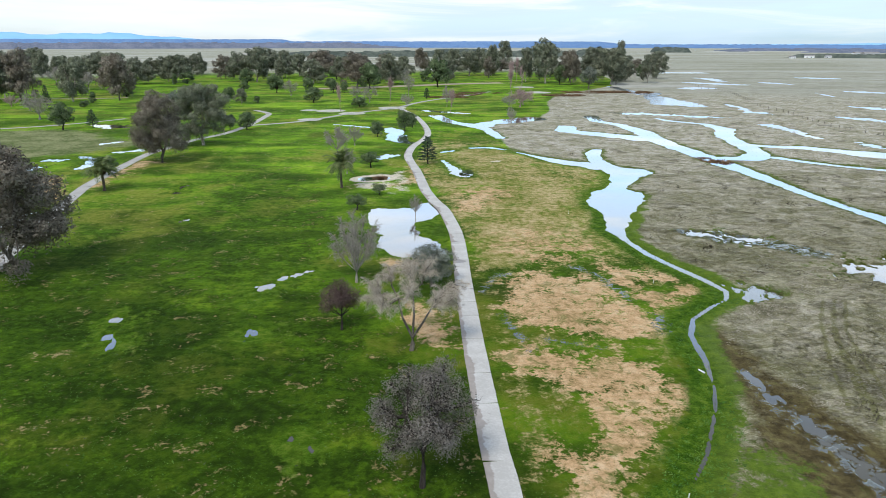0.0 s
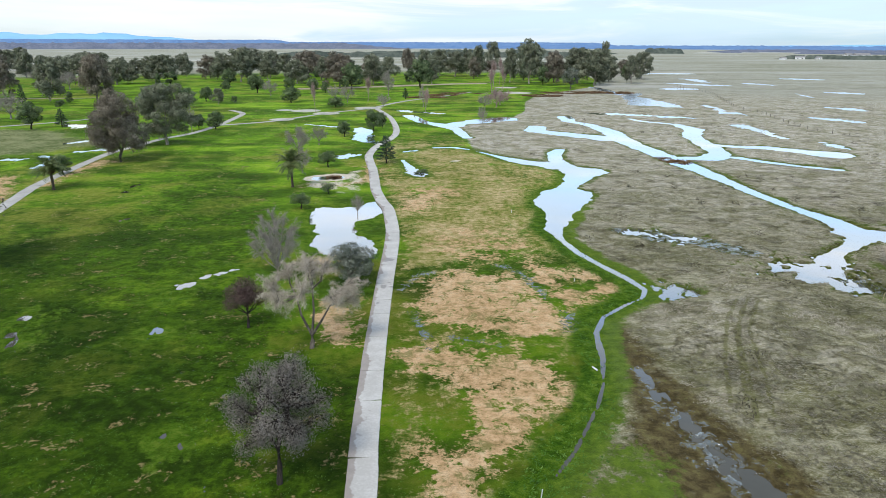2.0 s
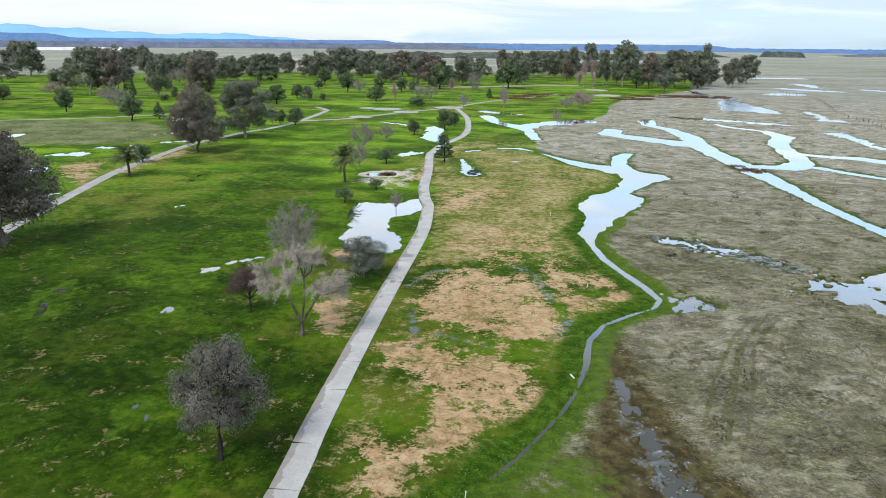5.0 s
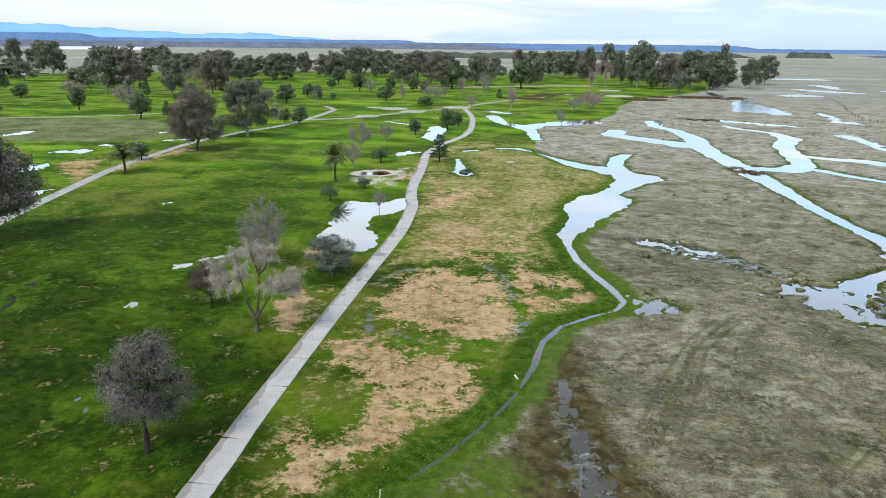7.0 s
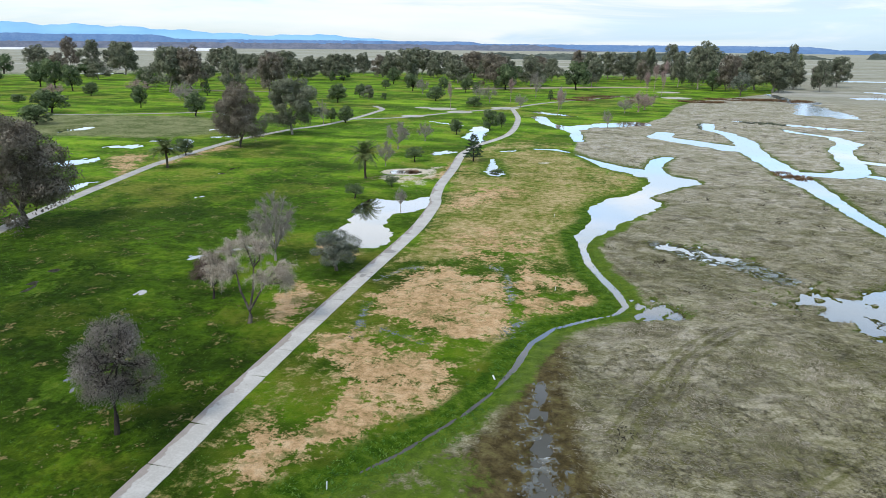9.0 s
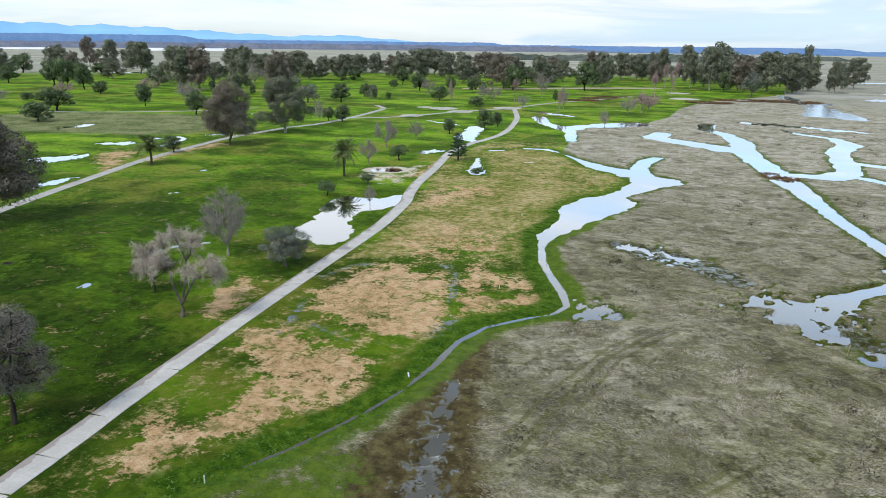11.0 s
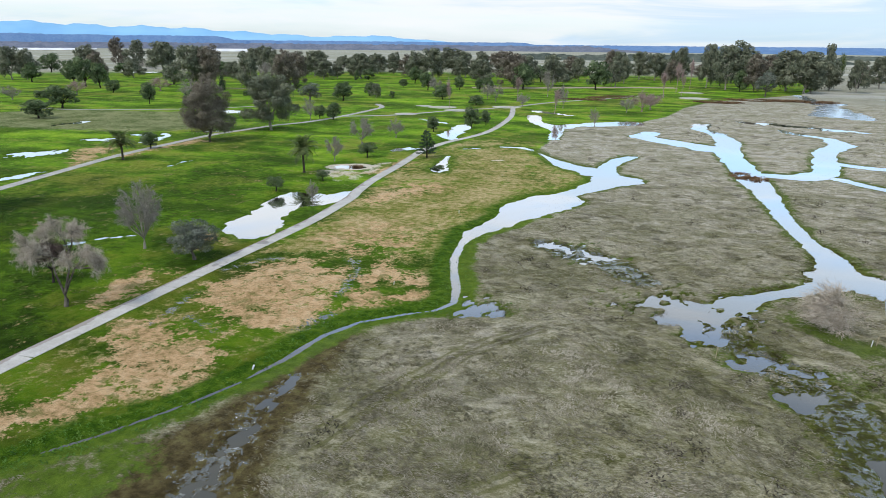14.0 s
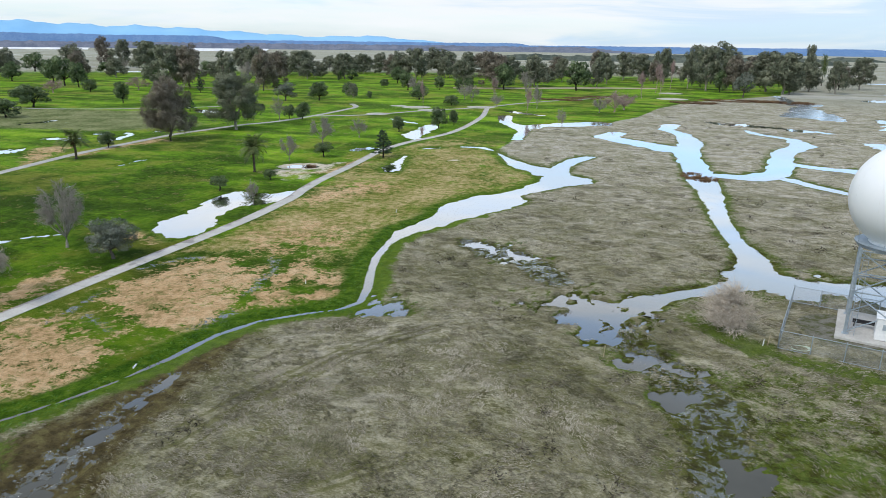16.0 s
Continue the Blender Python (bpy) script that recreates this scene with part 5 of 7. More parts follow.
def gum_tree(seed, fine, leaf, bark, lobes=30):
    """Forked pale stems under a broad crown of separate leaf masses that hang at their edges."""
    r = np.random.default_rng(seed)
    rng = random.Random(seed)
    limbs = Limbs()
    fork = Vector((rng.uniform(-0.5, 0.5), rng.uniform(-0.5, 0.5), rng.uniform(2.6, 3.8)))
    limbs.tube([Vector((0, 0, -0.2)), Vector((0.12, 0, 1.4)), fork], [0.48, 0.38, 0.34], 8)
    forks = []
    for k in range(rng.choice((3, 4, 5))):
        a = 2.1 * k + rng.uniform(-0.5, 0.5)
        top = Vector((math.cos(a) * rng.uniform(1.6, 3.4), math.sin(a) * rng.uniform(1.6, 3.4), rng.uniform(9.0, 14.5)))
        bend = fork.lerp(top, 0.45) + Vector((math.cos(a) * 0.7, math.sin(a) * 0.7, -0.3))
        limbs.tube([fork - Vector((0, 0, 0.2)), bend, top], [0.27, 0.20, 0.12], 6)
        forks += [bend, top]
    balls = []
    lop = rng.uniform(0, 6.28)
    for k in range(lobes):
        f = (k + 0.5) / lobes
        a = 2.4 * k + rng.uniform(-0.6, 0.6)
        z = 3.6 + 14.4 * f**0.9 + rng.uniform(-0.9, 0.9)
        rad = 6.6 * math.sin(math.pi * min(1, 0.30 + 0.60 * f)) ** 0.8 * rng.uniform(0.35, 1.05) * (1 + 0.22 * math.cos(a - lop))
        c = Vector((math.cos(a) * rad, math.sin(a) * rad, z))
        size = rng.uniform(1.15, 2.5) * (1.0 if f < 0.8 else 0.8)
        balls.append((tuple(c), (size * 1.2, size * 1.2, size * 0.85)))
        hub = min(forks, key=lambda q: (q - c).length)
        mid = hub.lerp(c, 0.5) + Vector((rng.gauss(0, 0.3), rng.gauss(0, 0.3), -0.25))
        limbs.tube([hub, mid, c], [0.11, 0.08, 0.03], 4)
    n = 40000 if fine else 6500
    pts, hearts = lobe_points(r, balls, n)
    hang = r.random(n) < 0.22
    pts[hang, 2] -= r.uniform(0, 1.9, hang.sum())
    v, q = leaf_quads(r, pts, 0.36 if fine else 0.86, 0.55, 0.6)
    crown = leaf_mesh("crown", v, q, hearts - (0, 0, 0.6), leaf)
    wood = limbs.mesh("trunk", bark)
    fit_height([crown, wood], 20, 15)
    return [("trunk", wood), ("crown", crown)]


def round_tree(seed, fine, leaf, bark, stem=0.18, lobes=11, leaf_size=0.30, count=None):
    """A short trunk under a dense rounded, lumpy crown."""
    r = np.random.default_rng(seed)
    rng = random.Random(seed)
    limbs = Limbs()
    fork = Vector((rng.uniform(-0.3, 0.3), rng.uniform(-0.3, 0.3), 8 * stem))
    limbs.tube([Vector((0, 0, -0.15)), fork * 0.55 + Vector((0.1, 0.05, 0)), fork], [0.30, 0.22, 0.19], 7)
    balls = [((0, 0, 5.2), (2.0, 2.0, 1.7))]
    for k in range(lobes):
        a = 2.4 * k + rng.uniform(-0.4, 0.4)
        z = 8 * stem + 0.5 + (6.6 - 8 * stem) * ((k + 0.5) / lobes)
        rad = 2.7 * math.sin(math.pi * (0.25 + 0.6 * (k + 0.5) / lobes)) * rng.uniform(0.7, 1.05)
        c = Vector((math.cos(a) * rad, math.sin(a) * rad, z))
        s = rng.uniform(1.0, 2.0)
        balls.append((tuple(c), (s * 0.95, s * 0.95, s * 0.70)))
        limbs.tube([fork, fork.lerp(c, 0.55) + Vector((0, 0, 0.3)), c], [0.12, 0.08, 0.03], 4)
    n = count or (13000 if fine else 3000)
    pts, hearts = lobe_points(r, balls, n)
    v, q = leaf_quads(r, pts, leaf_size * 0.8 if fine else leaf_size * 1.7, 0.6)
    crown = leaf_mesh("crown", v, q, hearts - (0, 0, 0.35), leaf)
    wood = limbs.mesh("trunk", bark)
    fit_height([crown, wood], 8, 8)
    return [("trunk", wood), ("crown", crown)]


def pine_tree(seed, fine):
    r = np.random.default_rng(seed)
    rng = random.Random(seed)
    limbs = Limbs()
    limbs.tube([Vector((0, 0, -0.15)), Vector((0.1, 0, 4)), Vector((0, 0.1, 8))], [0.24, 0.15, 0.03], 7)
    pts = []
    for k in range(46):
        z = 1.1 + 6.6 * k / 46
        a = 2.4 * k
        reach = 3.1 * (1 - (z - 0.9) / 7.4) ** 0.75 * rng.uniform(0.65, 1.1) + 0.15
        tip = Vector((math.cos(a) * reach, math.sin(a) * reach, z + 0.12 * reach))
        limbs.tube([Vector((0, 0, z)), tip], [0.05, 0.012], 4)
        m = int((150 if fine else 40) * (0.25 + reach / 3))
        f = r.uniform(0.25, 1.05, (m, 1)) ** 0.7
        pts.append(np.array([0, 0, z]) * (1 - f) + np.array(tip) * f + r.normal(size=(m, 3)) * (0.10, 0.10, 0.09) * (0.6 + 1.5 * (1 - abs(2 * f - 1))))
    v, q = leaf_quads(r, np.concatenate(pts), 0.27 if fine else 0.45, 0.5)
    return [("trunk", limbs.mesh("trunk", DARK_BARK)), ("crown", mesh_of("crown", v, q, NEEDLE))]


def palm_tree(seed):
    """A stout date palm: ringed trunk, arching feather fronds, a skirt of dead ones."""
    rng = random.Random(seed)
    limbs = Limbs()
    places, radii = [], []
    for k in range(22):
        z = -0.1 + 5.6 * k / 21
        places.append(Vector((0.10 * math.sin(k * 0.2), 0.05 * k / 21, z)))
        radii.append((0.36 if k < 2 else 0.27 if k < 17 else 0.34) + (0.025 if k % 2 else -0.015))
    limbs.tube(places, radii, 9)
    head = places[-1]

    def fronds(count, low, high, length, droop):
        vs, fs = [], []
        for k in range(count):
            a = 2.4 * k + rng.uniform(-0.2, 0.2)
            up = rng.uniform(low, high)
            way = Vector((math.cos(a) * math.cos(up), math.sin(a) * math.cos(up), math.sin(up)))
            c, prev = head.copy(), None
            long = length * rng.uniform(0.85, 1.1)
            side = way.cross(Vector((0, 0, 1))).normalized()
            for s in range(15):
                t = s / 14
                way = (way + Vector((0, 0, -droop * 0.13 * (0.4 + t)))).normalized()
                nxt = c + way * long / 14
                w = 0.75 * math.sin(math.pi * min(1, 0.12 + 0.86 * t)) ** 0.7
                for sg in (-1, 1):
                    tip = c + side * sg * w + way * 0.35 - Vector((0, 0, 0.16 * w + 0.05))
                    i = len(vs)
                    vs += [tuple(c - way * 0.06), tuple(c + way * 0.12), tuple(tip + way * 0.07), tuple(tip - way * 0.03)]
                    fs.append((i, i + 1, i + 2, i + 3))
                i = len(vs)
                vs += [tuple(c - side * 0.03), tuple(c + side * 0.03), tuple(nxt + side * 0.02), tuple(nxt - side * 0.02)]
                fs.append((i, i + 1, i + 2, i + 3))
                c = nxt
        return vs, fs

    v, f = fronds(58, -0.45, 1.25, 4.3, 0.80)
    v2, f2 = fronds(20, -1.2, -0.6, 1.2, 0.8)
    return [("trunk", limbs.mesh("trunk", PALM_BARK)), ("crown", mesh_of("crown", v, f, FROND)), ("dead_fronds", mesh_of("dead_fronds", v2, f2, DEAD))]


def random_lobes(seed, count=10, reach=2.5):
    rng = random.Random(seed)
    out = [(rng.uniform(-0.3, 0.3), rng.uniform(-0.3, 0.3), 6.9, 1.2)]
    for k in range(count):
        a = 2.4 * k + rng.uniform(-0.4, 0.4)
        z = 3.6 + 3.2 * ((k + 0.5) / count)
        rad = reach * math.sqrt(max(0.1, 1 - ((z - 4.4) / 3.4) ** 2)) * rng.uniform(0.65, 1.05)
        out.append((math.cos(a) * rad, math.sin(a) * rad, z, rng.uniform(0.85, 1.25)))
    return out


def leafless(seed, fine, wood):
    if fine:
        return spread_tree(seed, wood, random_lobes(seed), 420, 0.55, 0.022, 0.25, fork=0.2)
    return spread_tree(seed, wood, random_lobes(seed, 8), 90, 0.9, 0.06, 0.2, fork=0.2)


KINDS = {
    # name, category, native height, native width, variants, builder(seed, fine)
    "gum": ("eucalyptus_tree", "tree", 20, 15, 4, lambda s, fine: gum_tree(s, fine, GUM, PALE_BARK)),
    "brown_gum": ("eucalyptus_tree", "tree", 20, 15, 2, lambda s, fine: gum_tree(s, fine, GUM_BROWN, BARK, 36)),
    "oak": ("evergreen_tree", "tree", 8, 8, 3, lambda s, fine: round_tree(s, fine, OAK, DARK_BARK)),
    "sage": ("olive_tree", "tree", 8, 8, 2, lambda s, fine: round_tree(s, fine, SAGE, BARK, 0.24, 9, 0.24)),
    "pine": ("pine_tree", "tree", 8, 6.4, 2, pine_tree),
    "palm": ("palm_tree", "tree", 8.6, 6.6, 1, lambda s, fine: palm_tree(s)),
    "bare": ("bare_tree", "tree", 8, 7, 3, lambda s, fine: leafless(s, fine, GREY_TWIG)),
    "olive": ("olive_tree", "tree", 8, 8, 2, lambda s, fine: round_tree(s, fine, OAK, DARK_BARK, 0.30, 9, 0.24)),
    "pink": ("bare_tree", "tree", 8, 7, 2, lambda s, fine: leafless(s, fine, PINK_TWIG)),
    "poplar": ("bare_tree", "tree", 8, 7, 2, lambda s, fine: bare_tree(s, fine, PINK_TWIG, dict(rise=0.32, spread=0.42, keep=1.0, width=0.05), 650)),
    "bush": ("shrub", "shrub", 8, 8, 2, lambda s, fine: round_tree(s, fine, OAK, DARK_BARK, 0.06, 8, 0.34)),
}
MADE = {}


def plant(kind, x, y, tall, wide, label, group="", turn=None, fine=None):
    """Stands a tree of a kind at a place, with its own height and width."""
    name, category, h, w, variants, build = KINDS[kind]
    pick = random.Random(round(x * 7 + y * 13))
    fine = math.hypot(x - 38, y) < 265 if fine is None else fine
    key = (kind, pick.randrange(variants), fine)
    turn = pick.uniform(0, 360) if turn is None else turn
    wide *= 1.14 if "gum" in kind else 1.0
    m = pose(x, y, -0.03, 0, 0, turn) @ Matrix.Diagonal((wide / w, wide / w, tall / h, 1))
    if key not in MADE:
        ob = thing(name, m, label, category, group)
        for pname, me in build(17 + 5 * key[1] + 101 * list(KINDS).index(kind), fine):
            part(pname, me, None, ob)
        MADE[key] = ob
        return ob
    src = MADE[key]
    s = src.matrix_basis.to_scale()
    ob = copy_thing(src, pose(x, y, -0.03, 0, 0, turn) @ Matrix.Diagonal((wide / w / s.x, wide / w / s.y, tall / h / s.z, 1)))
    return tagged(ob, label, category, group)


def single(name, build, x, y, tall, wide, h, w, turn, label):
    ob = thing(name, pose(x, y, -0.03, 0, 0, turn) @ Matrix.Diagonal((wide / w, wide / w, tall / h, 1)), label, "tree")
    for pname, me in build:
        part(pname, me, None, ob)
    return ob


# single trees near the path
def loose_lobes(seed, count, low, high, reach, small, large, lean=0.0):
    """Uneven small leaf masses through a tall open crown."""
    rng = random.Random(seed)
    out = []
    for k in range(count):
        f = (k + 0.5) / count
        a = 2.4 * k + rng.uniform(-0.7, 0.7)
        rad = reach * math.sin(math.pi * (0.22 + 0.66 * f)) * rng.uniform(0.25, 1.08)
        out.append((math.cos(a) * rad + lean * f, math.sin(a) * rad, low + (high - low) * f + rng.uniform(-0.4, 0.4), rng.uniform(small, large)))
    return out


GREY_LOBES = loose_lobes(5, 32, 2.6, 7.4, 2.7, 0.50, 0.95, 0.4)
ROUND_LOBES = [(0, 0, 6.3, 1.5), (-1.4, 0.3, 5.2, 1.4), (1.4, 0, 5.2, 1.4), (0, 1.4, 5.0, 1.4), (0.2, -1.4, 5.0, 1.4), (-1.9, -0.9, 4.0, 1.1), (1.9, 0.9, 4.0, 1.1), (0, 0, 4.4, 1.4)]
WIDE_LOBES = [(0.0, 0, 7.2, 1.0), (-1.5, 0.6, 6.7, 1.1), (1.3, 0.4, 6.6, 1.1), (-2.7, -0.3, 5.6, 1.1), (3.0, -0.4, 5.4, 1.2), (0.3, 1.9, 6.0, 1.2), (-0.3, -1.9, 5.9, 1.2), (2.6, 1.4, 4.2, 1.0), (-2.3, -1.5, 4.6, 0.9), (3.4, 0.6, 3.9, 0.9), (-3.2, 0.8, 4.3, 0.8), (1.6, -1.8, 5.0, 1.0)]
single("grey_tree", spread_tree(3, DARK_BARK, GREY_LOBES, 110, 0.5, 0.016, 0.6, ASH, 27000, 0.12, 0.30, arms=((0.3, 0.1, 4.0), (-0.8, 0.4, 4.6), (0.9, -0.3, 5.2))), -1.6, 43.1, 10.6, 7.6, 8, 7, 20, "grey feathery tree with a dark trunk on wet turf")
single("russet_tree", spread_tree(8, DARK_BARK, ROUND_LOBES, 60, 0.6, 0.02, 0.3, MAUVE, 12000, 0.17, 0.26), -12, 72.2, 6.2, 4.8, 8, 7, 10, "small round russet tree with a thin dark trunk")
single("bare_tree", spread_tree(12, TWIG, WIDE_LOBES, 1500, 0.42, 0.012, 0.75, fork=0.15, stem_wood=BARK, arms=((-0.9, 0.3, 4.3), (1.6, -0.2, 3.6), (0.3, 1.0, 4.6))), -3.5, 66.7, 10.8, 10.4, 8, 7, 10, "large bare tree with pale arching twigs and forked trunk")
single("bare_tree", spread_tree(23, GREY_TWIG, random_lobes(23, 14, 2.9), 800, 0.45, 0.013, 0.1, fork=0.16), -12.2, 88.2, 10.3, 6.8, 8, 7, 75, "tall bare grey tree beside the rain pond")
single("olive_tree", round_tree(31, True, SAGE, BARK, 0.24, 13, 0.25, 16000), -1.6, 86.7, 5.8, 6.8, 8, 8, 15, "spreading grey-green olive tree beside the concrete path")
single("bare_shrub", bare_tree(41, True, TWIG, dict(depth=4, rise=0.02, spread=1.1, keep=0.4, kids=5, twigs=5, width=0.026), 4000), 82.6, 94.3, 4.8, 7.6, 8, 5.2, 15, "wide bare shrub with tangled pale twigs in the marsh")
plant("brown_gum", -62.3, 91.7, 19, 14.5, "large brownish eucalyptus with pale split trunk", fine=True)

for x, y, tall, wide in [(-78.6, 185, 19.3, 13)]:
    plant("brown_gum", x, y, tall, wide, "tall brownish eucalyptus beside the cart path", "")
for x, y, tall, wide in [(-78.5, 217.9, 19.2, 20.7)]:
    plant("gum", x, y, tall, wide, "tall grey-green eucalyptus with a forked pale trunk", "")
for x, y, tall, wide in [(-257.8, 400.3, 27.1, 14), (-370, 632.8, 26.5, 16.7), (-334, 595.8, 19.8, 12.3), (-207.8, 381.3, 24.4, 14.3), (-372.4, 749.4, 21.3, 22.2), (-241, 533.5, 17.8, 15.9), (-282.6, 664.5, 16.8, 16.4), (-270.6, 664.6, 18.4, 16.4), (-253.2, 664.7, 20, 19.7), (-249.9, 699, 21, 18.4), (-169.6, 571.6, 24, 19.8), (-155.5, 571.7, 26.7, 22.6), (-146.1, 634.3, 23.1, 18.8), (-139.5, 665.5, 21, 17.5), (-104.1, 548.8, 18.7, 18.1), (-84.8, 572.2, 20.4, 17), (-65.6, 549, 21.8, 20.4), (-41.8, 534.7, 23.3, 18.6), (-35.3, 615.9, 19.5, 15.2), (-3.5, 635.3, 25.1, 18.8)]:
    plant("gum", x, y, tall, wide, "tall dark eucalyptus among the far fairways", "eucalyptus belt")
for x, y, tall, wide in [(24.9, 666.7, 23.7, 23.1), (39, 726.1, 25.7, 14.9), (46.9, 666.9, 28.9, 16.5), (81.9, 549.9, 30.8, 20.9), (68.8, 573.1, 27.2, 12.3), (122.2, 557.7, 27.8, 25.8), (135.2, 535.7, 21.3, 14.2), (166.5, 558, 22.1, 14.7), (-108.3, 364.3, 8.3, 6.7), (-623, 635.9, 25.7, 26.9), (-553.4, 644, 31.5, 23.8), (-532.4, 661.5, 29.9, 30.7), (-249.2, 376.1, 27.7, 23), (-428.4, 698.7, 23.6, 28), (-462, 774.3, 24.6, 26.4), (-276.8, 578.5, 23, 24), (-216.5, 555.6, 21.5, 21), (-270.9, 695.5, 17.9, 24.8), (-179.9, 691.8, 26.7, 36.7), (-187.6, 820.2, 21.9, 20.8)]:
    plant("gum", x, y, tall, wide, "tall dark eucalyptus among the far fairways", "eucalyptus belt")
for x, y, tall, wide in [(-437.5, 408.9, 23.6, 16.1), (94.6, 647.9, 34.6, 29.9), (73.2, 821.1, 32.6, 18.6), (153.1, 598.2, 32.8, 9.4), (193.1, 621.6, 23.8, 20), (-428.4, 547.7, 29.6, 28.6), (-302, 587.4, 21.7, 24.1)]:
    plant("gum", x, y, tall, wide, "tall dark eucalyptus among the far fairways", "eucalyptus belt")
for x, y, tall, wide in [(-237, 381.2, 28, 16.5), (-185.3, 388.9, 25.2, 16.2), (-194.9, 614.8, 20.4, 18.2), (-121.9, 724.8, 20, 19.1), (-24.5, 752.3, 25.4, 15.5), (99.7, 535.5, 25.4, 13.3), (-597.6, 657.7, 34.5, 17.8), (-218.9, 454.2, 23.5, 19.4), (-114.5, 648.8, 23.9, 27.1), (120, 663.5, 23.4, 19.5)]:
    plant("brown_gum", x, y, tall, wide, "tall brownish eucalyptus among the far fairways", "eucalyptus belt")
for x, y, tall, wide in [(21.6, 783.5, 12.3, 14.7), (167.9, 714.6, 20.1, 11.9), (-144.2, 615.4, 16.9, 15.6), (-389.4, 470.4, 14.5, 18.3), (-49, 610.4, 12, 18), (-290.8, 543.6, 20.8, 18), (-317.3, 707.8, 16.9, 16.4), (-372.7, 672, 18.2, 18.7), (-306.2, 495.9, 14.7, 15.8), (-459.7, 537.3, 15, 13.5), (77.1, 689.8, 14.8, 14.8), (4.5, 601, 20.8, 11.2), (-232.1, 658.2, 12.1, 11.4), (-390, 664.7, 13.8, 17), (168.4, 777, 15.1, 13.8), (-135.9, 732.5, 13, 17), (-367.9, 522.4, 17.5, 18.3), (-278.3, 717.4, 16.9, 13.5), (-228.1, 568, 12.7, 12.2), (-18.6, 797.3, 13.5, 11.4)]:
    plant("gum", x, y, tall, wide, "dark eucalyptus in the belt behind the fairways", "eucalyptus belt")
for x, y, tall, wide in [(-63.3, 738.9, 19.2, 18.5), (40.9, 623.5, 19.2, 12.1), (123.2, 647.2, 15.3, 12.3), (29.5, 767.4, 12.2, 17.3), (65.5, 770, 12.3, 18.6), (192.9, 684.7, 15.7, 12.9)]:
    plant("brown_gum", x, y, tall, wide, "brownish eucalyptus in the belt behind the fairways", "eucalyptus belt")
for x, y, tall, wide in [(-75.3, 257.1, 6.8, 7.2), (-145.7, 256.9, 10.2, 9.5), (-108.9, 445.6, 11.8, 11.1), (-71.9, 445.8, 9, 6.3), (-64.5, 445.8, 7.2, 4.8), (-71.7, 374.8, 8.2, 11.2), (-43.2, 348.6, 5.1, 8.1), (-14.5, 254, 7.8, 6.4), (-23.3, 236.9, 5.5, 5), (-51.9, 483.4, 17.7, 16), (-4, 501.7, 20, 17.4), (90.9, 535.5, 14.9, 9.7), (178.3, 617.4, 13.7, 10.2), (-184.0, 211.0, 7.6, 12.0), (-213.1, 247.3, 10.2, 14.7), (-536.7, 514, 18.1, 20), (-359.8, 383.5, 16.9, 14.7), (-332.1, 368.7, 19.4, 16.3), (-310, 360.3, 16.3, 11.3), (-194.3, 281.8, 10.5, 7.9)]:
    plant("oak", x, y, tall, wide, "dark round evergreen tree on mown turf", "evergreens on the turf")
for x, y, tall, wide in [(-270.6, 332.8, 7.7, 8.9), (-381.1, 579.3, 11.9, 16.9), (-84.8, 166.4, 4.9, 5.3), (-12.2, 264.6, 5.8, 4.4), (-117.9, 343.2, 9.9, 11.1), (-120.1, 379.9, 8.2, 6.8), (-135.7, 464.9, 5.9, 6.5), (-89.8, 456.3, 9.4, 7.8), (-82, 497.1, 6.9, 8.3), (-81.9, 257.6, 5.7, 4.7), (-270.2, 282.9, 4.2, 7.3)]:
    plant("oak", x, y, tall, wide, "dark round evergreen tree on mown turf", "evergreens on the turf")
for x, y, tall, wide in [(-4.3, 183.4, 7.8, 6.6), (-137.7, 263.9, 7.2, 6), (-9.9, 401.4, 6.5, 5), (-208.5, 356.9, 11, 5.2)]:
    plant("pine", x, y, tall, wide, "dark green pine with a full cone crown on turf", "")
for x, y, tall, wide in [(-30.1, 382.1, 13.9, 5.1), (-49.4, 325.6, 14, 3.3), (3.3, 320.5, 11.7, 4.8), (44.6, 446.4, 16.1, 5.9), (53.8, 472.6, 17, 4.7), (49.5, 504.2, 20.4, 5.4), (57.3, 542.2, 21.8, 4.9)]:
    plant("poplar", x, y, tall, wide, "tall narrow bare tree on far turf", "")
for x, y, tall, wide in [(-222, 347.8, 6.2, 8.7), (39.4, 348.9, 9.9, 13.4), (-280.7, 315.8, 8.1, 13.4), (-257.8, 358.1, 8.7, 15.1), (42.7, 363.4, 8.2, 12.9)]:
    plant("pink", x, y, tall, wide, "spreading bare tree with pinkish twigs on turf", "")
for x, y, tall, wide in [(-174.7, 291.4, 12.4, 15.2), (-300.8, 533.1, 13.6, 15.9), (-21.6, 422.6, 15.3, 9.1), (-49.4, 389.5, 8.8, 8.4), (-18.8, 348.7, 7.1, 7.6), (27.9, 275.7, 7.3, 5.1), (-31.6, 197.7, 8.4, 7.6), (-28.8, 216.8, 6.6, 5.5), (-5.4, 125.4, 4.3, 2.7), (-94.5, 422.2, 10.2, 10.5), (-443.8, 533.7, 13.1, 14.2), (-24.7, 168.4, 6.7, 4.8), (1.8, 349, 11.7, 5.6), (-40.8, 376.2, 9.1, 9.4), (33.1, 342.6, 7.3, 8)]:
    plant("bare", x, y, tall, wide, "bare grey tree standing on turf", "")
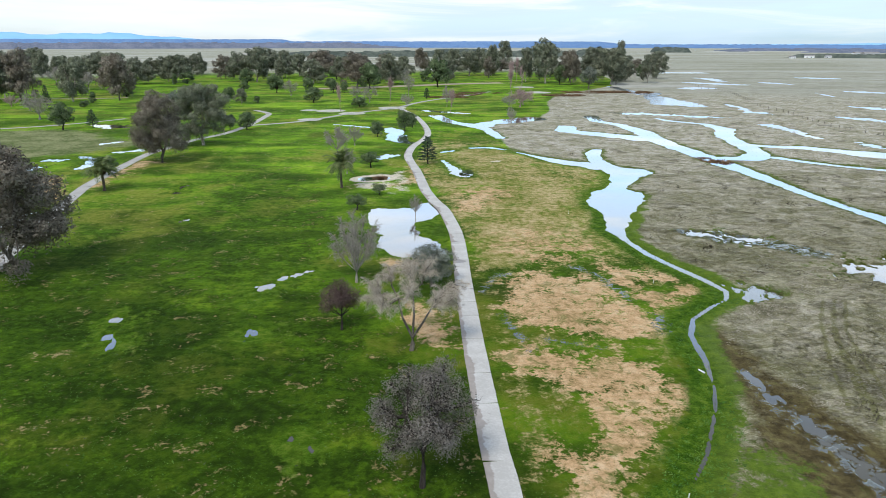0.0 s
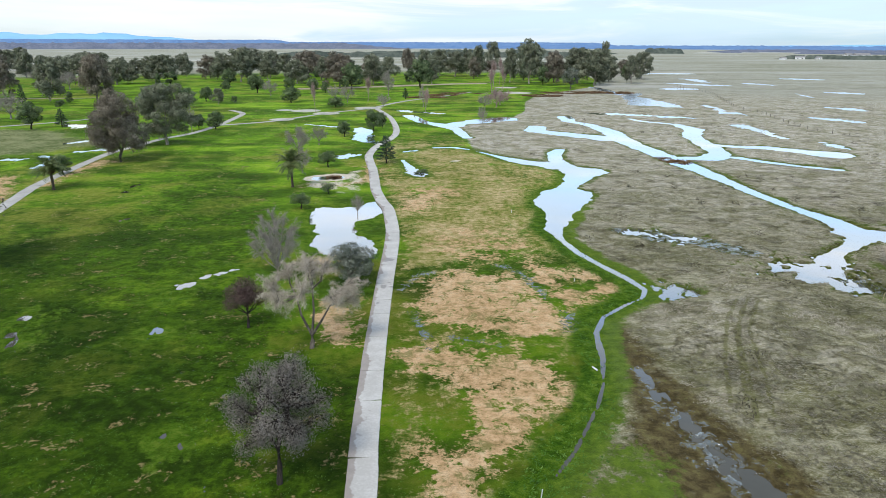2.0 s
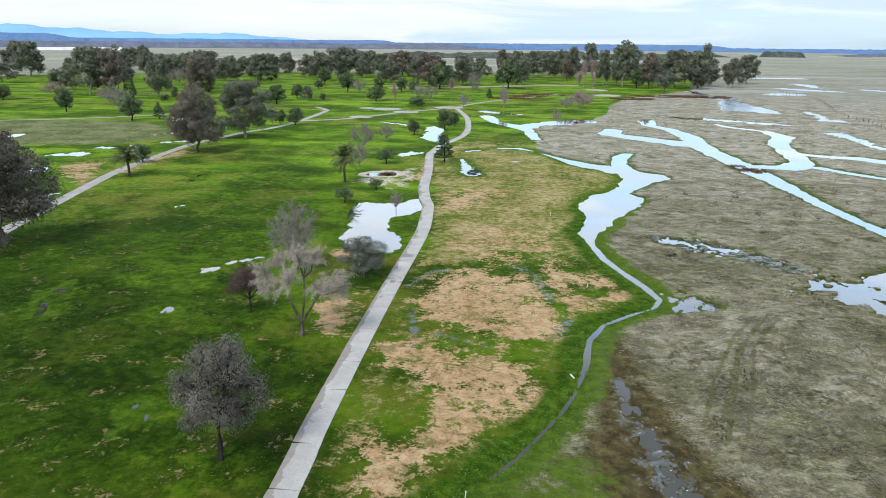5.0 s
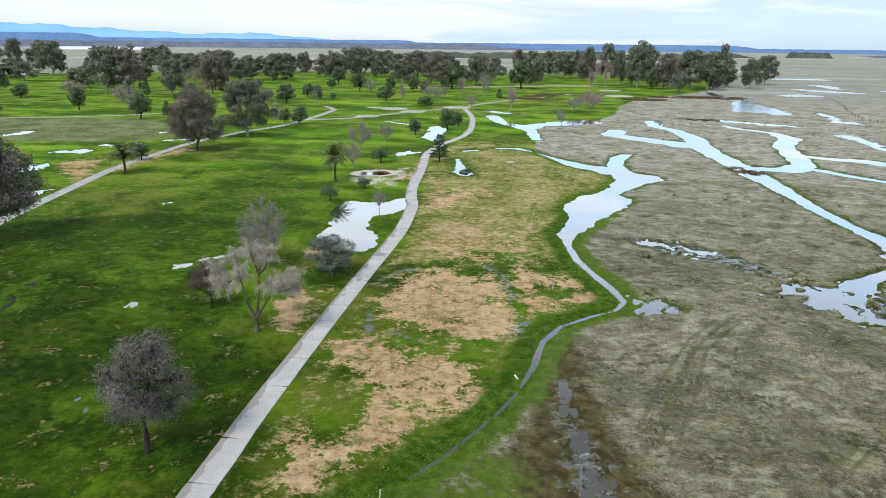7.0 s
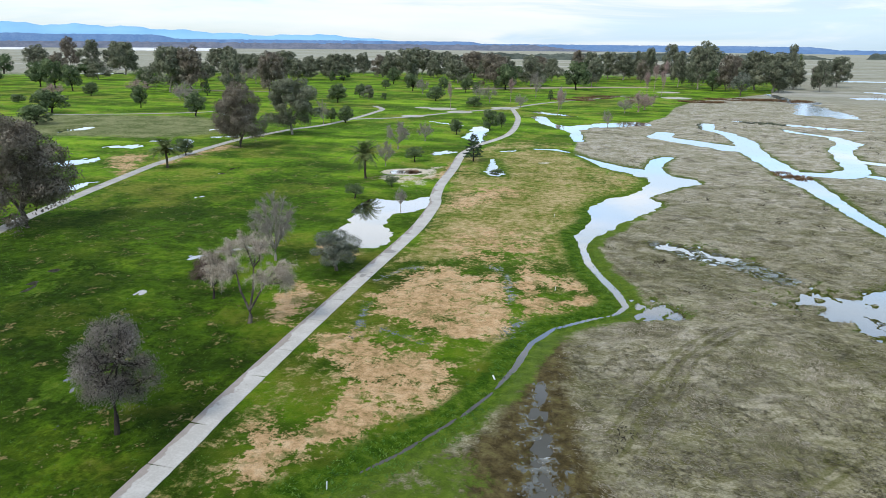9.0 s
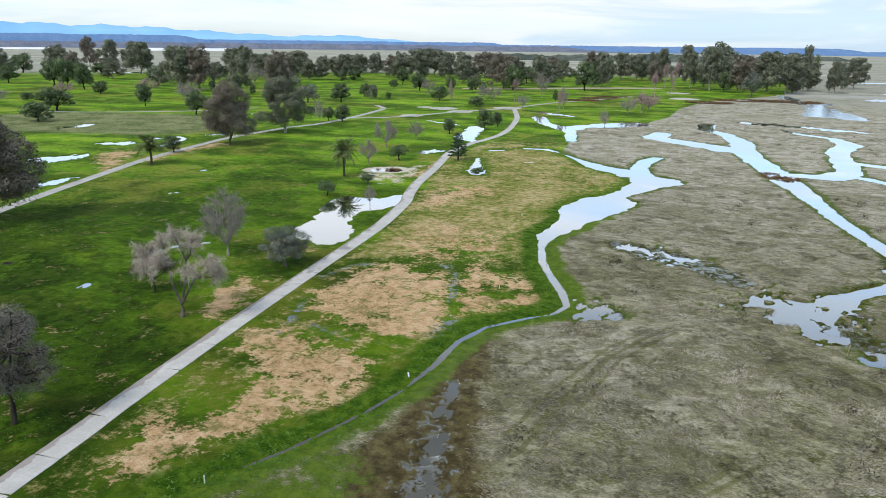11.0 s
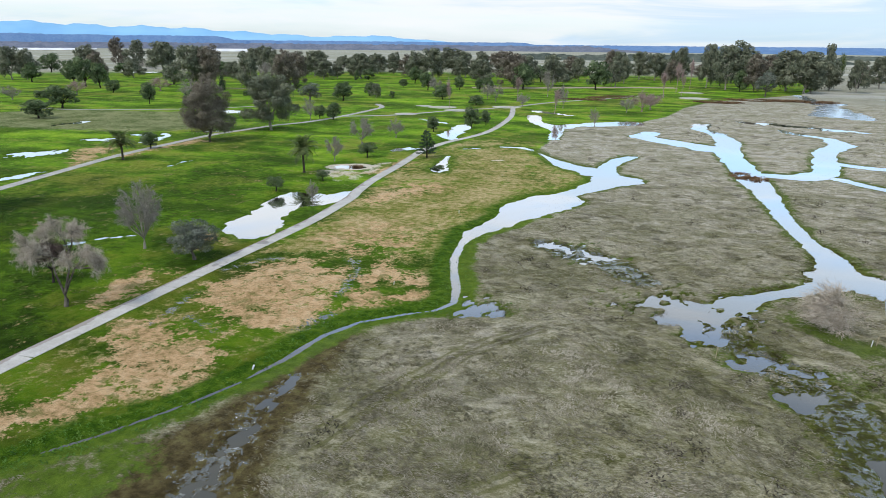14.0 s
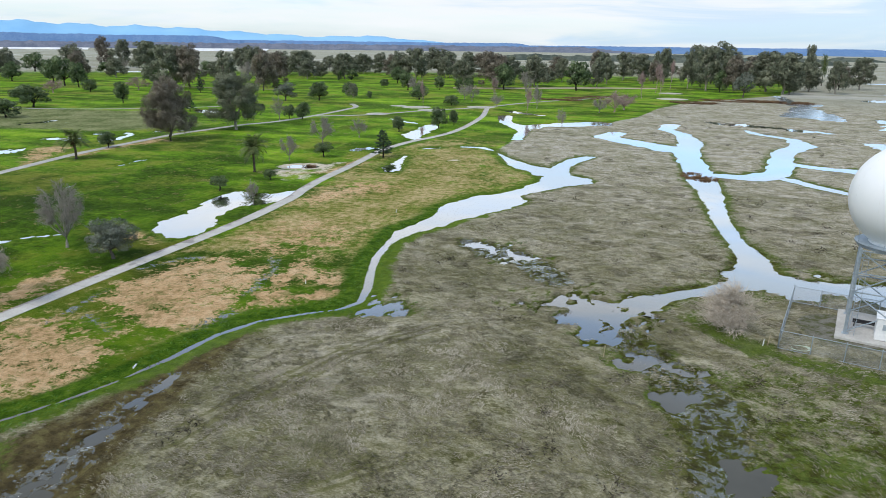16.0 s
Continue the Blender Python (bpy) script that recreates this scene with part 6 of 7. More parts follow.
for x, y, tall, wide in [(-193.1, 374.2, 5.8, 4.1), (-184.3, 348, 3.4, 5.2), (-102.8, 374.6, 3.7, 3.7), (-192, 413, 6.7, 6.9), (-209.3, 533.7, 8.5, 4.4)]:
    plant("bush", x, y, tall, wide, "low dark shrub on far turf", "")
for kind, x, y, tall, wide in [("gum", -447.5, 403.7, 25.3, 20.2), ("gum", 3.6, 550.1, 19.2, 15.6), ("gum", 10.3, 680.2, 24.9, 21.2), ("gum", 130.7, 534.3, 27.3, 27.7), ("gum", 152.8, 578.1, 21.0, 16.5), ("gum", -235.9, 548.1, 14.4, 12.0), ("gum", 46.3, 689.3, 21.3, 19.0)]:
    plant(kind, x, y, tall, wide, "tall dark eucalyptus among the far fairways", "eucalyptus belt")
for kind, x, y, tall, wide in [("brown_gum", -406.7, 448.1, 21.7, 15.1), ("brown_gum", -62.5, 499.0, 24.6, 21.5)]:
    plant(kind, x, y, tall, wide, "tall brownish eucalyptus among the far fairways", "eucalyptus belt")
for x, y, tall, wide in [(-148.5, 517.0, 13.0, 11.7), (-95.0, 607.6, 11.7, 12.1), (-61.8, 584.6, 13.8, 14.3), (105.4, 574.3, 14.7, 14.4), (-408.0, 389.0, 14.0, 14.5), (-298.6, 416.4, 12.9, 16.7)]:
    plant("oak", x, y, tall, wide, "dark round evergreen tree on mown turf", "evergreens on the turf")
for x, y, tall, wide in [(-131.7, 331.3, 9.5, 13.4), (103.4, 486.5, 15.2, 12.8)]:
    plant("sage", x, y, tall, wide, "pale grey-green spreading tree on far turf", "")
for x, y, tall, wide in [(-273.5, 268.8, 7.5, 13.1), (-239.7, 449.0, 15.5, 14.4), (-82.2, 250.9, 9.4, 6.0), (-248.6, 479.0, 12.2, 12.6)]:
    plant("bare", x, y, tall, wide, "bare grey tree standing on turf", "")
for x, y, tall, wide in [(-367.1, 572.4, 10.2, 22.2), (-365.6, 588.3, 8.2, 17.0), (-203.8, 544.7, 9.4, 11.7), (-15.4, 573.2, 8.8, 10.0), (-432.4, 504.3, 11.0, 20.8)]:
    plant("bush", x, y, tall, wide, "broad dark thicket among the far fairways", "")
plant("bush", 5.8, 165.6, 1.6, 3.6, "low dark bush in the end of a pond strip")
plant("palm", 175.6, 678.9, 25.9, 6.5, "tall thin palm at the end of the tree belt")
for x, y, tall, wide in [(-19.4, 177.3, 4.1, 5.5), (-14.1, 144.3, 2.5, 3.3), (-17.4, 130.5, 3.1, 4.3)]:
    plant("olive", x, y, tall, wide, "small dark olive tree near the sand bunker", "")
for x, y, tall, wide in [(-23.5, 151.4, 9.3, 6.8), (-77, 148.2, 8.1, 7.2)]:
    plant("palm", x, y, tall, wide, "date palm with arching fronds on turf", "")


# ---- radar station ----
RX, RY, RTURN = 96.6, 98.1, -11.7


def at_radar(x, y, z=0.0):
    return pose(RX, RY, 0, 0, 0, RTURN) @ Vector((x, y, z))


pad = bmesh.new()
box(pad, (1.2, 0, 0.05), (11.2, 9.4, 0.5), bevel=0.04)
slab_ob = thing("concrete_pad", pose(RX, RY, 0, 0, 0, RTURN), "pale concrete pad under a radar tower", "pad")
part("pad", pad, CONCRETE, slab_ob)

tower = thing("radar_tower", pose(RX, RY, 0.3, 0, 0, RTURN), "white spherical radar dome on a galvanized lattice tower", "radar tower")
H = 9.7
corner = [(-3.5, -3.3), (3.5, -3.3), (3.5, 3.3), (-3.5, 3.3)]
for cx, cy in corner:
    bm = bmesh.new()
    rod(bm, (cx, cy, 0.0), (cx, cy, H), 0.17, 0.15, 8)
    box(bm, (cx, cy, 0.04), (0.6, 0.6, 0.08))
    box(bm, (cx, cy, H * 0.52), (0.42, 0.42, 0.10))
    part("leg", bm, STEEL, tower)
for k in range(4):
    (ax, ay), (bx, by) = corner[k], corner[(k + 1) % 4]
    for lo, hi in ((0.3, H * 0.5), (H * 0.5, H - 0.3)):
        for a, b in (((ax, ay, lo), (bx, by, hi)), ((bx, by, lo), (ax, ay, hi))):
            bm = bmesh.new()
            off = 0.06 if a[0] == ax and a[1] == ay else -0.06
            rod(bm, (a[0], a[1], a[2]), (b[0], b[1], b[2] + off), 0.07, 0.07, 6)
            part("brace", bm, STEEL, tower)
    for z in (H * 0.5, H * 0.72, H - 0.25):
        bm = bmesh.new()
        rod(bm, (ax, ay, z), (bx, by, z), 0.08, 0.08, 6)
        part("girder", bm, STEEL, tower)
bm = bmesh.new()
bmesh.ops.create_cone(bm, cap_ends=True, segments=32, radius1=4.1, radius2=4.3, depth=0.35, matrix=Matrix.Translation((0, 0, H + 0.05)))
part("platform", bm, STEEL, tower)
for k in range(16):
    a = 2 * math.pi * k / 16
    bm = bmesh.new()
    rod(bm, (4.2 * math.cos(a), 4.2 * math.sin(a), H + 0.2), (4.2 * math.cos(a), 4.2 * math.sin(a), H + 0.75), 0.03, 0.03, 5)
    part("rail_post", bm, STEEL, tower)
bm = bmesh.new()
bmesh.ops.create_icosphere(bm, subdivisions=5, radius=5.65)
bmesh.ops.bisect_plane(bm, geom=bm.verts[:] + bm.edges[:] + bm.faces[:], plane_co=(0, 0, -4.9), plane_no=(0, 0, -1), clear_outer=True)
for f_ in bm.faces:
    f_.smooth = True
bmesh.ops.translate(bm, verts=bm.verts[:], vec=(0, 0, 15.0))
dome = part("radome", bm, WHITE, tower, "smooth white fibreglass dome")
bm = bmesh.new()
bmesh.ops.create_cone(bm, cap_ends=False, segments=48, radius1=3.02, radius2=2.95, depth=0.5, matrix=Matrix.Translation((0, 0, H + 0.4)))
part("base_ring", bm, OFF_WHITE, dome)
for k in range(12):
    bm = bmesh.new()
    a = 2 * math.pi * k / 12
    lean = Vector((math.cos(a), math.sin(a), 0))
    prev = None
    for s in range(13):
        e = radians(-52 + s * 10.5)
        q = lean * 5.655 * math.cos(e) + Vector((0, 0, 15.0 + 5.655 * math.sin(e)))
        if prev is not None:
            rod(bm, prev, q, 0.012, 0.012, 4)
        prev = q
    part("seam", bm, OFF_WHITE, dome)
bm = bmesh.new()
for z in range(14):
    rod(bm, (-3.15, -3.75, 0.5 + z * 0.62), (-2.65, -3.75, 0.5 + z * 0.62), 0.02, 0.02, 5)
for x_ in (-3.15, -2.65):
    rod(bm, (x_, -3.75, 0.1), (x_, -3.75, H), 0.025, 0.025, 5)
part("ladder", bm, STEEL, tower)
bm = bmesh.new()
box(bm, (-1.4, -0.4, 0.55), (3.0, 0.35, 0.12))
box(bm, (-1.4, -0.4, 0.75), (3.0, 0.06, 0.28))
for x_ in (-2.7, -0.1):
    box(bm, (x_, -0.4, 0.25), (0.1, 0.1, 0.5))
part("cable_tray", bm, DARK, tower, "dark cable tray on short stands")

hut = thing("equipment_shelter", pose(*at_radar(1.3, -2.2, 0.3), 0, 0, RTURN), "white metal equipment shelter on the concrete pad", "shelter")
bm = bmesh.new()
box(bm, (0, 0, 1.2), (4.2, 2.6, 2.4), bevel=0.05)
part("body", bm, OFF_WHITE, hut)
bm = bmesh.new()
box(bm, (0, 0, 2.46), (4.4, 2.8, 0.12), bevel=0.03)
part("roof", bm, WHITE, hut)
bm = bmesh.new()
box(bm, (1.1, -1.315, 1.05), (0.95, 0.05, 2.0), bevel=0.01)
door_part = part("door", bm, WHITE, hut)
bm = bmesh.new()
box(bm, (0.75, -1.37, 1.0), (0.05, 0.06, 0.16))
part("handle", bm, DARK, door_part)
bm = bmesh.new()
box(bm, (-1.1, -1.33, 1.55), (0.8, 0.08, 0.6), bevel=0.01)
part("vent", bm, STEEL, hut)

# chain-link fence round the yard
LINK = Paint("chain_link")
LINK.done((0.42, 0.44, 0.45), 0.5, 0.5)
see = LINK.tree.nodes.new("ShaderNodeBsdfTransparent")
blend = LINK.tree.nodes.new("ShaderNodeMixShader")
blend.inputs[0].default_value = 0.80
LINK.tree.links.new(LINK.bsdf.outputs[0], blend.inputs[1])
LINK.tree.links.new(see.outputs[0], blend.inputs[2])
LINK.tree.links.new(blend.outputs[0], LINK.out.inputs["Surface"])
fence = thing("chain_link_fence", pose(0, 0, 0), "galvanized chain-link fence round the radar yard", "fence")
u, v = Vector((0.979, -0.203, 0)), Vector((0.196, 0.981, 0))
fl = Vector((85.3, 89.2, 0))
bl = Vector((88.4, 104.6, 0))
yard = [(fl, fl + u * 27), (fl, bl), (bl, bl + u * 27), (fl + u * 27, bl + u * 27)]
post_mesh = bpy.data.meshes.new("post")
bm = bmesh.new()
rod(bm, (0, 0, -0.2), (0, 0, 2.15), 0.05, 0.05, 8)
bmesh.ops.create_uvsphere(bm, u_segments=8, v_segments=4, radius=0.07, matrix=Matrix.Translation((0, 0, 2.17)))
bm.to_mesh(post_mesh)
bm.free()
post_mesh.materials.append(STEEL)
for a, b in yard:
    n = max(2, round((b - a).length / 3.0))
    for k in range(n):
        p_ = part("post", post_mesh, None, fence)
        p_.location = a.lerp(b, k / n)
    bm = bmesh.new()
    for z in (0.12, 2.08):
        rod(bm, a + Vector((0, 0, z)), b + Vector((0, 0, z)), 0.035, 0.035, 6)
    part("rail", bm, STEEL, fence)
    bm = bmesh.new()
    side = (b - a).normalized().cross(Vector((0, 0, 1))) * 0.02
    c4 = [a + side, b + side, b + side + Vector((0, 0, 2.05)), a + side + Vector((0, 0, 2.05))]
    bm.faces.new([bm.verts.new(q) for q in c4])
    part("chain_link", bm, LINK.mat, fence)

hose = Limbs()
for k in range(4):
    ring = [Vector((0.75 * math.cos(2 * math.pi * s / 24) * (1 + 0.12 * k), 0.5 * math.sin(2 * math.pi * s / 24) * (1 + 0.1 * k), 0.05 + 0.02 * k)) for s in range(25)]
    hose.tube(ring, [0.035] * 25, 5)
ob = thing("coiled_hose", pose(87.6, 89.9, 0.02, 0, 0, 20), "pale green hose coiled on the yard gravel", "hose")
part("coil", hose.mesh("coil", plain_material("pale_hose", (0.45, 0.55, 0.42), (0.55, 0.62, 0.50))), None, ob)

# stakes and posts
for x, y, tall, mat, label in ((83.9, 89.4, 0.75, OFF_WHITE, "short white survey stake in marsh grass"), (84.4, 89.7, 1.2, WOOD, "weathered wooden stake in marsh grass"), (68.5, 80.7, 1.2, WOOD, "leaning wooden stake beside the marsh channel"), (29.5, 87.8, 0.6, OFF_WHITE, "small white marker stake on sandy soil"), (24.7, 127.3, 0.7, OFF_WHITE, "small white marker stake in the meadow"), (18.2, 41.6, 0.6, OFF_WHITE, "small white marker stake on the creek bank")):
    ob = thing("stake", pose(x, y, 0, 4, 3, 20), label, "stake", "marker stakes")
    bm = bmesh.new()
    box(bm, (0, 0, tall / 2 - 0.1), (0.08, 0.06, tall + 0.2), bevel=0.012)
    part("post", bm, mat, ob)
ob = thing("white_pipe", pose(26.6, 61.6, 0.05, 0, 0, 115), "short white pipe lying on the creek bank", "pipe")
bm = bmesh.new()
rod(bm, (-0.4, 0, 0.06), (0.4, 0, 0.06), 0.08, 0.08, 10)
part("pipe", bm, OFF_WHITE, ob)
fence_line = [(190.1, 522), (187.4, 447), (163.4, 349), (162.6, 321), (153.1, 261), (159.1, 240)]
wire_post = bpy.data.meshes.new("post")
bm = bmesh.new()
rod(bm, (0, 0, -0.3), (0, 0, 1.5), 0.12, 0.10, 6)
bm.to_mesh(wire_post)
bm.free()
wire_post.materials.append(BARK)
for q in resample(fence_line, 6.5):
    ob = thing("fence_post", pose(q.x, q.y, 0, 0, 0, 30), "weathered wooden fence post in the marsh", "fence post", "old marsh fence")
    part("post", wire_post, None, ob)

# ---- reeds, tufts and shrubs ----


def tufts(name, places, size, blades, material, label, lean=None, category="grass", rise=0.65, lie=0.45, thin=1.0):
    """Many small tufts of bent blades in one mesh."""
    r = np.random.default_rng(len(places))
    c = np.repeat(places, blades, axis=0)
    n = len(c)
    a = r.uniform(0, 2 * math.pi, n) if lean is None else np.repeat(lean, blades) + r.normal(0, 0.55, n)
    s = size * r.uniform(0.5, 1.3, (n, 1))
    out = np.stack([np.cos(a), np.sin(a), np.zeros(n)], 1)
    side = np.stack([-np.sin(a), np.cos(a), np.zeros(n)], 1)
    c = c + out * s * r.uniform(-0.3, 0.5, (n, 1)) + side * s * r.normal(0, 0.35, (n, 1))
    up = np.array([0, 0, 1.0])
    bend = r.uniform(0.5, 1.1, (n, 1))
    v = np.stack([c - side * s * 0.13 * thin, c + side * s * 0.13 * thin, c + side * s * 0.08 + (up * rise + out * lie * bend) * s, c - side * s * 0.08 + (up * rise * 0.92 + out * lie * bend * 1.1) * s], 1).reshape(-1, 3)
    ob = new(name, mesh_of(name, v, np.arange(4 * n).reshape(-1, 4), material))
    return tagged(ob, label, category, kind="stuff")


def scatter(seed, n, x0, x1, y0, y1, keep):
    r = np.random.default_rng(seed)
    x = r.uniform(x0, x1, n)
    y = y0 + (y1 - y0) * r.random(n) ** 1.5
    c, d = cover(x, y)
    ok = keep(c, d, r.random(n), x, y)
    x, y, d = x[ok], y[ok], d[ok]
    z = height(x, y, {k: w[ok] for k, w in c.items()}, d)
    return np.stack([x, y, z - 0.02], 1)


def clear(x, y):
    return (near(x, y, [(a, b, 2.2) for a, b in MAIN_PATH], 0.2) < 0.5) & (near(x, y, RADAR_YARD, 0.5) < 0.5)


def swirl(p):
    return fbm(p[:, 0], p[:, 1], 11, 61) * 9.0


places = scatter(1, 170000, 17, 140, 30, 210, lambda c, d, r, x, y: (c["marsh"] > 0.6) & (d > 0.5) & (c["mud"] + c["lush"] * 0.6 < r * 0.9 + 0.1) & (c["bank"] < 0.3) & clear(x, y) & (fbm(x, y, 2.6, 41) > 0.36) & (x < 45 + y * 0.75) & (r > (y - 90) / 120))
tufts("marsh_grass", places, 0.36, 6, STRAW, "lodged tan marsh grass in matted swathes", swirl(places), rise=0.24, lie=0.9, thin=0.30)
places = scatter(2, 30000, 14, 60, 30, 120, lambda c, d, r, x, y: (d > 0.15) & (d < 3.2) & (c["bare"] < 0.4) & (c["mud"] < 0.35) & clear(x, y) & (r > d / 3.6) & (fbm(x, y, 1.8, 43) > 0.42))
tufts("bank_grass", places, 0.28, 3, SEDGE, "bright green grass along the creek banks", rise=0.4, lie=0.7)
places = scatter(3, 26000, -75, 36, 30, 120, lambda c, d, r, x, y: (c["marsh"] < 0.4) & (d > 0.2) & (c["bare"] < 0.35) & clear(x, y) & (fbm(x, y, 3.0, 47) > 0.50) & (abs(x) < 12 + y * 0.8))
tufts("turf_grass", places, 0.17, 3, SEDGE, "short green turf grass with taller tufts", rise=0.35, lie=0.7)


def reed_bed(n, chain, size, label, seed):
    r = np.random.default_rng(seed)
    pick = r.integers(0, len(chain), n)
    q = np.array(chain, float)[pick]
    a, t = r.uniform(0, 6.283, n), np.sqrt(r.random(n))
    p = np.stack([q[:, 0] + np.cos(a) * t * q[:, 2], q[:, 1] + np.sin(a) * t * q[:, 3], np.full(n, -0.15)], 1)
    p = p[fbm(p[:, 0], p[:, 1], size * 4, seed) > 0.42]
    tufts("reeds", p, size, 4, REED, label, category="reeds", rise=0.42, lie=0.6, thin=0.6)


reed_bed(1100, [(75.5, 190.5, 3.5, 4.5), (79.0, 187.5, 3.0, 4.0)], 0.42, "brown reed island in the marsh channel", 71)
reed_bed(60, [(-16.0, 163.4, 1.6, 1.2), (-15.0, 163.6, 1.2, 1.0)], 0.9, "rusty dead reeds standing in a sand bunker", 72)
reed_bed(2600, [(76, 426, 14, 9), (97, 452, 20, 10), (122, 455, 18, 9)], 1.5, "wide brown reed bed along a flooded edge", 73)
reed_bed(1800, [(3, 412, 14, 6), (24, 446, 14, 7), (12, 430, 12, 8)], 1.3, "russet reeds along a far fairway", 74)

r = np.random.default_rng(12)
spots = scatter(5, 520, 36, 190, 42, 330, lambda c, d, q, x, y: (c["marsh"] > 0.9) & (d > 2.0) & (c["mud"] < 0.3) & clear(x, y) & (fbm(x, y, 26, 51) > 0.50))
cloud_pts = np.repeat(spots, 46, axis=0) + r.normal(size=(len(spots) * 46, 3)) * (0.50, 0.50, 0.24) + (0, 0, 0.28)
vv, qq = leaf_quads(r, cloud_pts, 0.38, 0.22)
tagged(new("marsh_shrubs", mesh_of("marsh_shrubs", vv, qq, leaf_material("dark_scrub", (0.030, 0.024, 0.018), (0.065, 0.052, 0.038), (0.13, 0.11, 0.08)))), "low dark twiggy scrub dotted over the marsh", "scrub", kind="stuff")

# ---- far woods, hills and farms ----
def canopy_material(name, a, b):
    p = Paint(name)
    w = p.place()
    v = p.math("ADD", p.math("MULTIPLY", p.noise(w, 0.02, 4), 0.5), p.math("MULTIPLY", p.noise(w, 0.12, 3), 0.5))
    return p.done(p.mix(p.span(v, 0.36, 0.64), a, b), 1.0, spec=0.0)


# haze in front of the woods is put into the first two colours
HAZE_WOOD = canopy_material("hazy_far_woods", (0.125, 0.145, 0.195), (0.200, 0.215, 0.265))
HAZE_BLUE_WOOD = canopy_material("haze_blue_far_woods", (0.120, 0.215, 0.390), (0.165, 0.265, 0.440))
GREY_WOOD = canopy_material("grey_green_far_woods", (0.060, 0.074, 0.064), (0.125, 0.142, 0.118))


def far_wood(name, seed, a0, a1, r0, r1, tall, lump, material, label, gaps=0.45):
    """A wood seen from afar: one rolling canopy of lumps, falling to the ground at its edges and gaps."""
    across = max(2.0, lump * 0.3)
    turn = np.radians(np.arange(a0, a1, math.degrees(across / r0)))
    deep = np.linspace(0, 1, 9)
    t, f = np.meshgrid(turn, deep)
    d = r0 + (r1 - r0) * f
    x, y = (38 + np.sin(t) * d).ravel(), (np.cos(t) * d).ravel()
    ends = smooth(np.minimum(np.degrees(t) - a0, a1 - np.degrees(t)) / (0.12 * (a1 - a0))).ravel()
    stand = smooth((fbm(x, y, (r1 - r0) * 0.5 + 60, seed) - gaps) / 0.10)
    even = 1.0 if tall < 30 else 0.35
    crown = 1 + even * (0.38 * (fbm(x, y, lump * 6, seed + 4, 2) - 1) + 0.30 * (value_noise(x / lump, y / lump, seed + 7) - 0.5))
    rim = smooth(np.minimum(f, 1 - f) * 8 + 0.02).ravel()
    z = tall * ends * stand * rim * crown - 0.5
    n, m = len(turn), len(deep)
    i_, j_ = np.meshgrid(np.arange(n - 1), np.arange(m - 1))
    k = (j_ * n + i_).ravel()
    faces = np.stack([k, k + 1, k + 1 + n, k + n], 1)
    keep = (z[faces] > 0.2).any(1)
    tagged(new(name, shade_smooth(mesh_of(name, np.stack([x, y, z], 1), faces[keep], material))), label, "woods", kind="stuff")


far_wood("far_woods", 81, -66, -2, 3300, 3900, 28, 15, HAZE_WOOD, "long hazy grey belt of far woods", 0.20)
# blue bands stand in for rising land beyond, raised to fit the camera's view
far_wood("far_woods", 82, -72, -34, 4000, 4400, 66, 22, HAZE_BLUE_WOOD, "high blue hazy woods under the hills", 0.05)
far_wood("far_woods", 88, -44, -10, 4000, 4400, 44, 20, HAZE_BLUE_WOOD, "blue hazy woods along the horizon", 0.10)
far_wood("far_woods", 89, -20, 16, 4000, 4400, 32, 18, HAZE_BLUE_WOOD, "low blue hazy woods along the horizon", 0.20)
far_wood("far_woods", 87, -12, 48, 3500, 4200, 18, 16, HAZE_BLUE_WOOD, "thin blue line of woods on the horizon", 0.24)
far_wood("far_woods", 83, -16, 12, 1500, 1620, 14, 8, GREY_WOOD, "thin grey-green row of far trees", 0.32)
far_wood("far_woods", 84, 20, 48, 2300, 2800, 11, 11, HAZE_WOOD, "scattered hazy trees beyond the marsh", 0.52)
far_wood("far_woods", 85, 15.6, 18.8, 2150, 2260, 17, 9, GREY_WOOD, "grove of dark trees beyond the marsh", 0.40)
far_wood("far_woods", 90, 23.5, 33.5, 1585, 1640, 9, 7, GREY_WOOD, "low grove round far farm buildings", 0.42)
far_wood("far_woods", 86, -3.0, 14, 2000, 2200, 12, 9, GREY_WOOD, "distant dark trees beyond the fields", 0.5)

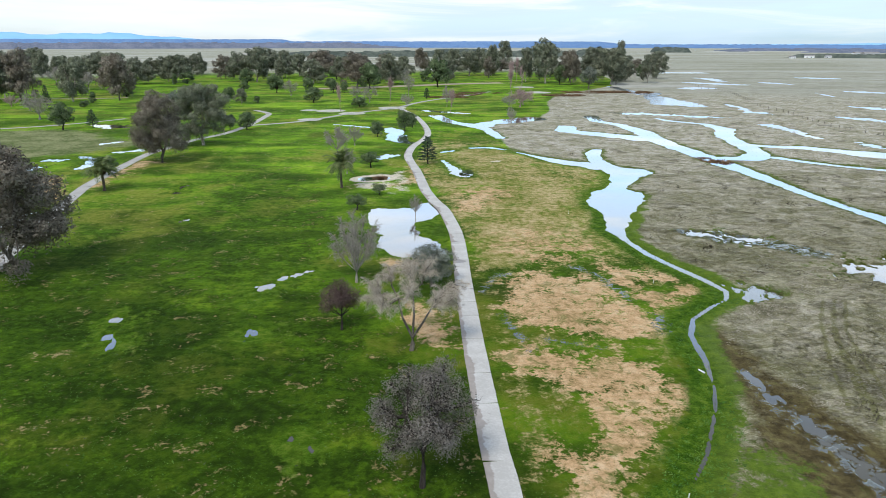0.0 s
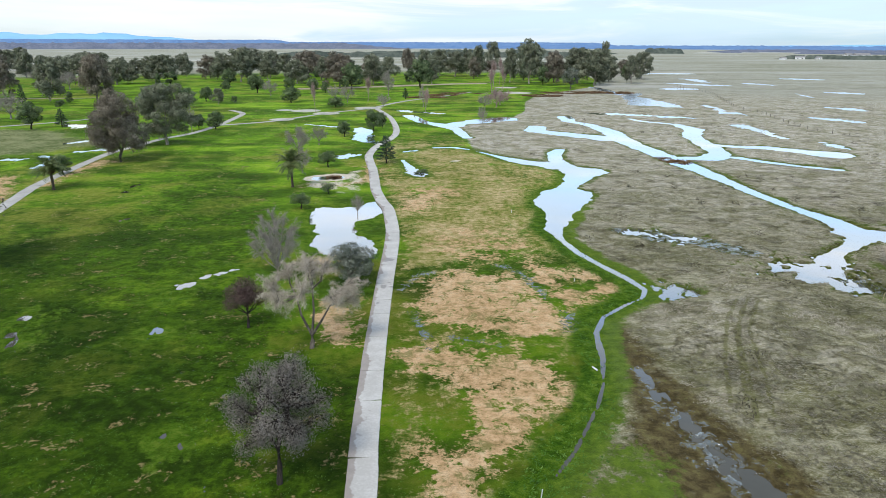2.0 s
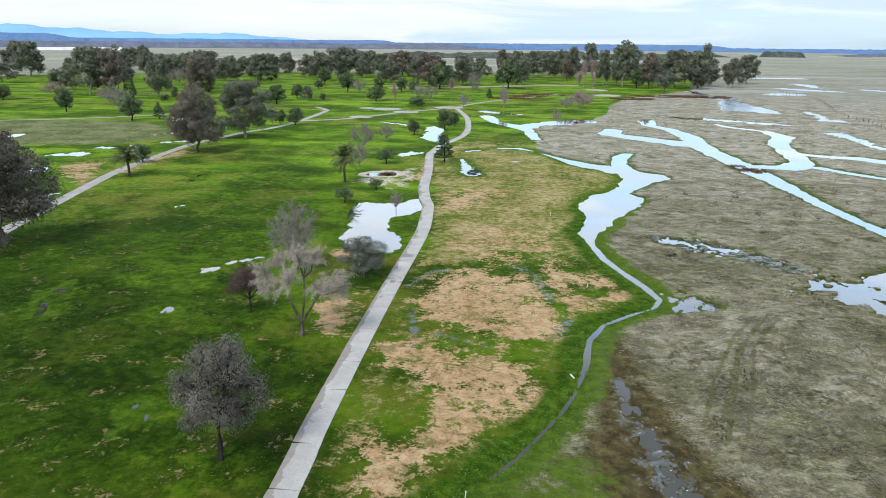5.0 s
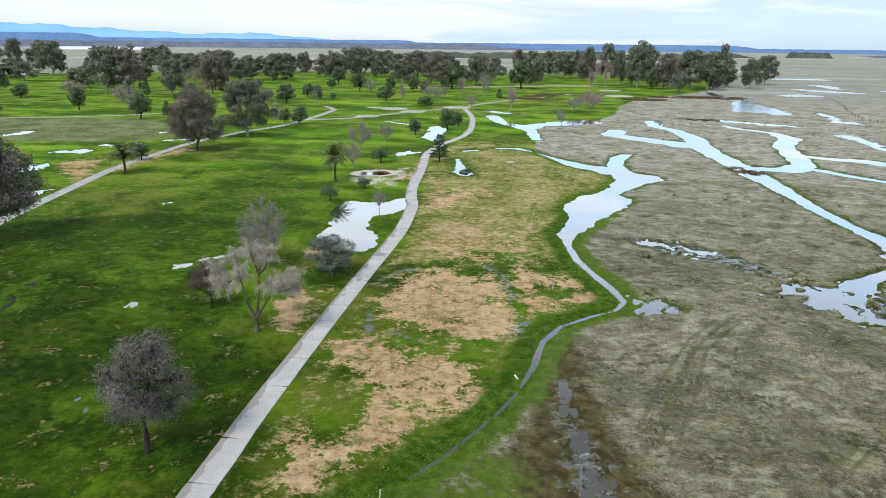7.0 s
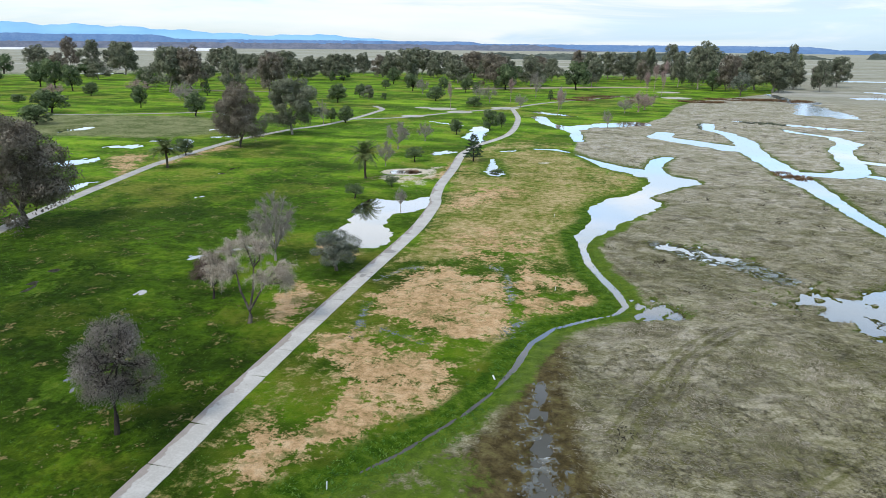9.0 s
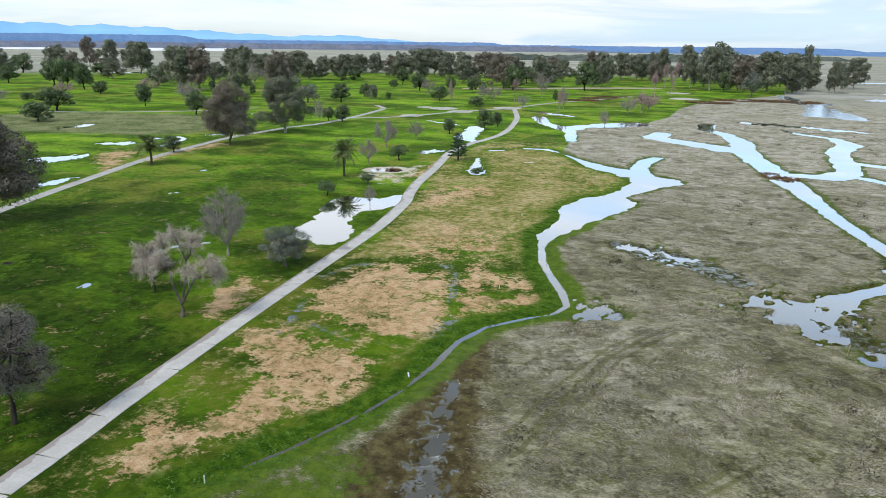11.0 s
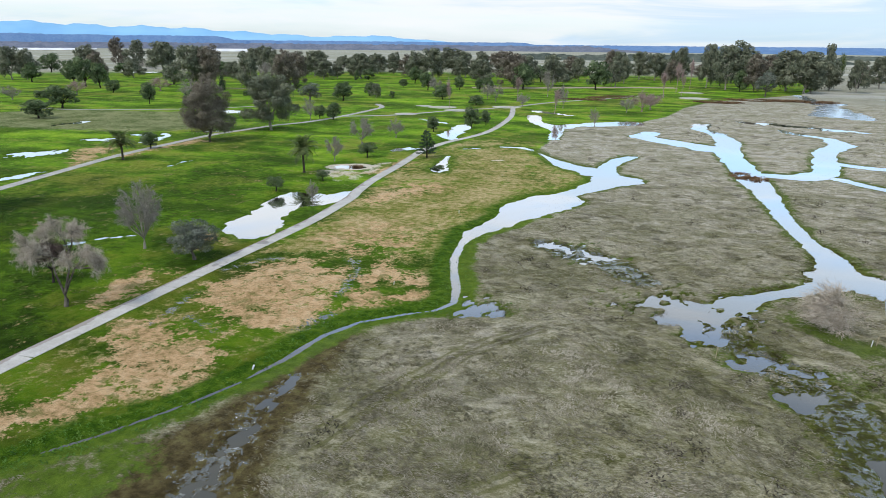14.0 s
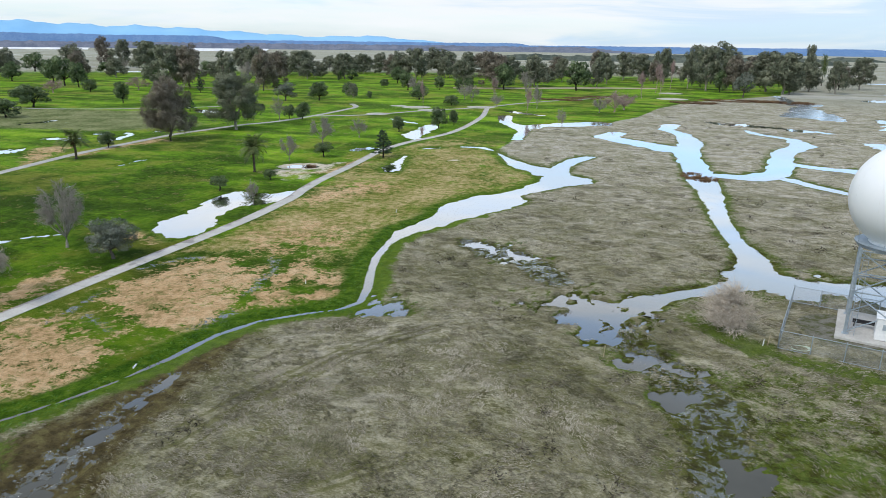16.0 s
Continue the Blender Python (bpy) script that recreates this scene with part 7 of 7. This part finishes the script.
HILL_AT = [-75, -60, -54, -50, -46, -42, -38, -34, -30, -26, -23, -20, -15, -8, 0, 20, 28, 34, 40, 60]
HILL_UP = [112, 138, 142, 134, 120, 120, 104, 86, 70, 82, 64, 46, 32, 20, 14, 12, 15, 25, 36, 21]
ridge = []
for k in range(271):
    a = -75 + k * 0.5
    up = float(np.interp(a, HILL_AT, HILL_UP)) * (1 + 0.05 * math.sin(a * 1.7) + 0.03 * math.sin(a * 4.3))
    for d, z in ((4450, -5), (4620, up * 0.55), (4780, up), (4900, up * 0.6)):
        ridge.append((38 + d * math.sin(radians(a)), d * math.cos(radians(a)), z))
faces = [(4 * k + j, 4 * k + j + 1, 4 * k + j + 5, 4 * k + j + 4) for k in range(270) for j in range(3)]
# the hills' blue is distance haze painted as their base colour
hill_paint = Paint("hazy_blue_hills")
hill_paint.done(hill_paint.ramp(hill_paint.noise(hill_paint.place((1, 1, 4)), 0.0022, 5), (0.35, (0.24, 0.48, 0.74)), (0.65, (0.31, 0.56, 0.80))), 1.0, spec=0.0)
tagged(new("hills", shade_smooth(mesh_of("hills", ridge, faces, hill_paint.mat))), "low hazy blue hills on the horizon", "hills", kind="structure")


def barn(x, y, turn, long, wide, tall, label, wall=OFF_WHITE):
    ob = thing("farm_building", pose(x, y, 0, 0, 0, turn), label, "building", "far farm buildings")
    bm = bmesh.new()
    box(bm, (0, 0, tall / 2), (long, wide, tall))
    part("wall", bm, wall, ob)
    bm = bmesh.new()
    e = 0.5
    rows = [[bm.verts.new((s * (long / 2 + e), t * (wide / 2 + e), tall + (wide * 0.25 if t == 0 else -0.1))) for t in (-1, 0, 1)] for s in (-1, 1)]
    for k in range(2):
        bm.faces.new((rows[0][k], rows[0][k + 1], rows[1][k + 1], rows[1][k]))
    bm.faces.new(rows[0])
    bm.faces.new(rows[1][::-1])
    part("roof", bm, ROOF if wall is not ROOF else OFF_WHITE, ob)
    for k in (-1, 1):
        bm = bmesh.new()
        box(bm, (k * long * 0.22, -wide / 2 - 0.03, tall * 0.42), (long * 0.1, 0.1, tall * 0.5))
        part("door", bm, DARK, ob)


for x, y, turn, long, wide, tall in [(738.2, 1396.4, -26, 18, 10, 4), (776.1, 1397, -5, 11, 8, 3.5), (680.9, 1350.4, 4, 10, 8, 3.5), (816.3, 1397.6, -30, 16, 9, 4), (995.8, 1616.1, 10, 40, 16, 5), (1002.6, 1681, 22, 22, 12, 5)]:
    barn(x, y, turn, long, wide, tall, "low white farm building beyond the marsh")
